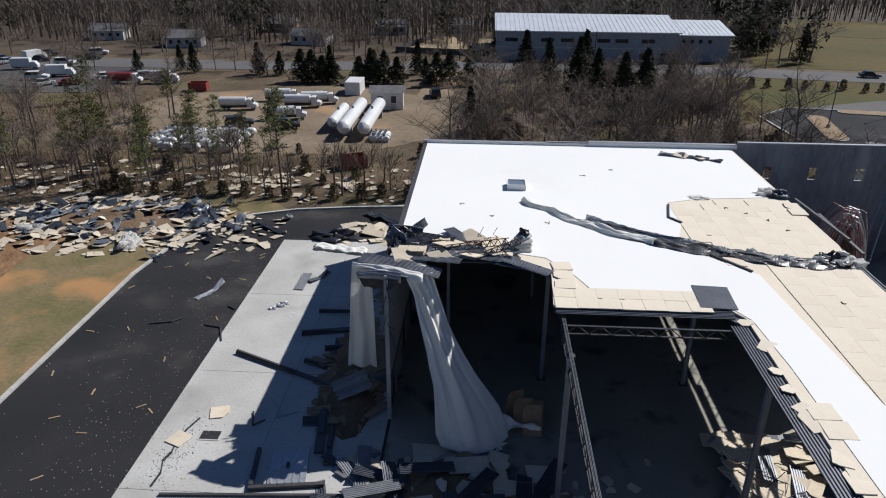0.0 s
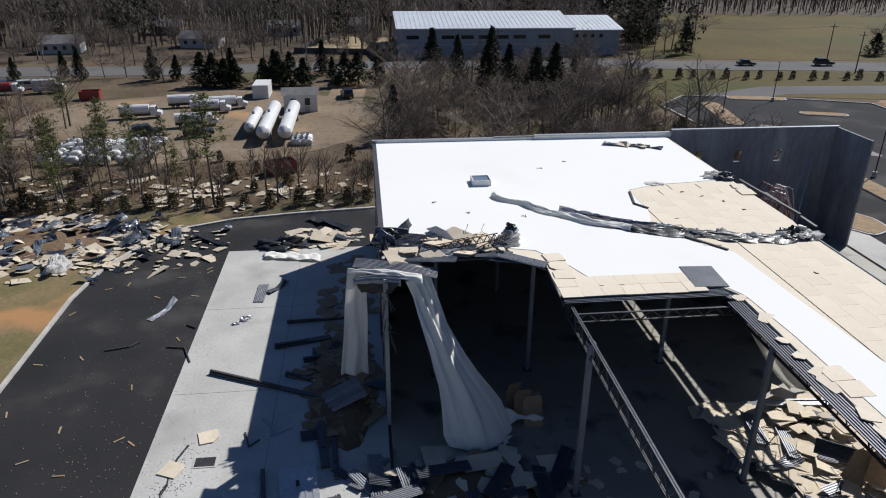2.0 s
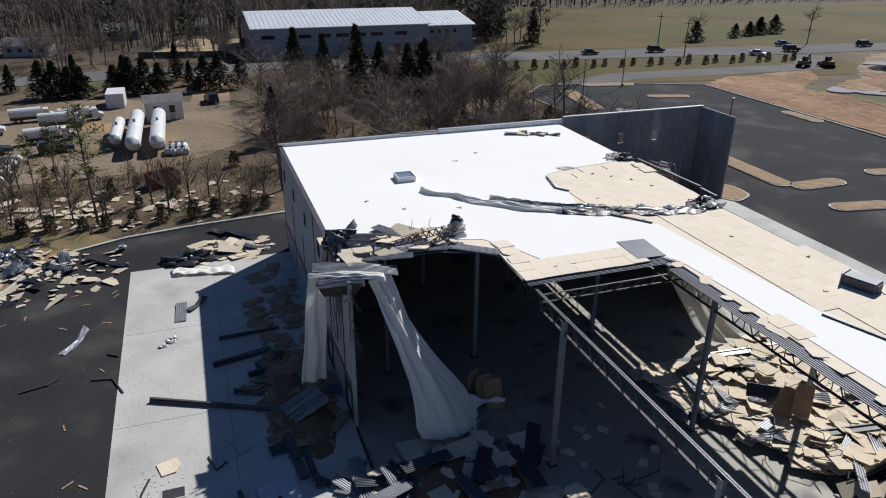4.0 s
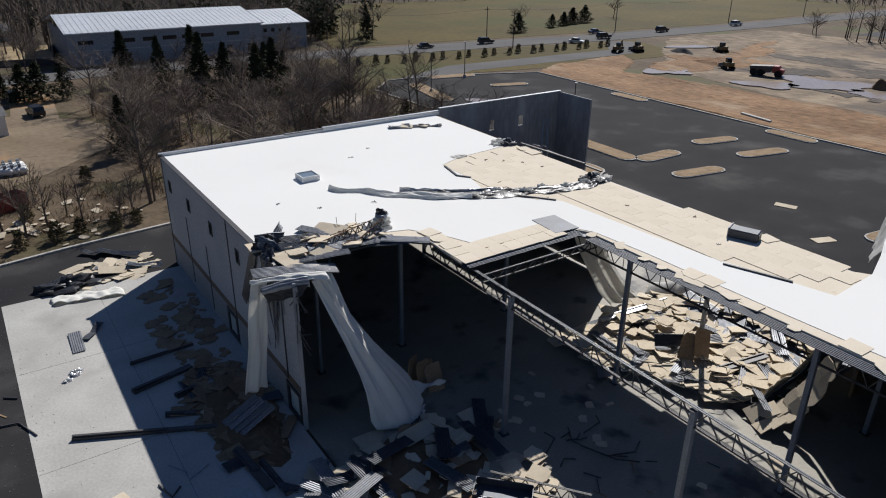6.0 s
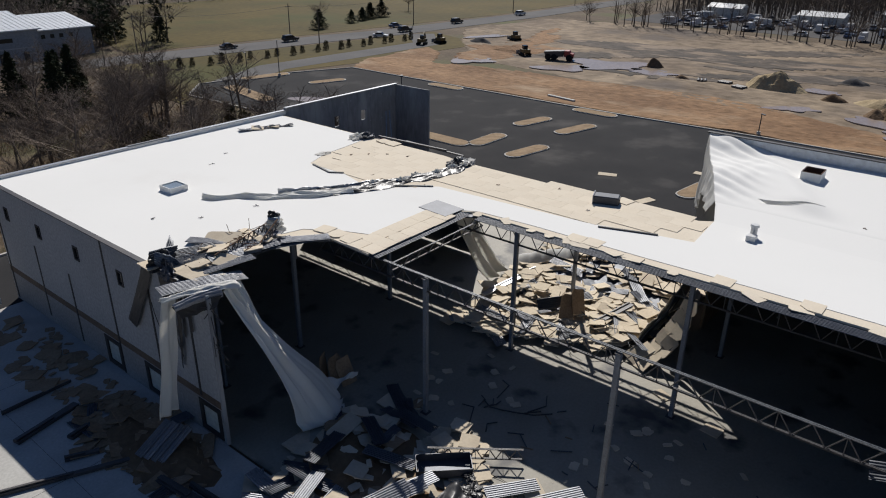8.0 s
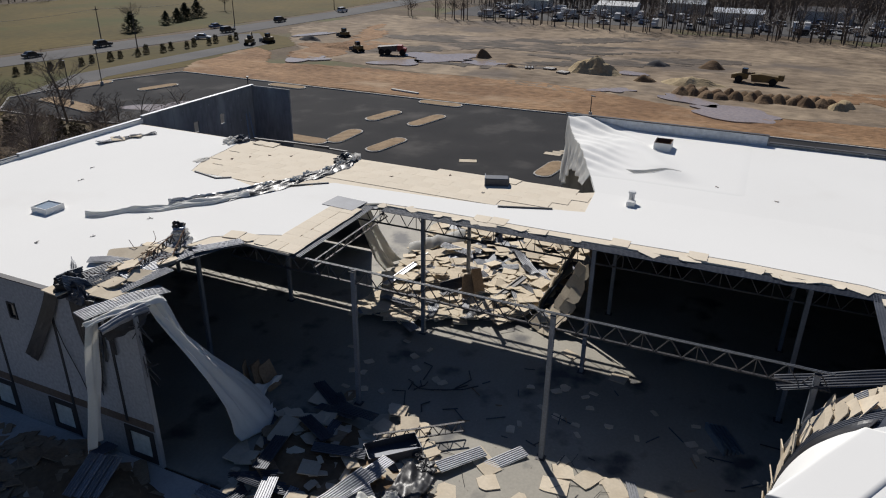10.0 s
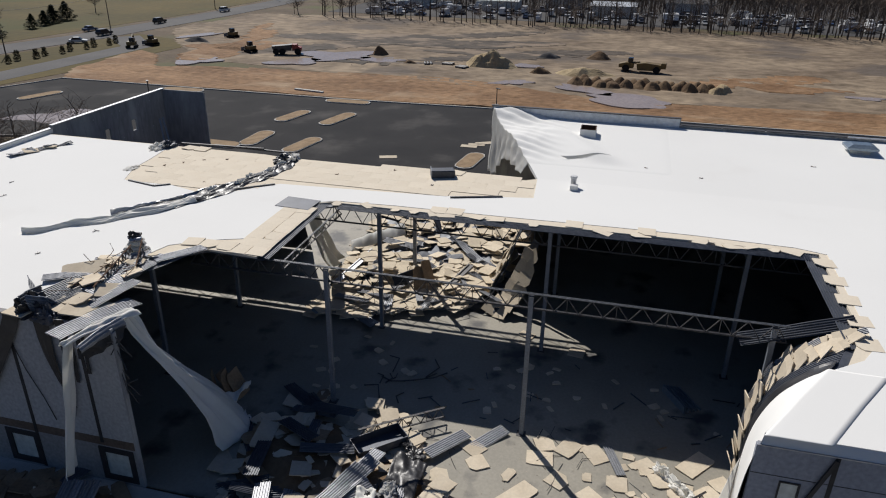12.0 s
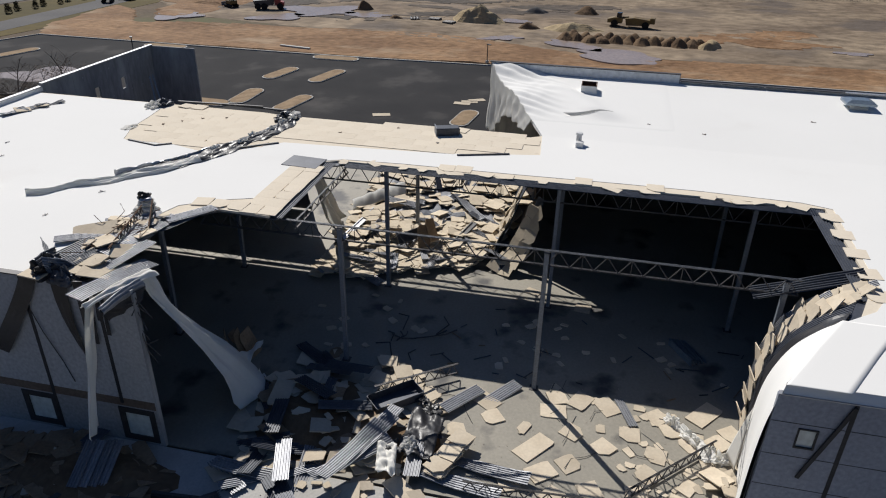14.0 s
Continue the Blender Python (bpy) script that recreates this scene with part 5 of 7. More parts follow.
ob.matrix_basis = pose(20.3, 29.6, 1.9, 55, 0, -35)


FLAP_A = [(18.4, 20.9, 0.1), (19.8, 19.9, 1.2), (20.9, 19.2, 3.2), (21.6, 18.8, 5.8)]
FLAP_B = [(19.4, 22.9, 0.4), (20.6, 21.4, 1.2), (21.6, 20.3, 3.1), (22.0, 19.3, 5.9)]


def twisted(u, v):
    return along(FLAP_A, v).lerp(along(FLAP_B, v), u) + Vector((0, 0, 0.1 * n3(u * 4, v * 4)))


thick(solo("twisted_flap", grid(twisted, 10, 18), M_DECKD, "twisted roof strip rising from slab to roof end", "roof deck"), 0.08)
for i in range(14):
    u, v = 0.25 + 0.5 * (i % 2), 0.06 + 0.13 * (i // 2)
    p, q, s_ = twisted(u, v), twisted(u, v + 0.02), twisted(u + 0.05, v)
    ex, ey = (s_ - p).normalized(), (q - p).normalized()
    ez = ex.cross(ey).normalized()
    ez = ez if ez.z > 0 else -ez
    ob = drop("board", 0, 0, meshes=BOARDS[:4], label="tan insulation board on the twisted roof strip")
    ob.matrix_basis = Matrix.Translation(p + ez * 0.1) @ Matrix((ex, ez.cross(ex), ez)).transposed().to_4x4() @ pose(0, 0, 0, R.uniform(-3, 3), R.uniform(-3, 3), R.uniform(-12, 12))


CURL = [(23.3, 19.5, 10.2), (23.2, 20.1, 7.6), (23.1, 20.7, 5.2), (22.6, 21.4, 3.0), (21.3, 22.0, 1.5), (19.4, 22.3, 0.5)]


def curled(u, v):
    p = along(CURL, v)
    return p + Vector(((8.2 - 1.2 * v) * u, 0.5 * v * u + 0.5 * n3(u * 3, v * 3, 6), 0.35 * n3(u * 4, v * 2, 2) * v + 0.03 * (1 if int(u * 120) % 4 < 2 else -1)))


thick(solo("curled_roof", grid(curled, 120, 24), M_DECKD, "dark roof deck curling down from standing roof end", "roof deck"), 0.06)
for i in range(26):
    u, v = R.uniform(0.02, 0.7), R.uniform(0.45, 0.98)
    p, q, s_ = curled(u, v), curled(u, v + 0.02), curled(u + 0.05, v)
    ex, ey = (s_ - p).normalized(), (q - p).normalized()
    ez = ex.cross(ey).normalized()
    ez = ez if ez.y > 0 or ez.z > 0 else -ez
    ob = drop("board", 0, 0, label="tan insulation board on the curled roof")
    ob.matrix_basis = Matrix.Translation(p + ez * 0.12) @ Matrix((ex, ez.cross(ex), ez)).transposed().to_4x4() @ pose(0, 0, 0, R.uniform(-5, 5), R.uniform(-5, 5), R.uniform(-25, 25))
drape("hanging_liner", curtain((15.4, 36.5, 9.9), (18.2, 37.2, 9.9), (21.6, 37.0, 0.9), (25.6, 37.8, 0.6), 2.4, 0.3, 0.9, seed=7), "torn pale liner hanging below roof edge")
drape("fallen_liner", lambda u, v: (25.0 + 4.4 * u + 2.0 * v, 36.6 - 4.0 * u + 0.8 * v, fallen_z(25 + 4.4 * u + 2 * v, 36.4 - 4 * u) + 0.35 + 0.8 * math.sin(math.pi * v) * (0.5 + 0.5 * abs(n3(u * 5, 2)))), "crumpled pale liner lying over the fallen roof", 40, 14)
for x, y in ((19.2, 24.6), (19.6, 30.2), (21.0, 26.2), (16.6, 29.8), (22.6, 33.4), (17.6, 34.6), (23.4, 24.2), (18.2, 28.0), (20.6, 23.6), (16.8, 32.0), (24.8, 28.8)):
    ps = [Vector((x, y, 0.5))]
    for k in range(6):
        ps.append(ps[-1] + Vector((R.uniform(-1.3, 1.3), R.uniform(-1.3, 1.3), R.uniform(-0.3, 0.8))))
    solo("bent_rod", rod(ps, 0.03), M_DARKST, "tangled bent joist rods in the rubble", "rod")

for p, q, m_ in (((31.8, 30.1, 2.6), (30.0, 29.0, 0.4), M_DECK), ((32.4, 27.0, 2.4), (30.9, 27.6, 0.5), M_COPING), ((24.5, 25.0, 1.6), (20.5, 26.4, 0.9), M_DARKST), ((19.0, 35.8, 1.0), (25.6, 34.6, 1.4), M_COPING)):
    bm = bar(B(), p, q, 0.55, 0.1)
    bar(bm, Vector(p) + Vector((0, 0.2, 0.08)), Vector(q) + Vector((0, 0.2, 0.08)), 0.1, 0.1)
    solo("bent_channel", bm, m_, "pale steel channel sticking out of the fallen roof", "steel channel")
rf = random.Random(14)
vs, fs = [], []
pool = [([v.co.copy() for v in me.vertices], [tuple(p.vertices) for p in me.polygons]) for me in BOARDS]
for _ in range(560):
    x = rf.uniform(15.3, 34) if rf.random() < 0.4 else rf.uniform(15.3, 25)
    y = rf.uniform(fallen_y0(x) + 0.2, 36.4)
    m = pose(x, y, fallen_z(x, y) + 0.1 + (0.55 if x > 19 else 0.22) * rf.random() ** 2, rf.gauss(0, 6 if x > 19 else 3), rf.gauss(0, 6 if x > 19 else 3), rf.uniform(0, 360))
    pv, pf = rf.choice(pool)
    k = len(vs)
    vs.extend(m @ v for v in pv)
    fs.extend(tuple(k + q for q in f) for f in pf)
tagged(new("board_litter", raw_mesh("board_litter", vs, fs, M_BOARD)), "broken insulation boards heaped on the fallen roof", "debris", kind="stuff")
# heap along the missing west wall
mound("rubble_mound", -1.2, 29.8, 4.2, 4.6, 0.7, 1)
mound("rubble_mound", -2.5, 24.4, 2.8, 2.6, 0.6, 2)
strewn_stuff("board_litter", -1.5, 28.5, 5.0, 6.0, 90, 0.95, 15, "broken insulation boards heaped inside the open wall", 15, 0.05)
strewn(-0.5, 31.0, 5.6, 3.6, 30, ["board", "board", "brown", "dark"], 0.95, 14, "boards in the west heap")
strewn(-2.4, 25.0, 4.6, 4.2, 36, ["board", "board", "scrap", "scrap", "scrap"], 0.95, 15, "boards in the west heap")
strewn(1.5, 26.0, 2.8, 3.0, 22, ["board", "scrap", "board"], 0.25, 9)
for x, y, z, rz, me in ((-4.45, 26.5, 1.2, -21, 1), (-1.93, 25.55, 1.15, -18, 0), (-3.65, 26.00, 1.1, -23, 1), (-4.8, 26.4, 0.9, -40, 1), (-3.4, 23.2, 0.6, 6, 0), (3.4, 19.4, 0.1, -38, 0), (2.2, 21.6, 0.35, -36, 0), (-4.6, 20.6, 0.3, 82, 1), (3.6, 11.6, 0.1, 20, 3), (-5.58, 30.16, 0.7, 20, 0), (-3.15, 19.21, 0.2, 80, 1)):
    drop("deck" if z != 0.9 else "dark", x, y, z, rz, 5, None if me > 3 else [DECKS[me]])
t = thing("board_stack", (-2.81, 21.35, 0.35), -21, "slumped stack of tan insulation boards on rubble", "boards")
for k in range(12):
    ob = part("board", BOARDS[k % 4], None, t)
    ob.matrix_basis = pose(-1.3 + 1.22 * (k % 3) + R.uniform(-0.12, 0.12), R.uniform(-0.15, 0.15), 0.08 + 0.09 * (k // 3) + 0.03 * (k % 3), R.uniform(-3, 3), R.uniform(-3, 3), R.uniform(-8, 8))
drape("black_sheet", lambda u, v: (-2.06 - 1.8 + 3.6 * u + 0.5 * v, 23.2 - 1.0 + 2.0 * v, 0.75 + 0.35 * n3(u * 3, v * 3, 9) + 0.12 * n3(u * 9, v * 9, 4)), "crumpled black membrane sheet over the heap", 24, 16, M_BLACKM)
drape("crumpled_sheet", lambda u, v: (-4.47 - 1.1 + 2.2 * u, 24.34 - 0.6 + 1.1 * v + 0.5 * u, 1.1 + 0.35 * n3(u * 4, v * 3, 2) + 0.15 * n3(u * 9, v * 9, 7)), "crumpled white membrane sheet over the heap", 24, 14, M_SHEET)
t = thing("duct_trough", (1.03, 25.6, 0.3), -46, "dark open metal trough lying in rubble", "duct")
part("trough_floor", bx(-1.6, 1.6, -0.7, 0.7, 0, 0.06), M_DECKD, t)
for a_ in ((-1.6, 1.6, -0.74, -0.7), (-1.6, 1.6, 0.7, 0.74), (-1.64, -1.6, -0.7, 0.7), (1.6, 1.64, -0.7, 0.7)):
    part("trough_side", bx(*a_, 0, 0.55), M_DECKD, t)
for x, y, rz in ((4.03, 26.46, 20), (0.73, 30.69, 10), (-2.2, 26.72, 70), (-0.27, 32.29, 40)):
    for k in range(5):
        drop("board" if x > 3 else "brown", x + R.uniform(-1.2, 1.2), y + R.uniform(-1.0, 1.0), 0.12 + 0.08 * k, rz + R.uniform(-20, 20), 6)
for x, y, rz in ((0.4, 30.6, 60), (-2.6, 31.8, 12), (2.8, 29.2, 85), (-0.8, 28.2, -70)):
    drop("dark", x, y, 0.95, rz, 8)
crumple("black_film", 0.6, 23.2, 0.35, 0.7, 0.5, 0.2, M_BLACKM, "crumpled shiny black plastic film on the heap", "film", 41)
crumple("black_film", -3.6, 24.6, 0.8, 0.7, 0.5, 0.16, M_BLACKM, "crumpled shiny black plastic film on the heap", "film", 42)
for i, (x, y) in enumerate(((-0.4, 23.6), (1.3, 23.9), (-1.4, 22.6))):
    crumple("black_film", x, y, 0.5, 0.5, 0.35, 0.15, M_BLACKM, "crumpled shiny black plastic film on the heap", "film", 60 + i, 40 * i)
crumple("crumpled_membrane", -3.0, 23.6, 0.9, 0.6, 0.4, 0.25, M_CLOTH, "crumpled white membrane on the heap", "membrane", 43)
# bent joist in the heap
truss((1.2, 27.0, 1.0), (4.6, 22.4, 1.1), 0.7, 7, 0.06, "fallen bent bar joist lying in rubble", M_DARKST)
truss((-5.0, 20.2, 0.9), (-4.6, 12.0, 0.9), 0.6, 10, 0.05, "fallen bar joist lying along the slab edge", M_DARKST)
truss((-3.6, 11.8, 0.75), (1.6, 6.6, 0.75), 0.6, 10, 0.05, "fallen bar joist lying along the slab edge", M_DARKST)
# single boards on the bare slab
LOOSE = [(0.9, 17.8), (2.8, 15.9), (1.0, 14.9), (3.9, 12.9), (3.6, 9.6), (2.6, 8.9), (1.7, 8.1), (0.4, 12.9), (-0.9, 17.0), (-1.6, 14.6), (-2.6, 16.2), (0.2, 9.8), (2.2, 6.4), (3.2, 5.6), (-0.6, 7.6), (-1.8, 8.3), (-2.6, 11.2), (-3.4, 13.4), (-3.0, 9.0), (-4.0, 15.6), (1.6, 11.2), (3.9, 14.3), (0.6, 6.9), (-1.2, 10.4), (-3.8, 18.0), (4.2, 16.0), (2.8, 20.4), (1.4, 19.6), (14.9, 14.8), (16.4, 18.6), (4.4, 7.0), (1.0, 5.4)]
for x, y in LOOSE:
    drop("board", x + R.uniform(-0.2, 0.2), y + R.uniform(-0.2, 0.2), 0.06, tilt=1.5, group="boards on the slab")
strewn(1.0, 9.0, 4.2, 4.6, 30, ["scrap"], 0, 3, "scraps on the slab", 0.05)
strewn(9.0, 14.0, 5.0, 9.0, 24, ["scrap"], 0, 4, "scraps on the slab", 0.05)
strewn(9.0, 30.0, 4.5, 4.5, 16, ["scrap"], 0, 4, "scraps on the slab", 0.05)
strewn(-1.5, 6.2, 2.6, 1.8, 18, ["board", "board", "scrap"], 0.6, 14, "boards under the torn roof")
t = thing("shelf_stack", (11.0, 7.4, 0.012), 30, "stack of blue-grey metal frames on the slab", "frames")
for i in range(5):
    part("frame_bar", bx(-1.3, 1.3, -0.7 + 0.3 * i, -0.55 + 0.3 * i, 0, 0.12 + 0.1 * i), M_BLUEGL, t)
for i in range(16):
    ps = [Vector((R.uniform(-4.5, 4.5), R.uniform(4.5, 22), 0.03))]
    a = R.uniform(0, 6.28)
    for k in range(3):
        ps.append(ps[-1] + Vector((0.9 * math.cos(a), 0.9 * math.sin(a), R.uniform(0.0, 0.05))))
        a += R.uniform(-0.9, 0.9)
    solo("bent_rod", rod(ps, 0.018), M_DARKST, "thin bent dark rod lying on the slab", "rod")
rk = random.Random(55)
for i in range(30):
    x, y = rk.uniform(5.2, 13.5), rk.uniform(3, 24)
    a = rk.uniform(0, 6.28)
    l = rk.uniform(0.4, 1.5)
    solo("broken_stick", bar(B(), (x, y, 0.05), (x + l * math.cos(a), y + l * math.sin(a), 0.05 + rk.uniform(0, 0.12)), 0.06, 0.05), rk.choice([M_DARKST, M_CARD, M_DECKD]), "short broken stick of roofing lying on slab", "stick", group="sticks on the slab")
for k in range(10):
    x, y, a = rk.uniform(5.4, 9.0), rk.uniform(24.5, 28.5), rk.uniform(0, 6.28)
    l = rk.uniform(0.6, 1.6)
    solo("bent_rod", rod([(x, y, 0.05), (x + l * math.cos(a), y + l * math.sin(a), rk.uniform(0.1, 0.5)), (x + 1.7 * l * math.cos(a + 0.5), y + 1.7 * l * math.sin(a + 0.5), 0.06)], 0.045), M_DARKST, "dark tangled joist rods lying on the slab", "rod")
# heap by the standing concrete corner
mound("rubble_mound", 32.6, 60.4, 3.0, 2.6, 4.6, 5, M_SPOIL, "tall heap of wreckage against the north wall")
strewn(32.5, 60.0, 3.4, 2.8, 18, ["board", "dark", "deck"], 4.0, 35)
for k in range(34):
    a, w, h = R.uniform(-0.5, 0.5), R.uniform(1.6, 3.0), R.uniform(5.6, 7.6)
    c = Vector((32.4 + R.uniform(-0.7, 0.7), 60.2 + R.uniform(-1.2, 1.0), 0))
    pts = [c + Vector((w * math.cos(a) * s, w * math.sin(a) * s, h * (1 - abs(s) ** 2.2))) for s in (-1, -0.75, -0.45, -0.1, 0.25, 0.6, 0.85, 1)]
    solo("bent_conduit", rod(pts, 0.05), (M_PINKI, M_RED, M_COPING)[k % 3 if k % 5 else 0], "bent pinkish conduit bundled in an arch", "conduit", group="conduits")
bm = B()
bar(bm, (38.2, 64.9, 8.6), (35.4, 62.2, 0.0), 0.12, 0.12)
bar(bm, (38.8, 64.9, 8.6), (36.4, 61.8, 0.0), 0.12, 0.12)
solo("wall_brace", bm, M_BLUEGL, "pale blue steel wall braces leaning inside corner", "brace")


# ---- outside: vegetation ----
def bare_tree(h, seed, spread=0.55, levels=4):
    """Trunk with main limbs, and a crown of twigs, as two vertex/face sets."""
    r = random.Random(seed)
    sets = {"trunk": ([], []), "crown": ([], [])}

    def limb(p, d, l, rad, lev):
        vs, fs = sets["trunk" if lev < 2 else "crown"]
        n = 5 if lev == 0 else 3
        q = p + d * l
        a = d.orthogonal().normalized()
        b = d.cross(a)
        i0 = len(vs)
        tip = rad * (0.62 if lev < levels else 0.25)
        for c, rr in ((p, rad), (q, tip)):
            vs.extend(c + (a * math.cos(t) + b * math.sin(t)) * rr for t in [2 * math.pi * k / n for k in range(n)])
        fs.extend((i0 + k, i0 + (k + 1) % n, i0 + n + (k + 1) % n, i0 + n + k) for k in range(n))
        if lev >= levels:
            return
        kids = (7, 5, 4, 3)[min(lev, 3)]
        for k in range(kids):
            s = r.uniform(0.35, 1.0) if lev else r.uniform(0.45, 1.0)
            a = r.uniform(0, 6.28)
            side = Vector((math.cos(a), math.sin(a), r.uniform(-0.1, 0.55)))
            nd = (d * (0.55 if lev else 0.5) + side * spread * 1.5).normalized()
            limb(p + d * l * s, nd, l * r.uniform(0.5, 0.78), max(tip * 0.6, 0.014), lev + 1)
        if lev < 2:
            limb(q, (d + Vector((r.uniform(-0.3, 0.3), r.uniform(-0.3, 0.3), 0.1))).normalized(), l * 0.6, tip, lev + 1)
    limb(Vector((0, 0, -0.2)), Vector((r.uniform(-0.08, 0.08), r.uniform(-0.08, 0.08), 1)).normalized(), h * 0.4, h * 0.013 + 0.04, 0)
    return sets


def tufts(n, place, size, seed, thin=0.3):
    """Needle sprays: n slim triangles at places drawn by place(r)."""
    r = random.Random(seed)
    vs, fs = [], []
    for _ in range(n):
        c, s = place(r)
        for _k in range(3):
            d = Vector((r.gauss(0, 1), r.gauss(0, 1), r.gauss(0.15, 0.6))).normalized() * size * s
            e = d.orthogonal().normalized() * size * s * thin
            e.rotate(Euler((r.random() * 6, r.random() * 6, r.random() * 6)))
            i = len(vs)
            vs.extend((c - e, c + e, c + d))
            fs.append((i, i + 1, i + 2))
    return vs, fs


TREES = {}


def tree_kind(key, name, trunk, crown, m_trunk, m_crown, label, category, group):
    TREES[key] = (name, raw_mesh("trunk", *trunk, m_trunk), raw_mesh("crown", *crown, m_crown), label, category, group)


for k in range(5):
    s = bare_tree(11 + 1.2 * k, 100 + k, 0.5 + 0.06 * (k % 3))
    tree_kind("bare%d" % k, "bare_tree", s["trunk"], s["crown"], M_BARK, M_TWIG, "leafless grey-brown deciduous tree standing in litter", "tree", "bare trees")
for k in range(3):
    s = bare_tree(8.5, 200 + k, 0.26, 3)
    tree_kind("slim%d" % k, "slim_tree", s["trunk"], s["crown"], M_BARK, M_TWIG, "slim leafless sapling with thin twigs", "tree", "slim bare trees")


def cone_trunk(h, rad, limbs, seed):
    r = random.Random(seed)
    vs, fs = [], []

    def add(p, q, a, b, n=4):
        i = len(vs)
        d = (q - p).normalized()
        u = d.orthogonal().normalized()
        w = d.cross(u)
        for c, rr in ((p, a), (q, b)):
            vs.extend(c + (u * math.cos(t) + w * math.sin(t)) * rr for t in [2 * math.pi * k / n for k in range(n)])
        fs.extend((i + k, i + (k + 1) % n, i + n + (k + 1) % n, i + n + k) for k in range(n))
    add(Vector((0, 0, -0.2)), Vector((0.15, 0.1, h)), rad, rad * 0.25, 6)
    for _ in range(limbs):
        z = r.uniform(0.4, 0.97) * h
        a = r.uniform(0, 6.28)
        l = h * 0.22 * (1.15 - z / h) + 0.6
        add(Vector((0, 0, z)), Vector((l * math.cos(a), l * math.sin(a), z + 0.25 * l)), rad * 0.25, rad * 0.08, 3)
    return vs, fs


for k in range(3):
    h = 11 + 1.5 * k

    def pl(r, h=h, k=k):
        b = int(r.random() * 24)
        z = h * (0.45 + 0.55 * b / 24)
        a = b * 2.4 + k
        l = (h * 0.27 * (1.1 - z / h) ** 0.6 + 0.3) * (0.6 + 0.4 * math.sin(b * 5.1))
        s = r.uniform(0.55, 1) * l
        return Vector((s * math.cos(a) + r.gauss(0, 0.34), s * math.sin(a) + r.gauss(0, 0.34), z + 0.2 * s + r.gauss(0, 0.2))), r.uniform(0.7, 1.2)
    tree_kind("pine%d" % k, "pine_tree", cone_trunk(h, 0.16, 26, 300 + k), tufts(560, pl, 0.42, 310 + k, 0.16), M_BARK, M_NEEDLE, "thin pine with sparse olive-green needle tufts", "tree", "pines")
for k in range(2):
    h = 9 + 2 * k

    def pl(r, h=h):
        z = h * (0.05 + 0.95 * r.random())
        a = r.uniform(0, 6.28)
        l = h * 0.3 * (1.03 - (z / h) ** 1.3) * (0.75 + 0.35 * math.sin(a * 3 + z * 1.7)) * math.sqrt(r.uniform(0.35, 1))
        return Vector((l * math.cos(a), l * math.sin(a), z)), r.uniform(0.7, 1.3)
    tree_kind("cedar%d" % k, "evergreen_tree", cone_trunk(h * 0.9, 0.2, 10, 400 + k), tufts(1300, pl, 0.5, 410 + k, 0.28), M_BARK, M_CEDAR, "dense dark green conical evergreen", "tree", "evergreens")
for k in range(2):
    def pl(r, k=k):
        a, p = r.uniform(0, 6.28), r.random()
        l = 0.75 * math.sqrt(r.uniform(0.2, 1)) * (1 - 0.55 * p)
        return Vector((l * math.cos(a), l * math.sin(a), 0.1 + 1.7 * p)), r.uniform(0.7, 1.2)
    tree_kind("shrub%d" % k, "shrub", cone_trunk(1.4, 0.05, 8, 500 + k), tufts(170, pl, 0.3, 510 + k, 0.3), M_BARK, M_SHRUB, "small dry olive shrub planted along the edge", "shrub", "shrubs")
MADE = {}


def plant(key, x, y, s=1.0, z=-0.1):
    name, a, b, label, cat, group = TREES[key]
    if key not in MADE:
        t = thing(name, (x, y, z), R.uniform(0, 360), label, cat, group)
        part("trunk", a, None, t)
        part("crown", b, None, t)
        t.scale = (s, s, s)
        MADE[key] = t
        return t
    t = copy_thing(MADE[key], pose(x, y, z, R.uniform(-2, 2), R.uniform(-2, 2), R.uniform(0, 360)))
    t.scale = (s, s, s * R.uniform(0.9, 1.1))
    return t


# belt of thin trees between the lane and the yard
for i in range(84):
    x, y = R.uniform(-92, -6), R.uniform(78.5, 97)
    if x > -34 and y > 93:
        continue
    plant(R.choice(["slim0", "slim1", "slim2", "slim0", "slim1"] + (["pine0", "bare0"] if x < -34 else [])), x, y, R.uniform(0.6, 0.95))
for x, y, k, s in ((-47.5, 80, "pine2", 1.0), (-24.0, 79.5, "pine1", 1.05), (-38, 88, "pine0", 0.8), (-43, 86, "pine1", 0.75), (-36, 92, "pine2", 0.7), (-52, 84, "pine0", 0.8), (-30, 96, "pine0", 0.7), (-58, 80, "pine1", 0.8), (-41, 79, "pine0", 0.6), (-33.5, 84, "pine1", 0.6), (-46, 90, "pine0", 0.75), (-37.5, 83, "pine2", 0.62), (-31, 88, "pine1", 0.62), (-28.5, 82, "pine0", 0.55), (-63, 86, "pine2", 0.8), (-70, 83, "pine1", 0.75)):
    plant(k, x, y, s)
for i in range(60):
    plant(R.choice(["bare0", "bare1", "bare2", "slim0", "pine0"]), R.uniform(-150, -52), R.uniform(82, 128), R.uniform(0.6, 0.95))
# low shrubs along the lane
for i in range(16):
    u = i / 15
    plant("shrub%d" % (i % 2), -48 + 42 * u + R.uniform(-0.5, 0.5), 77.2 + 2.2 * u + R.uniform(-0.6, 0.6) + (1.2 if u < 0.5 else 0), R.uniform(0.8, 1.2))
for i in range(14):
    plant("shrub%d" % (i % 2), R.uniform(-60, -6), R.uniform(80, 100), R.uniform(0.7, 1.3))
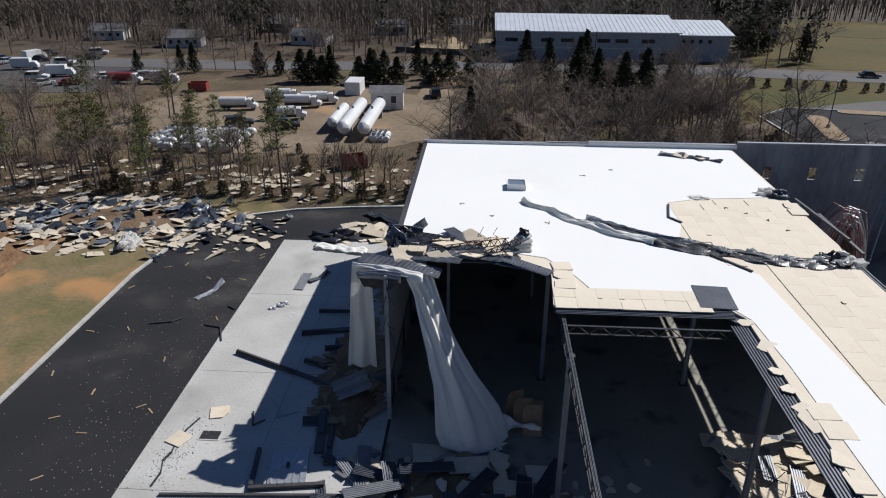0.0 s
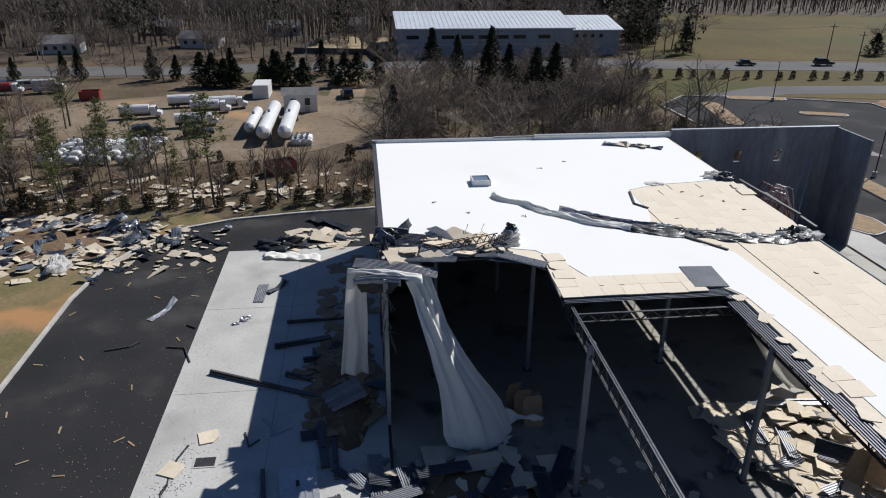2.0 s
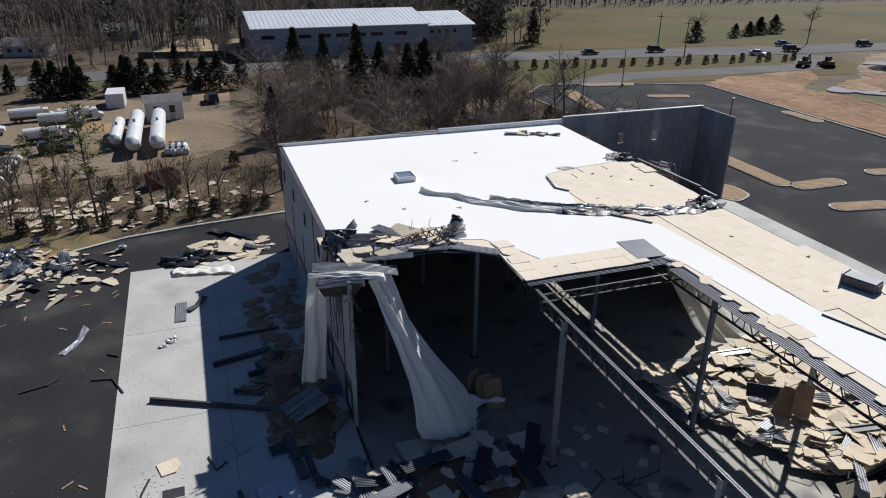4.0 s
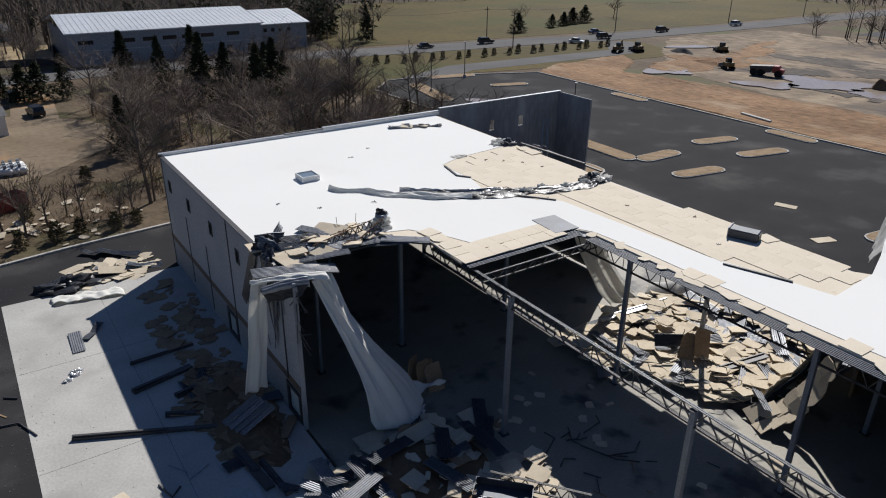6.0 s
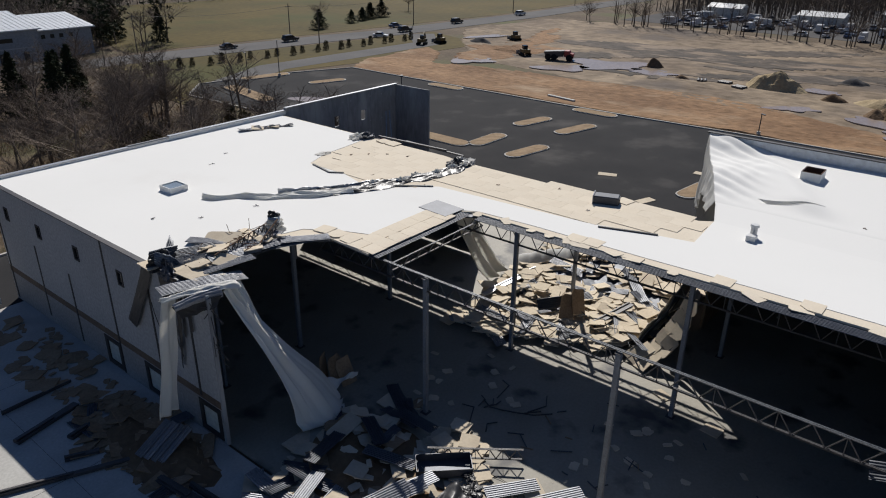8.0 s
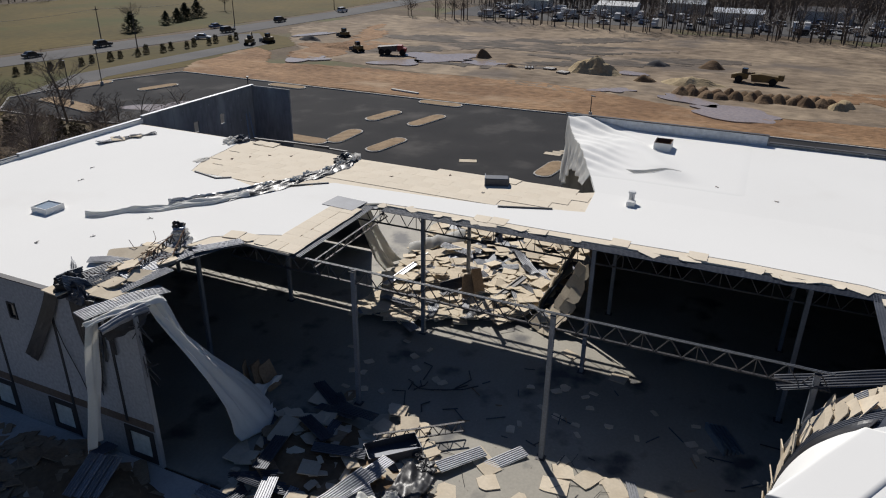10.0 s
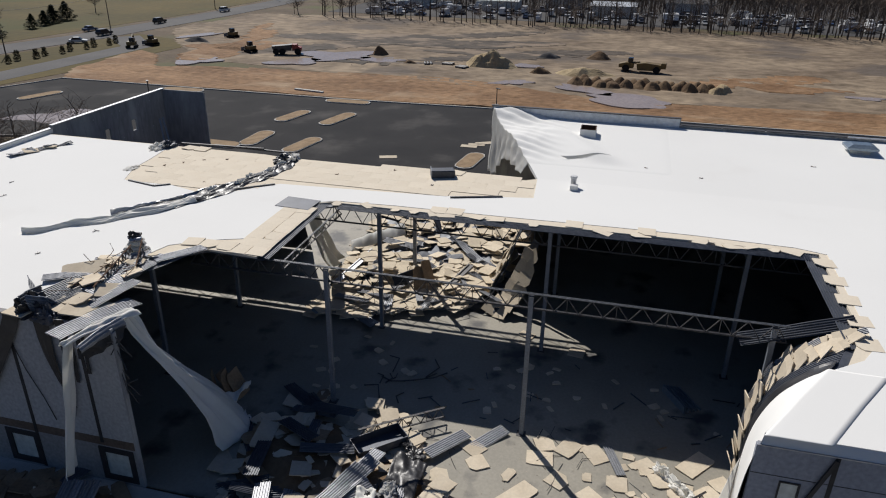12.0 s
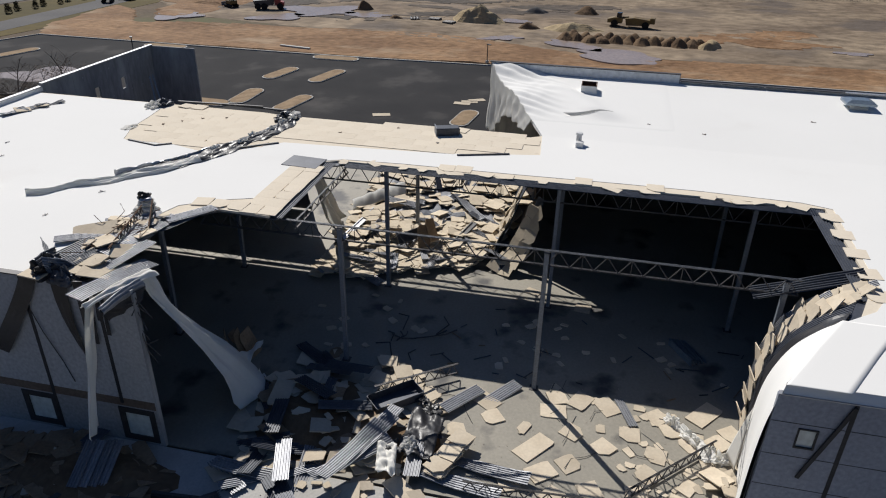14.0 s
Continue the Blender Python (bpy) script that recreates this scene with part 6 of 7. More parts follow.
# wood behind the warehouse
for i in range(135):
    x, y = R.uniform(-5, 46), R.uniform(78, 152)
    if x < -2 and y > 100:
        x += 4
    plant(R.choice(["bare0", "bare1", "bare2", "bare3", "bare4"]), x, y, R.uniform(0.62, 0.95))
for i in range(45):
    plant("shrub%d" % (i % 2), R.uniform(2, 50), R.uniform(72, 110), R.uniform(0.9, 2.0))
for x, y, s in ((20, 128, 1.0), (24, 122, 1.1), (17, 133, 1.05), (28, 126, 1.1), (9, 158, 1.15), (21, 150, 1.0), (31, 138, 0.9), (-3, 150, 0.75), (-2, 106, 0.7), (36, 141, 0.7), (13, 144, 0.9)):
    plant(R.choice(["cedar0", "cedar1"]), x, y, s)
plant("bare3", 48.6, 109.6, 1.02)
plant("bare4", 45.0, 106.0, 0.75)
# evergreen screen by the yard
for x in (-39.5, -37, -34.5, -32.4, -26.4, -23.6, -21, -18.4, -9.6, -7.2):
    t = plant("cedar%d" % (int(-x) % 2), x + R.uniform(-0.4, 0.4), 151 + R.uniform(-1, 1), 0.7)
    t.scale = (1.0, 1.0, 0.62)
# trees along the far side of the road and round the houses
for i in range(60):
    x = R.uniform(-140, 0)
    plant(R.choice(["bare0", "bare1", "bare2", "bare3"]), x, R.uniform(180, 208), R.uniform(0.6, 1.0))
for i in range(26):
    plant(R.choice(["bare1", "bare2", "cedar0"]), R.uniform(-100, -6), R.uniform(156, 163), R.uniform(0.5, 0.8))
def brush(name, x0, x1, y0, y1, n, h, material, label, seed):
    """Tangled dry stems and low scrub, past counting."""
    r = random.Random(seed)
    vs, fs = [], []
    for _ in range(n):
        cx, cy = r.uniform(x0, x1), r.uniform(y0, y1)
        if n3(cx * 0.12, cy * 0.12, seed) < -0.12:
            continue
        hh = h * r.uniform(0.4, 1.2)
        for _k in range(7):
            a = r.uniform(0, 6.28)
            p = Vector((cx + r.gauss(0, 0.35), cy + r.gauss(0, 0.35), -0.15))
            q = p + Vector((0.5 * hh * math.cos(a), 0.5 * hh * math.sin(a), hh * r.uniform(0.5, 1)))
            w = Vector((-math.sin(a), math.cos(a), 0)) * r.uniform(0.015, 0.035)
            m = p.lerp(q, 0.6) + w * 2
            i = len(vs)
            vs.extend((p - w, p + w, q, m))
            fs.extend(((i, i + 1, i + 2), (i, i + 3, i + 2)))
    return tagged(new(name, raw_mesh(name, vs, fs, material)), label, "brush", kind="stuff")


M_BRUSH = mat("russet_brush", (0.27, 0.18, 0.11), (0.38, 0.28, 0.18), 0.3, 0.95, fine=3, bump=0)
M_BRUSHG = mat("olive_brush", (0.12, 0.115, 0.045), (0.2, 0.165, 0.08), 0.3, 0.95, fine=3, bump=0)
brush("dry_brush", -110, -6, 78, 97, 2600, 0.7, M_BRUSH, "tangled russet brush under thin trees", 41)
brush("dry_brush", -98, -56, 99, 138, 1500, 0.9, M_BRUSH, "tangled russet brush beyond the yard", 42)
brush("dry_brush", -2, 50, 70, 150, 4200, 1.2, M_BRUSH, "tangled brown brush in the bare wood", 43)
brush("green_brush", -100, -6, 79, 96, 500, 0.9, M_BRUSHG, "olive-green low scrub under thin trees", 44)
brush("green_brush", 0, 50, 72, 120, 800, 1.3, M_BRUSHG, "olive-green low scrub in the bare wood", 45)
# saplings in the verge by the car park
for i in range(22):
    plant("shrub%d" % (i % 2), 56 + 3.7 * i, 152.5 - 0.42 * i + (1.4 if i % 2 else 0), R.uniform(0.9, 1.25))
for x, y, s in ((131, 181, 0.55), (156, 187, 0.5), (162, 189, 0.62), (169, 190, 0.55), (149, 185, 0.4)):
    t = plant("cedar%d" % (int(x) % 2), x, y, s)
    t.scale = (s * 1.9, s * 1.9, s * 0.95)
plant("bare1", 133, 183, 0.8)
plant("bare2", 190, 196, 0.8)
for i in range(40):
    plant(R.choice(["bare0", "bare2", "bare3"]), 208 + R.uniform(-1, 4), -110 + 6.2 * i + R.uniform(-2, 2), R.uniform(0.55, 0.95))
for i in range(26):
    plant(R.choice(["bare1", "bare2", "bare4", "cedar1"]), R.uniform(60, 84), R.uniform(182, 230), R.uniform(0.8, 1.1))


# far woods, too many to count
def far_woods(name, rects, spacing, label, seed):
    r = random.Random(seed)
    vs, fs = [], []
    for x0, x1, y0, y1 in rects:
        for gx in np.arange(x0, x1, spacing):
            for gy in np.arange(y0, y1, spacing):
                x, y = gx + r.uniform(-0.5, 0.5) * spacing, gy + r.uniform(-0.5, 0.5) * spacing
                h = r.uniform(8, 15)
                for k in range(34):
                    if k == 0:
                        p, q, w = Vector((x, y, -0.2)), Vector((x + r.uniform(-0.5, 0.5), y + r.uniform(-0.5, 0.5), h)), 0.2
                    else:
                        z = h * r.uniform(0.3, 0.95)
                        a, l = r.uniform(0, 6.28), r.uniform(0.12, 0.36) * h
                        p = Vector((x, y, z)) + Vector((math.cos(a), math.sin(a), 0.5)) * l * r.uniform(0, 0.5)
                        q = p + Vector((math.cos(a), math.sin(a), r.uniform(0.3, 1.4))) * l * 0.7
                        w = r.uniform(0.05, 0.11)
                    d = Vector((-(q - p).y, (q - p).x, 0.01)).normalized() * w if k else Vector((w, 0, 0))
                    e = Vector((r.uniform(-1, 1), r.uniform(-1, 1), 0)).normalized() * w
                    i = len(vs)
                    vs.extend((p + e, p - e, q))
                    fs.append((i, i + 1, i + 2))
                    if k == 0:
                        i = len(vs)
                        d = Vector((-e.y, e.x, 0))
                        vs.extend((p + d, p - d, q))
                        fs.append((i, i + 1, i + 2))
    ob = new(name, raw_mesh(name, vs, fs, M_FARWOOD))
    return tagged(ob, label, "woods", kind="stuff")


far_woods("far_woods", [(-260, 66, 208, 330), (-260, -140, 120, 208), (66, 130, 292, 360)], 3.9, "distant leafless brown woods", 5)
far_woods("field_edge_woods", [(130, 420, 284, 380), (330, 430, 60, 284)], 5.0, "leafless wood edge beyond the field", 6)
far_woods("yard_woods", [(262, 420, -200, 130), (300, 420, -200, 130), (212, 226, -150, 40), (206, 213, -160, 118), (258, 275, -150, 120)], 4.4, "leafless trees among the storage yard", 8)
rr = random.Random(77)
vs, fs = tufts(5200, lambda r: ((lambda b: Vector((b[0] + r.gauss(0, 1.7), b[1] + r.gauss(0, 1.7), r.uniform(2, 12))))(EV[int(r.random() * len(EV))]), r.uniform(0.8, 1.3)), 1.2, 9, 0.3) if (EV := [(rr.uniform(-240, 62), rr.uniform(212, 320)) for _ in range(46)] + [(rr.uniform(66, 90), rr.uniform(190, 260)) for _ in range(16)]) else ([], [])
tagged(new("far_evergreens", raw_mesh("far_evergreens", vs, fs, M_CEDAR)), "distant dark evergreens scattered through the woods", "woods", kind="stuff")
for nm, pts in (("woods_ground", [(-300, 184), (-140, 183), (0, 188), (66, 215), (66, 400), (-300, 400)]), ("woods_ground", [(66, 290), (130, 282), (420, 262), (420, 400), (66, 400)]), ("woods_ground", [(258, -200), (430, -200), (430, 130), (258, 130)])):
    sheet(nm, pts, -0.07, M_WOODFL, "dark leaf litter under bare woods", "ground")


# ---- outside: buildings ----
def far_building():
    t = thing("metal_building", (0, 0, 0), label="long grey metal building with pale standing-seam roof", category="building")
    part("wall", slab_wall(B(), 184, 184.3, 3, 48, -0.2, 7.0, [], "x"), M_FARWALL, t)
    part("wall", bx(48.02, 61.5, 186.5, 186.8, -0.2, 6.2), M_FARWALL, t)
    part("wall", bx(3, 3.3, 184.3, 216, -0.2, 7.0), M_FARWALL, t)
    part("wall", bx(61.2, 61.5, 186.8, 214, -0.2, 6.2), M_FARWALL, t)
    for (x0, x1, y0, y1, z0, z1) in ((2.4, 48.6, 183.5, 217, 7.0, 9.6), (48.7, 62.3, 185.8, 215, 6.2, 8.4)):
        bm = B()
        ym = (y0 + y1) / 2
        pr = [(y0, z0), (ym, z1), (y1, z0), (y1, z0 + 0.25), (ym, z1 + 0.25), (y0, z0 + 0.25)]
        a, b = [[bm.verts.new((x, y, z)) for y, z in pr] for x in (x0, x1)]
        bm.faces.new(a), bm.faces.new(b[::-1])
        for i in range(6):
            bm.faces.new((a[i], a[(i + 1) % 6], b[(i + 1) % 6], b[i]))
        roof = part("roof", bm, M_FARROOF, t, "pale blue-white seamed roof")
        ribs = B()
        for x in np.arange(x0 + 0.4, x1, 1.2):
            bar(ribs, (x, y0, z0 + 0.28), (x, ym, z1 + 0.28), 0.06, 0.08)
        part("roof_rib", ribs, M_FARROOF, roof)
    for x in (5, 14, 19, 23.5, 28, 32.5, 39):
        w = part("window", bx(x, x + 3.2, 183.93, 184.02, 4.6, 5.5), M_GLASSD, t)
    for x in (49.5, 51.6, 53.7, 56):
        part("window", bx(x, x + 0.9, 186.43, 186.52, 4.4, 5.3), M_GLASSD, t)
    part("trim", bx(3, 48, 183.95, 183.998, 3.1, 3.3), M_COPING, t)
    part("door", bx(38.8, 40.0, 183.93, 184.02, 0, 2.3), M_GLASSD, t)
    part("door", bx(44, 45.2, 183.93, 184.02, 0, 2.3), M_GLASSD, t)


far_building()


def house(name, x, y, w, d, h, rh, rz, wall, roof, label, windows=2):
    t = thing(name, (x, y, -0.1), rz, label, "house")
    part("wall", bx(-w / 2, w / 2, -d / 2, d / 2, 0, h), wall, t)
    bm = B()
    o = 0.35
    pr = [(-d / 2 - o, h - 0.05), (0, h + rh), (d / 2 + o, h - 0.05)]
    a, b = [[bm.verts.new((xx, yy, z)) for yy, z in pr] for xx in (-w / 2 - o, w / 2 + o)]
    bm.faces.new(a), bm.faces.new(b[::-1])
    for i in range(3):
        bm.faces.new((a[i], a[(i + 1) % 3], b[(i + 1) % 3], b[i]))
    part("roof", bm, roof, t)
    for i in range(windows):
        xx = -w / 2 + (i + 0.7) * w / (windows + 0.4)
        wi = part("window", bx(xx - 0.45, xx + 0.45, -d / 2 - 0.04, -d / 2 + 0.02, h * 0.4, h * 0.78), M_GLASSD, t)
        part("sill", bx(xx - 0.55, xx + 0.55, -d / 2 - 0.1, -d / 2 - 0.04, h * 0.36, h * 0.4), M_TANK, wi)
    part("door", bx(w * 0.12, w * 0.12 + 0.9, -d / 2 - 0.03, -d / 2 + 0.02, 0, 2.05), M_COPING, t)
    return t


house("yard_office", -17.6, 128.5, 5.8, 5.0, 3.2, 0.8, 5, M_TANK, M_SHINGLE, "small white yard office with grey gable roof")
for x, y, w, rz, wl in ((-84, 200, 12, 8, M_SIDING), (-50, 208, 13, -6, M_SIDING), (-30, 232, 12, 5, M_FARWALL), (-112, 212, 12, 10, M_SIDING), (-66, 236, 11, 0, M_CARD), (-8, 240, 10, 4, M_SIDING)):
    house("far_house", x, y, w * 0.8, 7, 2.7, 1.8, rz, wl, M_SHINGLE, "pale single-storey house among bare trees", 4)
for x, y, w, d, rz, rf in ((250, 62, 14, 9, 90, M_TANK), (246, 20, 16, 8, 92, M_FARROOF), (268, -8, 18, 10, 88, M_SHINGLE), (256, 96, 12, 8, 90, M_TANK), (272, 40, 14, 9, 90, M_FARROOF)):
    house("far_shed", x, y, w, d, 4, 1.2, rz, M_SIDING, rf, "low pale shed in the storage yard", 3)
t = thing("container", (-25.8, 140.8, -0.1), 0, "small white corrugated storage container", "container")
part("body", bx(-1.5, 1.5, -3, 3, 0.05, 2.6, bevel=0.05), M_TANK, t)
for i in range(8):
    part("rib", bx(-1.4 + 0.38 * i, -1.3 + 0.38 * i, -3.03, -3.0, 0.2, 2.5), M_TANK, t)
# sandy walled plot beyond the road
t = thing("sand_plot", label="pale sandy plot with low dark fence", category="plot", kind="structure")
part("sand", prism(B(), [(-24, 194), (0, 190), (4, 222), (-14, 226)], -0.3, 0.1), M_SAND, t)
bm = B()
for a, b in (((-24, 194), (0, 190)), ((0, 190), (4, 222)), ((-24, 194), (-14, 226))):
    bar(bm, (*a, 0.7), (*b, 0.7), 0.15, 1.5)
part("fence", bm, M_DARKST, t)


# ---- tanks in the yard ----
def gas_tank(x, y, l, r, rz, z=1.2, label="long white cylindrical gas storage tank on saddles"):
    t = thing("gas_tank", (x, y, -0.1), rz, label, "tank", "gas tanks")

    def f(u, v):
        a = 2 * math.pi * u
        s = v * 2 - 1
        k = l / 2 - r
        yy = s * l / 2
        rad = r if abs(yy) < k else r * math.sqrt(max(0, 1 - ((abs(yy) - k) / r) ** 2))
        return (rad * math.cos(a), yy, z + r + rad * math.sin(a))
    part("shell", grid(f, 20, 40), M_TANK, t, smooth=True)
    for yy in (-l * 0.3, l * 0.3):
        part("saddle", bx(-r * 0.8, r * 0.8, yy - 0.2, yy + 0.2, 0, z + r * 0.45), M_CONC, t)
    part("valve", tube(B(), (0, 0, z + 2 * r - 0.05), (0, 0, z + 2 * r + 0.4), 0.2, n=8), M_STEEL, t)
    return t


gas_tank(-21.4, 114, 19, 1.05, 0, 0.9)
gas_tank(-18.2, 114, 19, 1.05, 0, 0.9)
gas_tank(-24.0, 115, 12, 0.85, 0, 0.8)
for i in range(9):
    gas_tank(-16.6 + 0.9 * (i % 3) * 0.9, 104.5 + 1.2 * (i // 3), 1.8, 0.45, 60 + 10 * i, 0.15, "small white domestic gas tank on the ground")
for i in range(30):
    gas_tank(-49 + 2.4 * (i % 6) + R.uniform(-0.4, 0.4), 97.5 + 2.2 * (i // 6) + R.uniform(-0.5, 0.5), 2.6, 0.55, R.uniform(60, 120), 0.2, "small white domestic gas tank on the ground")
bm = B()
for k in range(7):
    bar(bm, (-20.6 + k, 108.0, -0.1), (-20.6 + k, 108.0, 1.2), 0.08, 0.08)
solo("yard_fence", bm, M_STEEL, "short row of fence posts by the tanks", "fence")
for x, y, rz in ((-17.5, 91.5, 25), (-57.5, 140, 5)):
    t = thing("red_skip", (x, y, -0.1), rz, "faded red open steel skip", "skip")
    for a in ((-1.8, 1.8, -1.1, -1.04), (-1.8, 1.8, 1.04, 1.1), (-1.8, -1.74, -1.04, 1.04), (1.74, 1.8, -1.04, 1.04)):
        part("side", bx(*a, 0.1, 1.7), M_RED, t)
    part("floor", bx(-1.74, 1.74, -1.04, 1.04, 0, 0.1), M_RED, t)
    for xx in (-1.2, 0, 1.2):
        part("rib", bx(xx - 0.06, xx + 0.06, -1.18, -1.1, 0.1, 1.7), M_RED, t)


# ---- vehicles ----
def profile_body(pts, w, bevel=0.06):
    bm = B()
    a, b = [[bm.verts.new((x, y, z)) for x, z in pts] for y in (-w / 2, w / 2)]
    bm.faces.new(a), bm.faces.new(b[::-1])
    n = len(pts)
    for i in range(n):
        bm.faces.new((a[i], a[(i + 1) % n], b[(i + 1) % n], b[i]))
    if bevel:
        bmesh.ops.bevel(bm, geom=bm.edges[:], offset=bevel, segments=1, affect="EDGES")
    return bm


WHEEL = mesh_of(tube(B(), (0, -0.12, 0), (0, 0.12, 0), 0.34, n=12), "wheel", M_TYRE)
BIGW = mesh_of(tube(B(), (0, -0.3, 0), (0, 0.3, 0), 0.95, n=14), "wheel", M_TYRE)
RIM_ = mesh_of(tube(B(), (0, -0.13, 0), (0, 0.13, 0), 0.19, n=8), "rim", M_COPING)


def wheels(t, spots, me=WHEEL, r=0.34):
    for x, y in spots:
        o = part("wheel", me, None, t)
        o.location = (x, y, r)
        if me is WHEEL:
            part("rim", RIM_, None, o)


CARS = {}


def car(kind, colour, x, y, rz, label, z=0.0):
    key = (kind, colour.name)
    if key in CARS:
        return copy_thing(CARS[key], pose(x, y, z, 0, 0, rz))
    t = thing("parked_car" if kind == "car" else kind, (x, y, z), rz, label, "car" if kind in ("car", "suv") else kind.replace("_", " "), "parked vehicles")
    if kind == "car":
        part("body", profile_body([(-2.2, 0.3), (2.2, 0.3), (2.25, 0.65), (1.2, 0.85), (-2.2, 0.92)], 1.78), colour, t)
        part("cabin_glass", profile_body([(-1.75, 0.86), (1.05, 0.84), (0.35, 1.36), (-1.1, 1.4)], 1.6), M_GLASSD, t)
        part("roof_panel", bx(-1.05, 0.3, -0.7, 0.7, 1.38, 1.45, bevel=0.02), colour, t)
        wheels(t, [(s * 1.35, q * 0.8) for s in (-1, 1) for q in (-1, 1)])
    elif kind == "suv":
        part("body", profile_body([(-2.3, 0.4), (2.3, 0.4), (2.35, 0.9), (1.2, 1.08), (-2.3, 1.1)], 1.9), colour, t)
        part("cabin_glass", profile_body([(-2.2, 1.05), (1.1, 1.05), (0.5, 1.68), (-2.0, 1.72)], 1.72), M_GLASSD, t)
        part("roof_panel", bx(-1.95, 0.45, -0.8, 0.8, 1.68, 1.78, bevel=0.03), colour, t)
        wheels(t, [(s * 1.4, q * 0.85) for s in (-1, 1) for q in (-1, 1)])
    elif kind == "box_truck":
        part("cab", profile_body([(1.7, 0.5), (3.6, 0.5), (3.6, 1.3), (2.9, 2.2), (1.7, 2.25)], 2.0), M_CARW, t)
        part("windscreen", profile_body([(3.0, 1.35), (3.45, 1.35), (2.98, 2.05), (2.85, 2.05)], 1.8, 0.01), M_GLASSD, t)
        part("cargo_box", bx(-3.6, 1.6, -1.15, 1.15, 0.8, 3.2, bevel=0.04), colour, t)
        part("chassis", bx(-3.5, 3.4, -0.5, 0.5, 0.45, 0.78), M_DARKST, t)
        wheels(t, [(s, q * 0.95) for s in (-2.2, 2.6) for q in (-1, 1)], WHEEL, 0.36)
    elif kind == "tank_truck":
        part("cab", profile_body([(2.0, 0.6), (4.2, 0.6), (4.2, 1.3), (3.3, 1.5), (3.0, 2.5), (2.0, 2.5)], 2.2), M_CARW, t)
        part("windscreen", profile_body([(3.08, 1.55), (3.32, 1.55), (3.1, 2.35), (2.98, 2.35)], 2.0, 0.01), M_GLASSD, t)
        bm = B()
        tube(bm, (-4.2, 0, 1.9), (1.7, 0, 1.9), 1.0, n=16)
        part("tank", bm, colour, t, smooth=False)
        part("chassis", bx(-4.2, 4.0, -0.45, 0.45, 0.5, 0.9), M_DARKST, t)
        wheels(t, [(s, q * 0.95) for s in (-3.2, -2.2, 3.3) for q in (-1, 1)], WHEEL, 0.4)
    if "truck" in kind:
        t.scale = (0.8, 0.8, 0.8)
    CARS[key] = t
    return t


for kind, col, x, y, rz, lab in (
        ("box_truck", M_CARW, -93, 152, 12, "white box truck parked on the lot"), ("box_truck", M_CARS, -67.5, 147, 12, "silver-grey box trailer truck by the road"),
        ("tank_truck", M_RED, -75.5, 146, 8, "red and white tank truck parked by the lot"), ("tank_truck", M_TANK, -33, 127, 4, "white gas delivery truck parked in yard"),
        ("tank_truck", M_TANK, -44, 124, 6, "white gas delivery truck parked in yard"), ("tank_truck", M_TANK, -40.5, 101.5, 35, "white gas delivery truck parked in yard"), ("tank_truck", M_TANK, -38, 132, 10, "white gas delivery truck parked in yard"),
        ("suv", M_CARK, -11.5, 153, 95, "black pickup on the dirt track"), ("suv", M_CARK, -9.5, 138, 100, "dark pickup parked in yard"), ("car", M_CARS, -31, 134, 20, "silver car parked in yard"),
        ("car", M_CARW, -82, 150, 30, "white car parked on the lot"), ("car", M_CARS, -79, 146, 20, "silver car parked on the lot"), ("suv", M_CARW, -100, 166, 8, "white pickup on the lot"),
        ("box_truck", M_CARW, -106, 160, 12, "white van parked on the lot"), ("car", M_CARB, -112, 155, 80, "dark blue car parked on the lot"), ("car", M_CARK, -116, 150, 80, "black car parked on the lot"), ("car", M_CARS, -104, 143, 15, "silver car parked on the lot"),
        ("car", M_CARB, -121, 157, 80, "dark blue car parked on the lot"), ("car", M_CARK, -109, 171, 3, "black car on the road"), ("car", M_CARK, 87.5, 167.5, -8, "black car on the road"), ("suv", M_CARK, 106.8, 166, -8, "black SUV on the road"),
        ("car", M_CARW, 130, 153.5, -60, "white car turning onto road"), ("suv", M_CARK, 144, 156.5, -8, "black SUV on the road"), ("suv", M_CARK, 172, 158, -4, "black SUV on the road"), ("suv", M_CARW, 208, 156, -3, "white SUV on the road"), ("car", M_CARB, 150, 166, -8, "blue car on the road")):
    car(kind, col, x, y, rz, lab, 0.0 if kind in ("car", "suv") else -0.06)
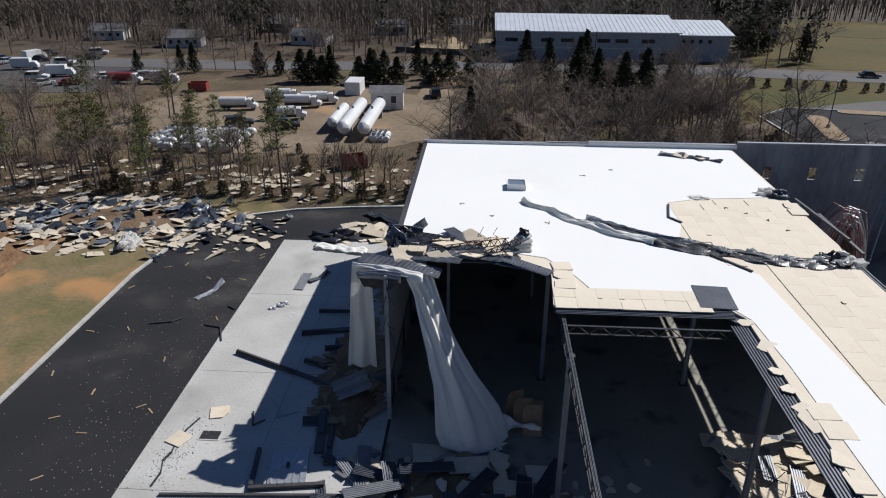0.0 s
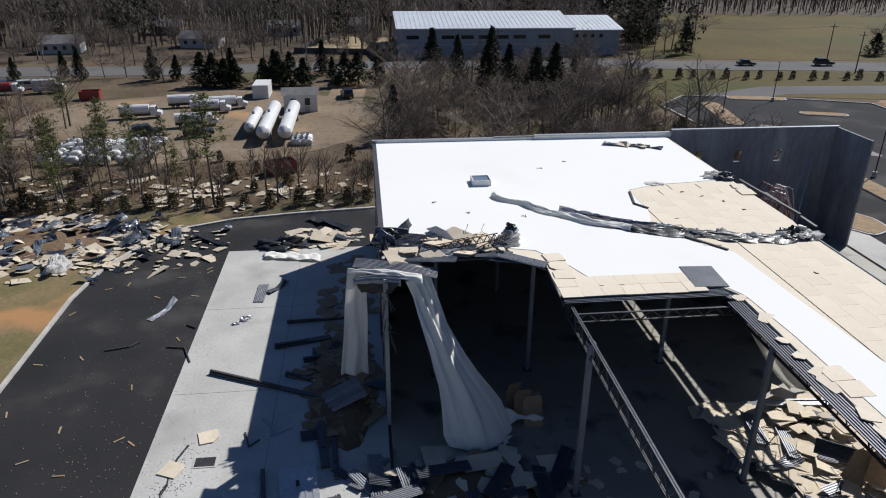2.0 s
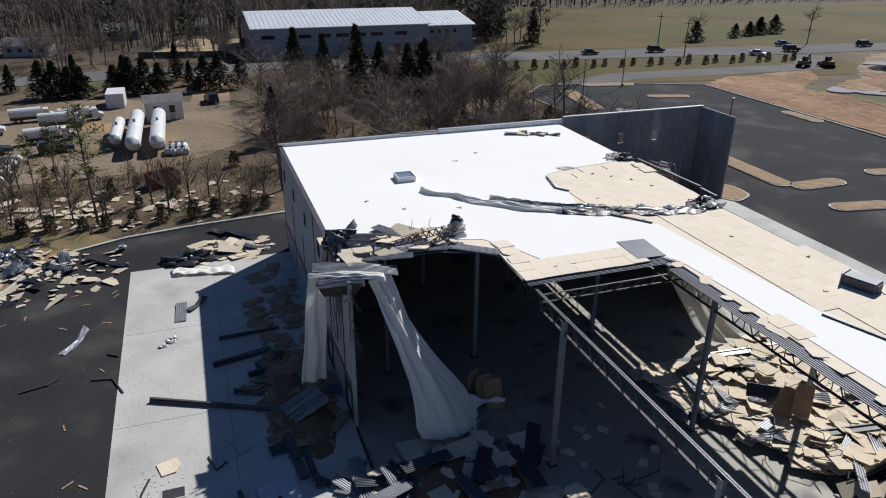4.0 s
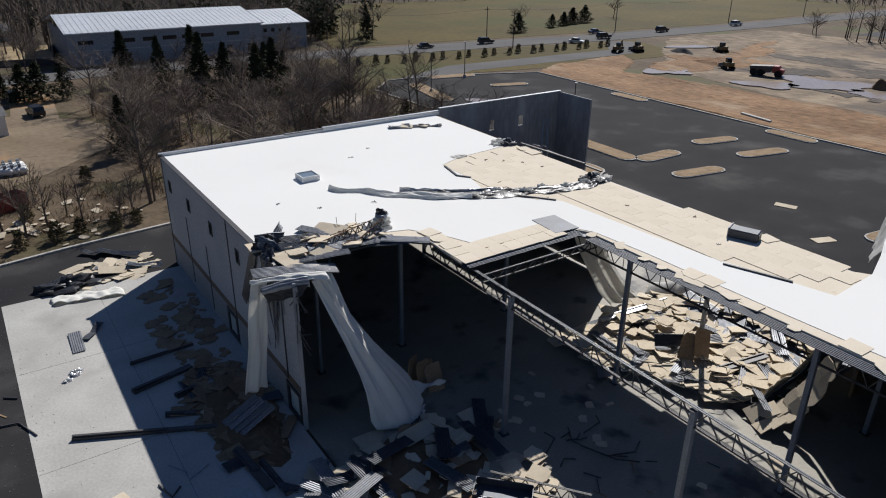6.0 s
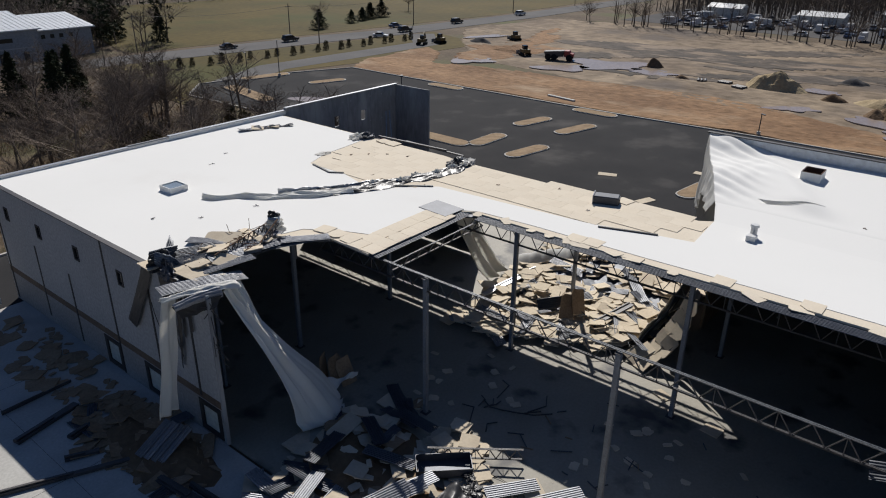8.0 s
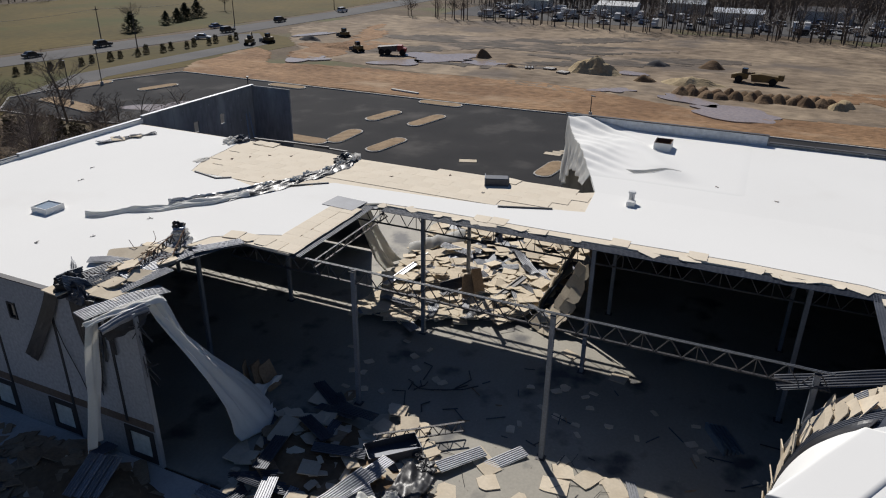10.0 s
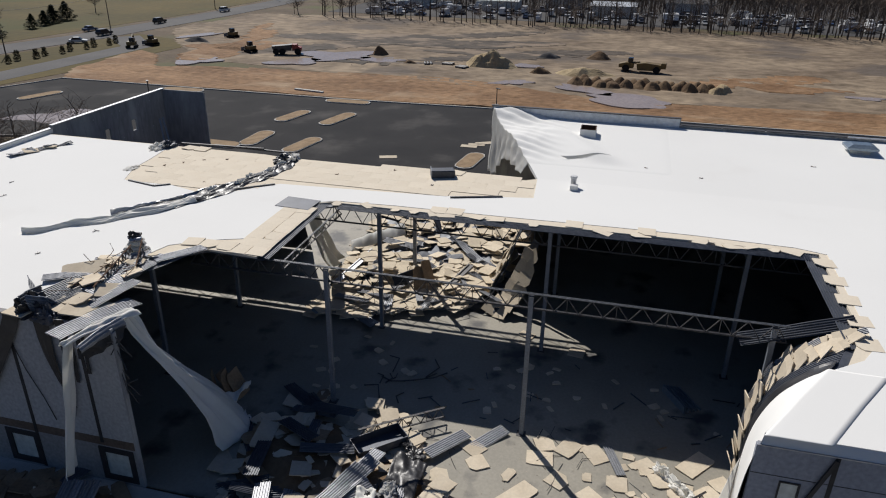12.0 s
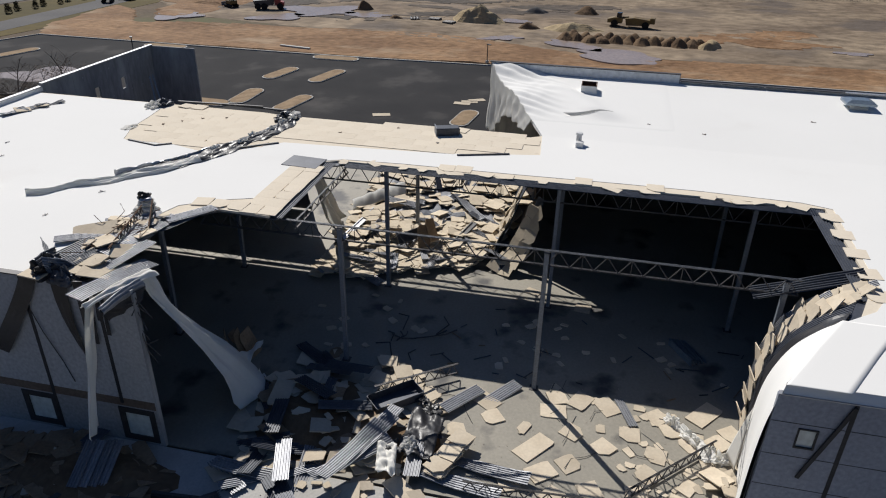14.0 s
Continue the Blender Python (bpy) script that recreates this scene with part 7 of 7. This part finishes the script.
for kind, col, x, y, rz, lab in (
        ("suv", M_CARS, -118, 163, 60, "silver SUV parked in a row on the lot"), ("car", M_CARK, -122, 166, 60, "black car parked in a row on the lot"), ("car", M_CARS, -115, 167, 60, "silver car parked in a row on the lot"),
        ("car", M_CARB, -119, 171, 60, "dark blue car parked in a row on the lot"), ("box_truck", M_CARW, -111, 172, 70, "white van parked on the lot"), ("car", M_CARK, -98, 175, 5, "black car on the lot"),
        ("suv", M_CARW, -100, 182, 20, "white pickup crossing the lot"), ("car", M_CARK, -112, 180, 12, "black car crossing the lot"), ("suv", M_CARK, -77, 150, 25, "dark pickup parked by the lot"),
        ("suv", M_CARS, -73, 151, 25, "silver pickup parked by the lot"), ("suv", M_CARW, -96, 148, 15, "white pickup beside box truck"), ("car", M_CARS, -91, 142, 70, "silver car parked on bare ground"),
        ("car", M_CARR, -86, 143, 30, "dark red car parked on bare ground"), ("suv", M_CARK, -40, 112, 20, "dark pickup among gas tanks"), ("tank_truck", M_TANK, -33.5, 117.5, 12, "white gas delivery truck parked in yard"),
        ("suv", M_CARK, -32, 111, 15, "dark flatbed pickup in yard"), ("tank_truck", M_TANK, -30.5, 130, 8, "white gas delivery truck parked in yard")):
    car(kind, col, x, y, rz, lab, -0.04 if kind in ("car", "suv") else -0.06)
rv = random.Random(21)
for i in range(170):
    x, y = 222 + 3.2 * rv.randrange(0, 12) + rv.uniform(-0.8, 0.8), rv.uniform(-78, 112)
    c = rv.choice([M_CARW, M_CARS, M_CARB, M_CARK, M_CARW, M_CARS])
    k = rv.choice(["car", "suv", "car", "suv", "car", "box_truck"])
    car(k, c if k != "box_truck" else M_CARW, x, y, rv.choice([0, 90, 180]) + rv.uniform(-6, 6), "vehicle parked in the crowded storage yard", -0.04)


for x, y, h in ((-127, 176, 6.5), (-131, 166, 4.5)):
    t = thing("sign_pole", (x, y, -0.05), 20, "tall roadside sign with plain yellow panel", "sign")
    part("pole", tube(B(), (0, 0, 0), (0, 0, h), 0.15, n=8), M_DARKST, t)
    part("panel", bx(-1.6, 1.6, -0.2, 0.2, h - 0.2, h + 2.0, bevel=0.05), M_SIGNY, t, "yellow sign panel")


# ---- earthworks ----
def machine(kind, x, y, rz, label):
    t = thing(kind, (x, y, -0.02), rz, label, "machine")
    t.scale = (0.8, 0.8, 0.8)
    if kind == "scraper":
        part("tractor", profile_body([(2.2, 1.0), (6.2, 1.0), (6.2, 2.0), (4.4, 2.5), (2.2, 2.5)], 2.6), M_YELLOW, t)
        part("cab", bx(2.4, 3.8, -0.9, 0.9, 2.5, 3.7, bevel=0.08), M_GLASSD, t)
        part("bowl", profile_body([(-5.2, 0.7), (1.0, 0.6), (1.4, 2.4), (-1, 2.7), (-5.4, 2.3)], 3.0), M_YELLOW, t)
        bm = B()
        bar(bm, (0.6, 0, 2.6), (3.0, 0, 2.2), 0.6, 0.5)
        part("gooseneck", bm, M_YELLOW, t)
        part("engine", bx(-6.6, -5.2, -1.1, 1.1, 1.3, 2.8, bevel=0.1), M_YELLOW, t)
        wheels(t, [(s, q * 1.45) for s in (4.2, -4.2) for q in (-1, 1)], BIGW, 0.95)
    elif kind == "dump_truck":
        part("cab", profile_body([(1.6, 1.2), (4.4, 1.2), (4.4, 2.1), (3.4, 2.3), (3.1, 3.0), (1.6, 3.0)], 2.5), M_RED, t)
        part("bed", profile_body([(-4.2, 1.4), (1.2, 1.2), (1.6, 3.0), (-4.6, 2.5)], 2.8), M_DARKST, t)
        wheels(t, [(s, q * 1.2) for s in (3.2, -1.4, -3.3) for q in (-1, 1)], BIGW, 0.95)
    else:
        for q in (-1, 1):
            tr = part("track", bx(-2.0, 2.0, q * 1.2 - 0.3, q * 1.2 + 0.3, 0, 0.9, bevel=0.25), M_TYRE, t)
        part("body", bx(-1.6, 1.2, -1.2, 1.2, 0.9, 2.0, bevel=0.12), M_YELLOW, t)
        part("cab", bx(-0.4, 1.1, -0.8, 0.6, 2.0, 3.1, bevel=0.08), M_GLASSD, t)
        if kind == "excavator":
            b = B()
            bar(b, (1.0, 0.5, 1.9), (4.0, 0.5, 3.6), 0.4, 0.5)
            bm = part("boom", b, M_YELLOW, t)
            b = B()
            bar(b, (4.0, 0.5, 3.6), (5.2, 0.5, 1.2), 0.3, 0.4)
            part("stick", b, M_YELLOW, t)
            part("bucket", bx(4.7, 5.6, 0.0, 1.0, 0.4, 1.3, bevel=0.15), M_DARKST, t)
        else:
            part("blade", bx(2.3, 2.5, -1.9, 1.9, 0.2, 1.4, bevel=0.05), M_STEEL, t)
    return t


machine("scraper", 135.5, 10.0, 84, "yellow articulated earth scraper with muddy tyres")
machine("dump_truck", 131.5, 94.5, -70, "dark red dump truck on the site")
machine("bulldozer", 131.5, 104.5, 60, "small dark bulldozer in an excavation")
machine("excavator", 127.5, 135.5, 20, "dark excavator parked by the drive")
machine("bulldozer", 133, 133.5, 80, "yellow bulldozer parked by the drive")
machine("bulldozer", 152, 121, 70, "yellow bulldozer on the far edge of the site")
for x, y, rx, ry, h, m_, lab in ((131.5, 44, 4.2, 5.8, 3.2, M_SAND, "tall pale heap of sand"), (128, 22, 3, 6.5, 1.5, M_SAND, "low heap of pale sand"), (150, 20, 2, 3, 1.6, M_SPOIL, "small dark heap of soil"), (148, 32, 2, 3, 1.2, M_LOT, "small grey heap of gravel"),
                                  (127, 31.5, 1.5, 2.4, 1.2, M_SPOIL, "small dark heap of soil"), (139, 73, 2, 2.2, 1.9, M_SPOIL, "dark heap of roots and soil"), (128, 62, 1.4, 2, 0.9, M_SPOIL, "small dark heap of soil"), (142, 126, 2, 4, 1.2, M_LOT, "small grey heap of gravel"), (136, 112, 4, 9, 1.0, M_ORANGE, "bank of orange clay")):
    solo("soil_mound", heap(x, y, rx, ry, h, x, 26), m_, lab, "heap")
for i in range(24):
    solo("soil_mound", heap(117.5 + 1.8 * (i % 2) + R.uniform(-0.6, 0.6), 23 - 1.25 * i, 2.0, 1.9, 1.3, i * 3.1, 14), M_SPOIL if i < 22 else M_SAND, "tipped mound of brown soil in a row", "heap", group="row of soil mounds")
for x, y, rz in ((128.5, 57, 20), (130, 53, 80), (127, 49, 70)):
    t = thing("pipe_stack", (x, y, -0.06), rz, "short dark drain pipes lying on the site", "pipes")
    for k in range(3):
        part("pipe", tube(B(), (-1.2, 0.7 * k, 0.35), (1.2, 0.7 * k, 0.35), 0.34, n=10), M_DARKST, t)
solo("plank_pile", bx(-3.2, 3.2, -0.3, 0.3, 0, 0.25), M_SIDING, "pale planks lying on the clay", "planks", pose(94, 72, -0.03, 0, 0, 80))


# ---- poles ----
def utility_pole(x, y, h=9.5, arm=True):
    t = thing("utility_pole", (x, y, -0.1), R.uniform(-10, 10), "dark wooden utility pole", "pole", "utility poles")
    part("pole", tube(B(), (0, 0, 0), (0, 0, h), 0.15, 0.1, 8), M_BARK, t)
    if arm:
        part("cross_arm", bx(-1.1, 1.1, -0.06, 0.06, h - 0.9, h - 0.75), M_BARK, t)
    return t


POLES = [(110.8, 170.9), (107.8, 155.2), (68, 178), (160, 167), (215, 164), (-60, 178), (-100, 180), (-20, 181), (25, 166), (256, 160)]
for x, y in POLES:
    utility_pole(x, y)
for a, b in (((-100, 180), (-60, 178)), ((-60, 178), (-20, 181)), ((68, 178), (110.8, 170.9)), ((110.8, 170.9), (160, 167)), ((160, 167), (215, 164))):
    cu = bpy.data.curves.new("power_line", "CURVE")
    cu.dimensions, cu.bevel_depth = "3D", 0.03
    sp = cu.splines.new("POLY")
    sp.points.add(8)
    for i in range(9):
        u = i / 8
        sp.points[i].co = (a[0] + (b[0] - a[0]) * u, a[1] + (b[1] - a[1]) * u, 8.7 - 1.0 * math.sin(math.pi * u), 1)
    cu.materials.append(M_BLACK)
    tagged(new("power_line", cu), "thin sagging black power line between poles", "cable")


def lot_lamp(x, y, h=7.5):
    t = thing("lot_lamp", (x, y, 0), R.uniform(0, 360), "dark slim car park lamp post on concrete foot", "lamp post", "lamp posts")
    part("foot", tube(B(), (0, 0, -0.1), (0, 0, 0.7), 0.3, n=10), M_KERB, t)
    part("post", tube(B(), (0, 0, 0.7), (0, 0, h), 0.09, 0.07, 8), M_DARKST, t)
    part("lamp_head", bx(-0.1, 0.8, -0.18, 0.18, h, h + 0.12), M_DARKST, t)


for x, y in ((60.4, 82.4), (71.9, 127.8), (91.2, 34.9), (57.5, 119)):
    lot_lamp(x, y, 7.5 if x < 90 else 3.4)

# ---- debris round the building ----
strewn_stuff("board_litter", -41, 69, 15, 8.5, 430, 0.5, 18, "broken tan insulation boards strewn thickly beyond the lane", 3)
strewn(-41, 70, 13, 6, 74, ["blue", "blue", "blue", "board", "dark"], 0.7, 20, "sheets strewn beyond the lane", 0.04)
strewn_stuff("board_litter", -28, 67.5, 8, 6, 100, 0.3, 14, "broken tan insulation boards strewn beyond the lane", 6)
strewn(-29, 68, 8, 5, 22, ["board", "scrap", "blue", "dark"], 0.4, 16, "sheets strewn beyond the lane", 0.04)
strewn_stuff("board_litter", -11, 68.5, 4.5, 3.0, 40, 0.25, 12, "broken tan insulation boards strewn on the lane", 7)
strewn(-11, 68, 4.5, 2.4, 12, ["board", "board", "scrap", "deck", "blue"], 0.3, 12, "boards strewn on the lane", 0.04)
strewn_stuff("board_litter", -45, 84, 22, 8, 150, 0.1, 9, "broken tan insulation boards scattered among trees", 4)
strewn_stuff("board_litter", -18, 84, 13, 8, 80, 0.1, 9, "broken tan insulation boards scattered among trees", 5)
for x, y, rz, k in ((-44, 73.5, 25, 1), (-40, 70, 10, 0), (-37, 66.5, -20, 1), (-46, 71, 35, 0), (-34, 74, 60, 0), (-49, 69.5, 5, 1), (-31.5, 60.4, -14, 1), (-29.5, 75.5, 70, 0), (-38, 75, 30, 1), (-12, 73, -50, 1), (-9.8, 71.5, -48, 1), (-21.3, 71.5, 85, 0), (-53, 66, 10, 1), (-42.6, 67.6, 18, 0)):
    drop("blue" if k == 0 or x < -30 else "dark", x, y, 0.3, rz, 6)
mound("rubble_mound", -40, 70, 11, 6, 0.5, 13, M_SPOIL, "low spread of shredded roofing rubble and soil")
crumple("crumpled_membrane", -35.5, 63.6, 0, 0.9, 1.6, 1.0, M_CLOTH, "crumpled white membrane on the verge", "membrane", 51)
crumple("crumpled_membrane", -47.5, 66.8, 0, 1.8, 0.8, 0.5, M_CLOTH, "crumpled white membrane on the verge", "membrane", 52)
crumple("crumpled_membrane", -31.5, 73.0, 0, 0.8, 1.4, 0.7, M_COPING, "crumpled silvery flashing on the verge", "flashing", 53)
crumple("black_film", -15.0, 66.8, 0, 2.4, 1.3, 0.7, M_BLACKM, "crumpled black film by the apron corner", "film", 54)
drape("apron_membrane", lambda u, v: (-16.6 + 5.5 * u, 65.2 - 1.2 * u - 1.4 * v, 0.06 + 0.28 * abs(n3(u * 5, v * 4, 5)) + 0.15 * math.sin(u * 9 + v * 4) ** 2), "white membrane sheet lying on apron corner", 30, 10, M_SHEET)
# apron pieces
for x0, y0, x1, y1, w in ((-18.0, 44.4, -9.4, 40.3, 0.45), (-13.8, 47.4, -9.6, 48.4, 0.75), (-9.9, 37.8, -9.4, 33.6, 0.8), (-12.6, 43.6, -10.9, 42.8, 0.5), (-11.5, 45.3, -9.5, 45.8, 0.7), (-13.2, 51.0, -8.6, 51.3, 0.12), (-9.0, 36.0, -8.7, 32.6, 0.5)):
    bm = B()
    bar(bm, (x0, y0, 0.12), (x1, y1, 0.12), w * 0.7, 0.2)
    bar(bm, (x0, y0, 0.3), (x1 * 0.6 + x0 * 0.4, y1 * 0.6 + y0 * 0.4, 0.26), w * 0.35, 0.08)
    solo("dropped_beam", bm, M_DARKST, "long dark folded steel flashing on the apron", "beam")
drop("deck", -15.9, 56.5, 0.08, 88, 2, [DECKS[0]])
drop("dark", -14.6, 57.4, 0.1, 55, 3, [DECKSD[2]])
for x, y in ((-16.8, 37.2), (-18.4, 34.4)):
    drop("board", x, y, 0.05, tilt=1)
t = thing("door_leaf", (-10.9, 32.4, 0.0), 8, "pale blue ribbed door leaf lying flat on apron", "door")
part("leaf", bx(-1.1, 1.1, -1.5, 1.5, 0.0, 0.09), M_COPING, t)
for i in range(5):
    part("rib", bx(-0.95 + 0.42 * i, -0.85 + 0.42 * i, -1.45, 1.45, 0.09, 0.12), M_COPING, t)
part("latch", bx(-0.15, 0.05, -0.2, 0.25, 0.12, 0.16), M_BLACK, t)
part("frame_side", bx(-2.1, -1.85, -1.6, 1.6, 0.0, 0.25), M_DARKST, t)
part("frame_side", bx(-2.1, 2.2, -1.9, -1.65, 0.0, 0.25), M_DARKST, t)
bm = B()
bar(bm, (-17.6, 29.6, 0.08), (-7.0, 30.2, 0.08), 0.16, 0.14)
solo("dropped_beam", bm, M_DARKST, "long dark steel pipe lying across the apron", "beam")
t = thing("drain_inlet", (-16.6, 34.9, 0), 0, "square steel-framed drain opening in the apron", "drain")
for a in ((-0.7, 0.7, -0.5, -0.4), (-0.7, 0.7, 0.4, 0.5), (-0.7, -0.6, -0.4, 0.4), (0.6, 0.7, -0.4, 0.4)):
    part("frame_bar", bx(*a, -0.05, 0.03), M_KERB, t)
# Flush black plate paints the darkness inside the drain.
part("pit", bx(-0.6, 0.6, -0.4, 0.4, -0.04, 0.008), M_BLACK, t)
mound("rubble_mound", -8.6, 40.5, 2.4, 6.0, 0.5, 17, M_SPOIL, "dark rubble along foot of wall")
strewn_stuff("board_litter", -8.6, 42.0, 2.6, 6.5, 170, 0.5, 16, "broken brown boards heaped along wall foot", 8, 0.0, M_CARD)
strewn(-8.6, 42.0, 2.4, 6.5, 16, ["scrap", "scrap", "brown", "dark"], 0.4, 12, "boards at the wall foot", 0.03)
strewn_stuff("board_litter", -8.2, 55.0, 2.2, 9, 90, 0.12, 7, "broken brown boards scattered along wall foot", 9, 0.0, M_CARD)
strewn(-6.8, 30.0, 1.8, 3.6, 18, ["board", "dark", "scrap", "deck"], 0.3, 12, "boards at the slab edge", 0.04)
for i in range(4):
    ob = drop("deck", -8.0 - 0.15 * i, 39.2 + 0.35 * i, 0.75 + 0.1 * i, 0, 0, [DECKS[3]])
    ob.matrix_basis = pose(-8.1 - 0.2 * i, 39.0 + 0.4 * i, 0.8 + 0.08 * i, 4, -24, 6)
for x, y, rz in ((-10.7, 41.2, 20), (-9.3, 40.3, 60), (-10.9, 43.4, 0)):
    solo("paper_scrap", bx(-0.35, 0.35, -0.2, 0.2, 0, 0.03), M_TANK, "small white plastic scrap on the apron", "scrap", pose(x, y, 0.0, 0, 0, rz))
# lane pieces
t = thing("twisted_sheet", (-23.6, 54.0, 0.0), 62, "twisted pale metal flashing lying on asphalt", "flashing")
part("sheet", grid(lambda u, v: (-1.6 + 3.2 * u, (v - 0.5) * (0.7 - 0.25 * u), 0.03 + 1.1 * max(0, u - 0.62) ** 1.2 * (1 + v) + 0.1 * n3(u * 4, v * 3)), 14, 5), M_COPING, t)
for pts in (((-26.5, 48.2), (-24.8, 48.6), (-24.2, 49.3)), ((-22.0, 48.3), (-20.6, 48.0), (-19.8, 46.0)), ((-21.2, 51.6), (-20.4, 51.0)), ((-14.6, 37.4), (-14.2, 36.0), (-13.6, 36.6))):
    solo("bent_rail", rod([(*a, 0.06) for a in pts], 0.06, 6), M_DARKST, "short bent dark metal rail on the ground", "rail")
rl = random.Random(5)
for i in range(24):
    x, y = rl.uniform(-31, -21), rl.uniform(30, 66)
    solo("wood_splinter", bx(-0.35, 0.35, -0.05, 0.05, 0, 0.05), M_WOOD, "small raw wood splinter lying on asphalt", "splinter", pose(x, y, -0.02, 0, 0, rl.uniform(0, 180)), group="splinters")
gv, gf = [], []
for i in range(1300):
    x = rl.gauss(-22.5, 2.6) if i % 3 else rl.uniform(-31.5, -7)
    y = rl.uniform(28, 74)
    s = rl.uniform(0.012, 0.045)
    k = len(gv)
    gv.extend(((x - s, y - s, 0.0), (x + s, y - s, 0.0), (x, y + s, 0.0), (x, y, s * 1.3)))
    gf.extend(((k, k + 1, k + 3), (k + 1, k + 2, k + 3), (k + 2, k, k + 3)))
tagged(new("grit", raw_mesh("grit", gv, gf, M_BOARD)), "fine crumbs of foam and grit over the pavement", "grit", kind="stuff")
gv, gf = [], []
for i in range(420):
    x, y = rl.gauss(0.5, 3.2), rl.uniform(3, 26)
    if x < -5.5:
        continue
    s = rl.uniform(0.015, 0.045)
    k = len(gv)
    a = rl.uniform(0, 6.28)
    c, d = s * math.cos(a), s * math.sin(a)
    gv.extend(((x - c, y - d, 0.012), (x + c, y + d, 0.012), (x - d, y + c, 0.012), (x, y, 0.012 + s)))
    gf.extend(((k, k + 1, k + 3), (k + 1, k + 2, k + 3), (k + 2, k, k + 3)))
tagged(new("foam_crumbs", raw_mesh("foam_crumbs", gv, gf, M_BOARD)), "crumbs of tan foam over the slab", "crumbs", kind="stuff")
for x, y, rz in ((67.5, 33.5, 10), (68.6, 32.6, 30), (66.4, 34.4, 0), (52, 36, 70), (58, 44, 20)):
    solo("blown_panel", BOARDS[4], M_BOARD, "tan board blown flat onto the car park", "board", pose(x, y, 0.02, 0, 0, rz))

# crack and chipped edge across the apron
rc = random.Random(9)
CRACK = [(-17.9, 36.6), (-18.3, 35.4), (-18.5, 34.2), (-18.4, 33.2), (-18.6, 32.4), (-18.3, 31.4), (-18.4, 30.2)]
bm = B()
for (ax, ay), (bx_, by) in zip(CRACK, CRACK[1:]):
    bar(bm, (ax, ay, -0.005), (bx_, by, -0.005), rc.uniform(0.08, 0.22), 0.03)
solo("slab_crack", bm, M_BLACK, "jagged dark crack across the concrete apron", "crack", kind="structure")
gv, gf = [], []
for i in range(380):
    u = rc.random() * 5.999
    (ax, ay), (bx_, by) = CRACK[int(u)], CRACK[int(u) + 1]
    f = u - int(u)
    x, y = ax + (bx_ - ax) * f + rc.gauss(0.3, 0.75), ay + (by - ay) * f + rc.gauss(0, 0.5)
    if i % 3 == 0:
        x, y = rc.uniform(-19.5, -8), rc.gauss(31.5, 1.6)
    s = rc.uniform(0.015, 0.06)
    k = len(gv)
    gv.extend(((x - s, y - s * 0.6, 0.0), (x + s, y - s, 0.0), (x + 0.3 * s, y + s, 0.0), (x, y, s * 0.9)))
    gf.extend(((k, k + 1, k + 3), (k + 1, k + 2, k + 3), (k + 2, k, k + 3)))
tagged(new("concrete_chips", raw_mesh("concrete_chips", gv, gf, M_CONC)), "chips of concrete and soil round the crack", "chips", kind="stuff")
for pts in (((-13.7, 38.8), (-12.9, 37.6), (-13.0, 36.9)), ((-13.0, 36.9), (-11.7, 37.6))):
    solo("bent_rod", rod([(*a, 0.04) for a in pts], 0.035), M_COPING, "thin pale bent rod lying on the apron", "rod")
crumple("foil_scrap", -16.6, 52.1, 0, 0.6, 0.35, 0.25, M_COPING, "small crumpled silvery foil on the apron", "scrap", 71, 30)
crumple("foil_scrap", -17.3, 51.4, 0, 0.4, 0.2, 0.15, M_COPING, "small crumpled silvery foil on the apron", "scrap", 72, 30)
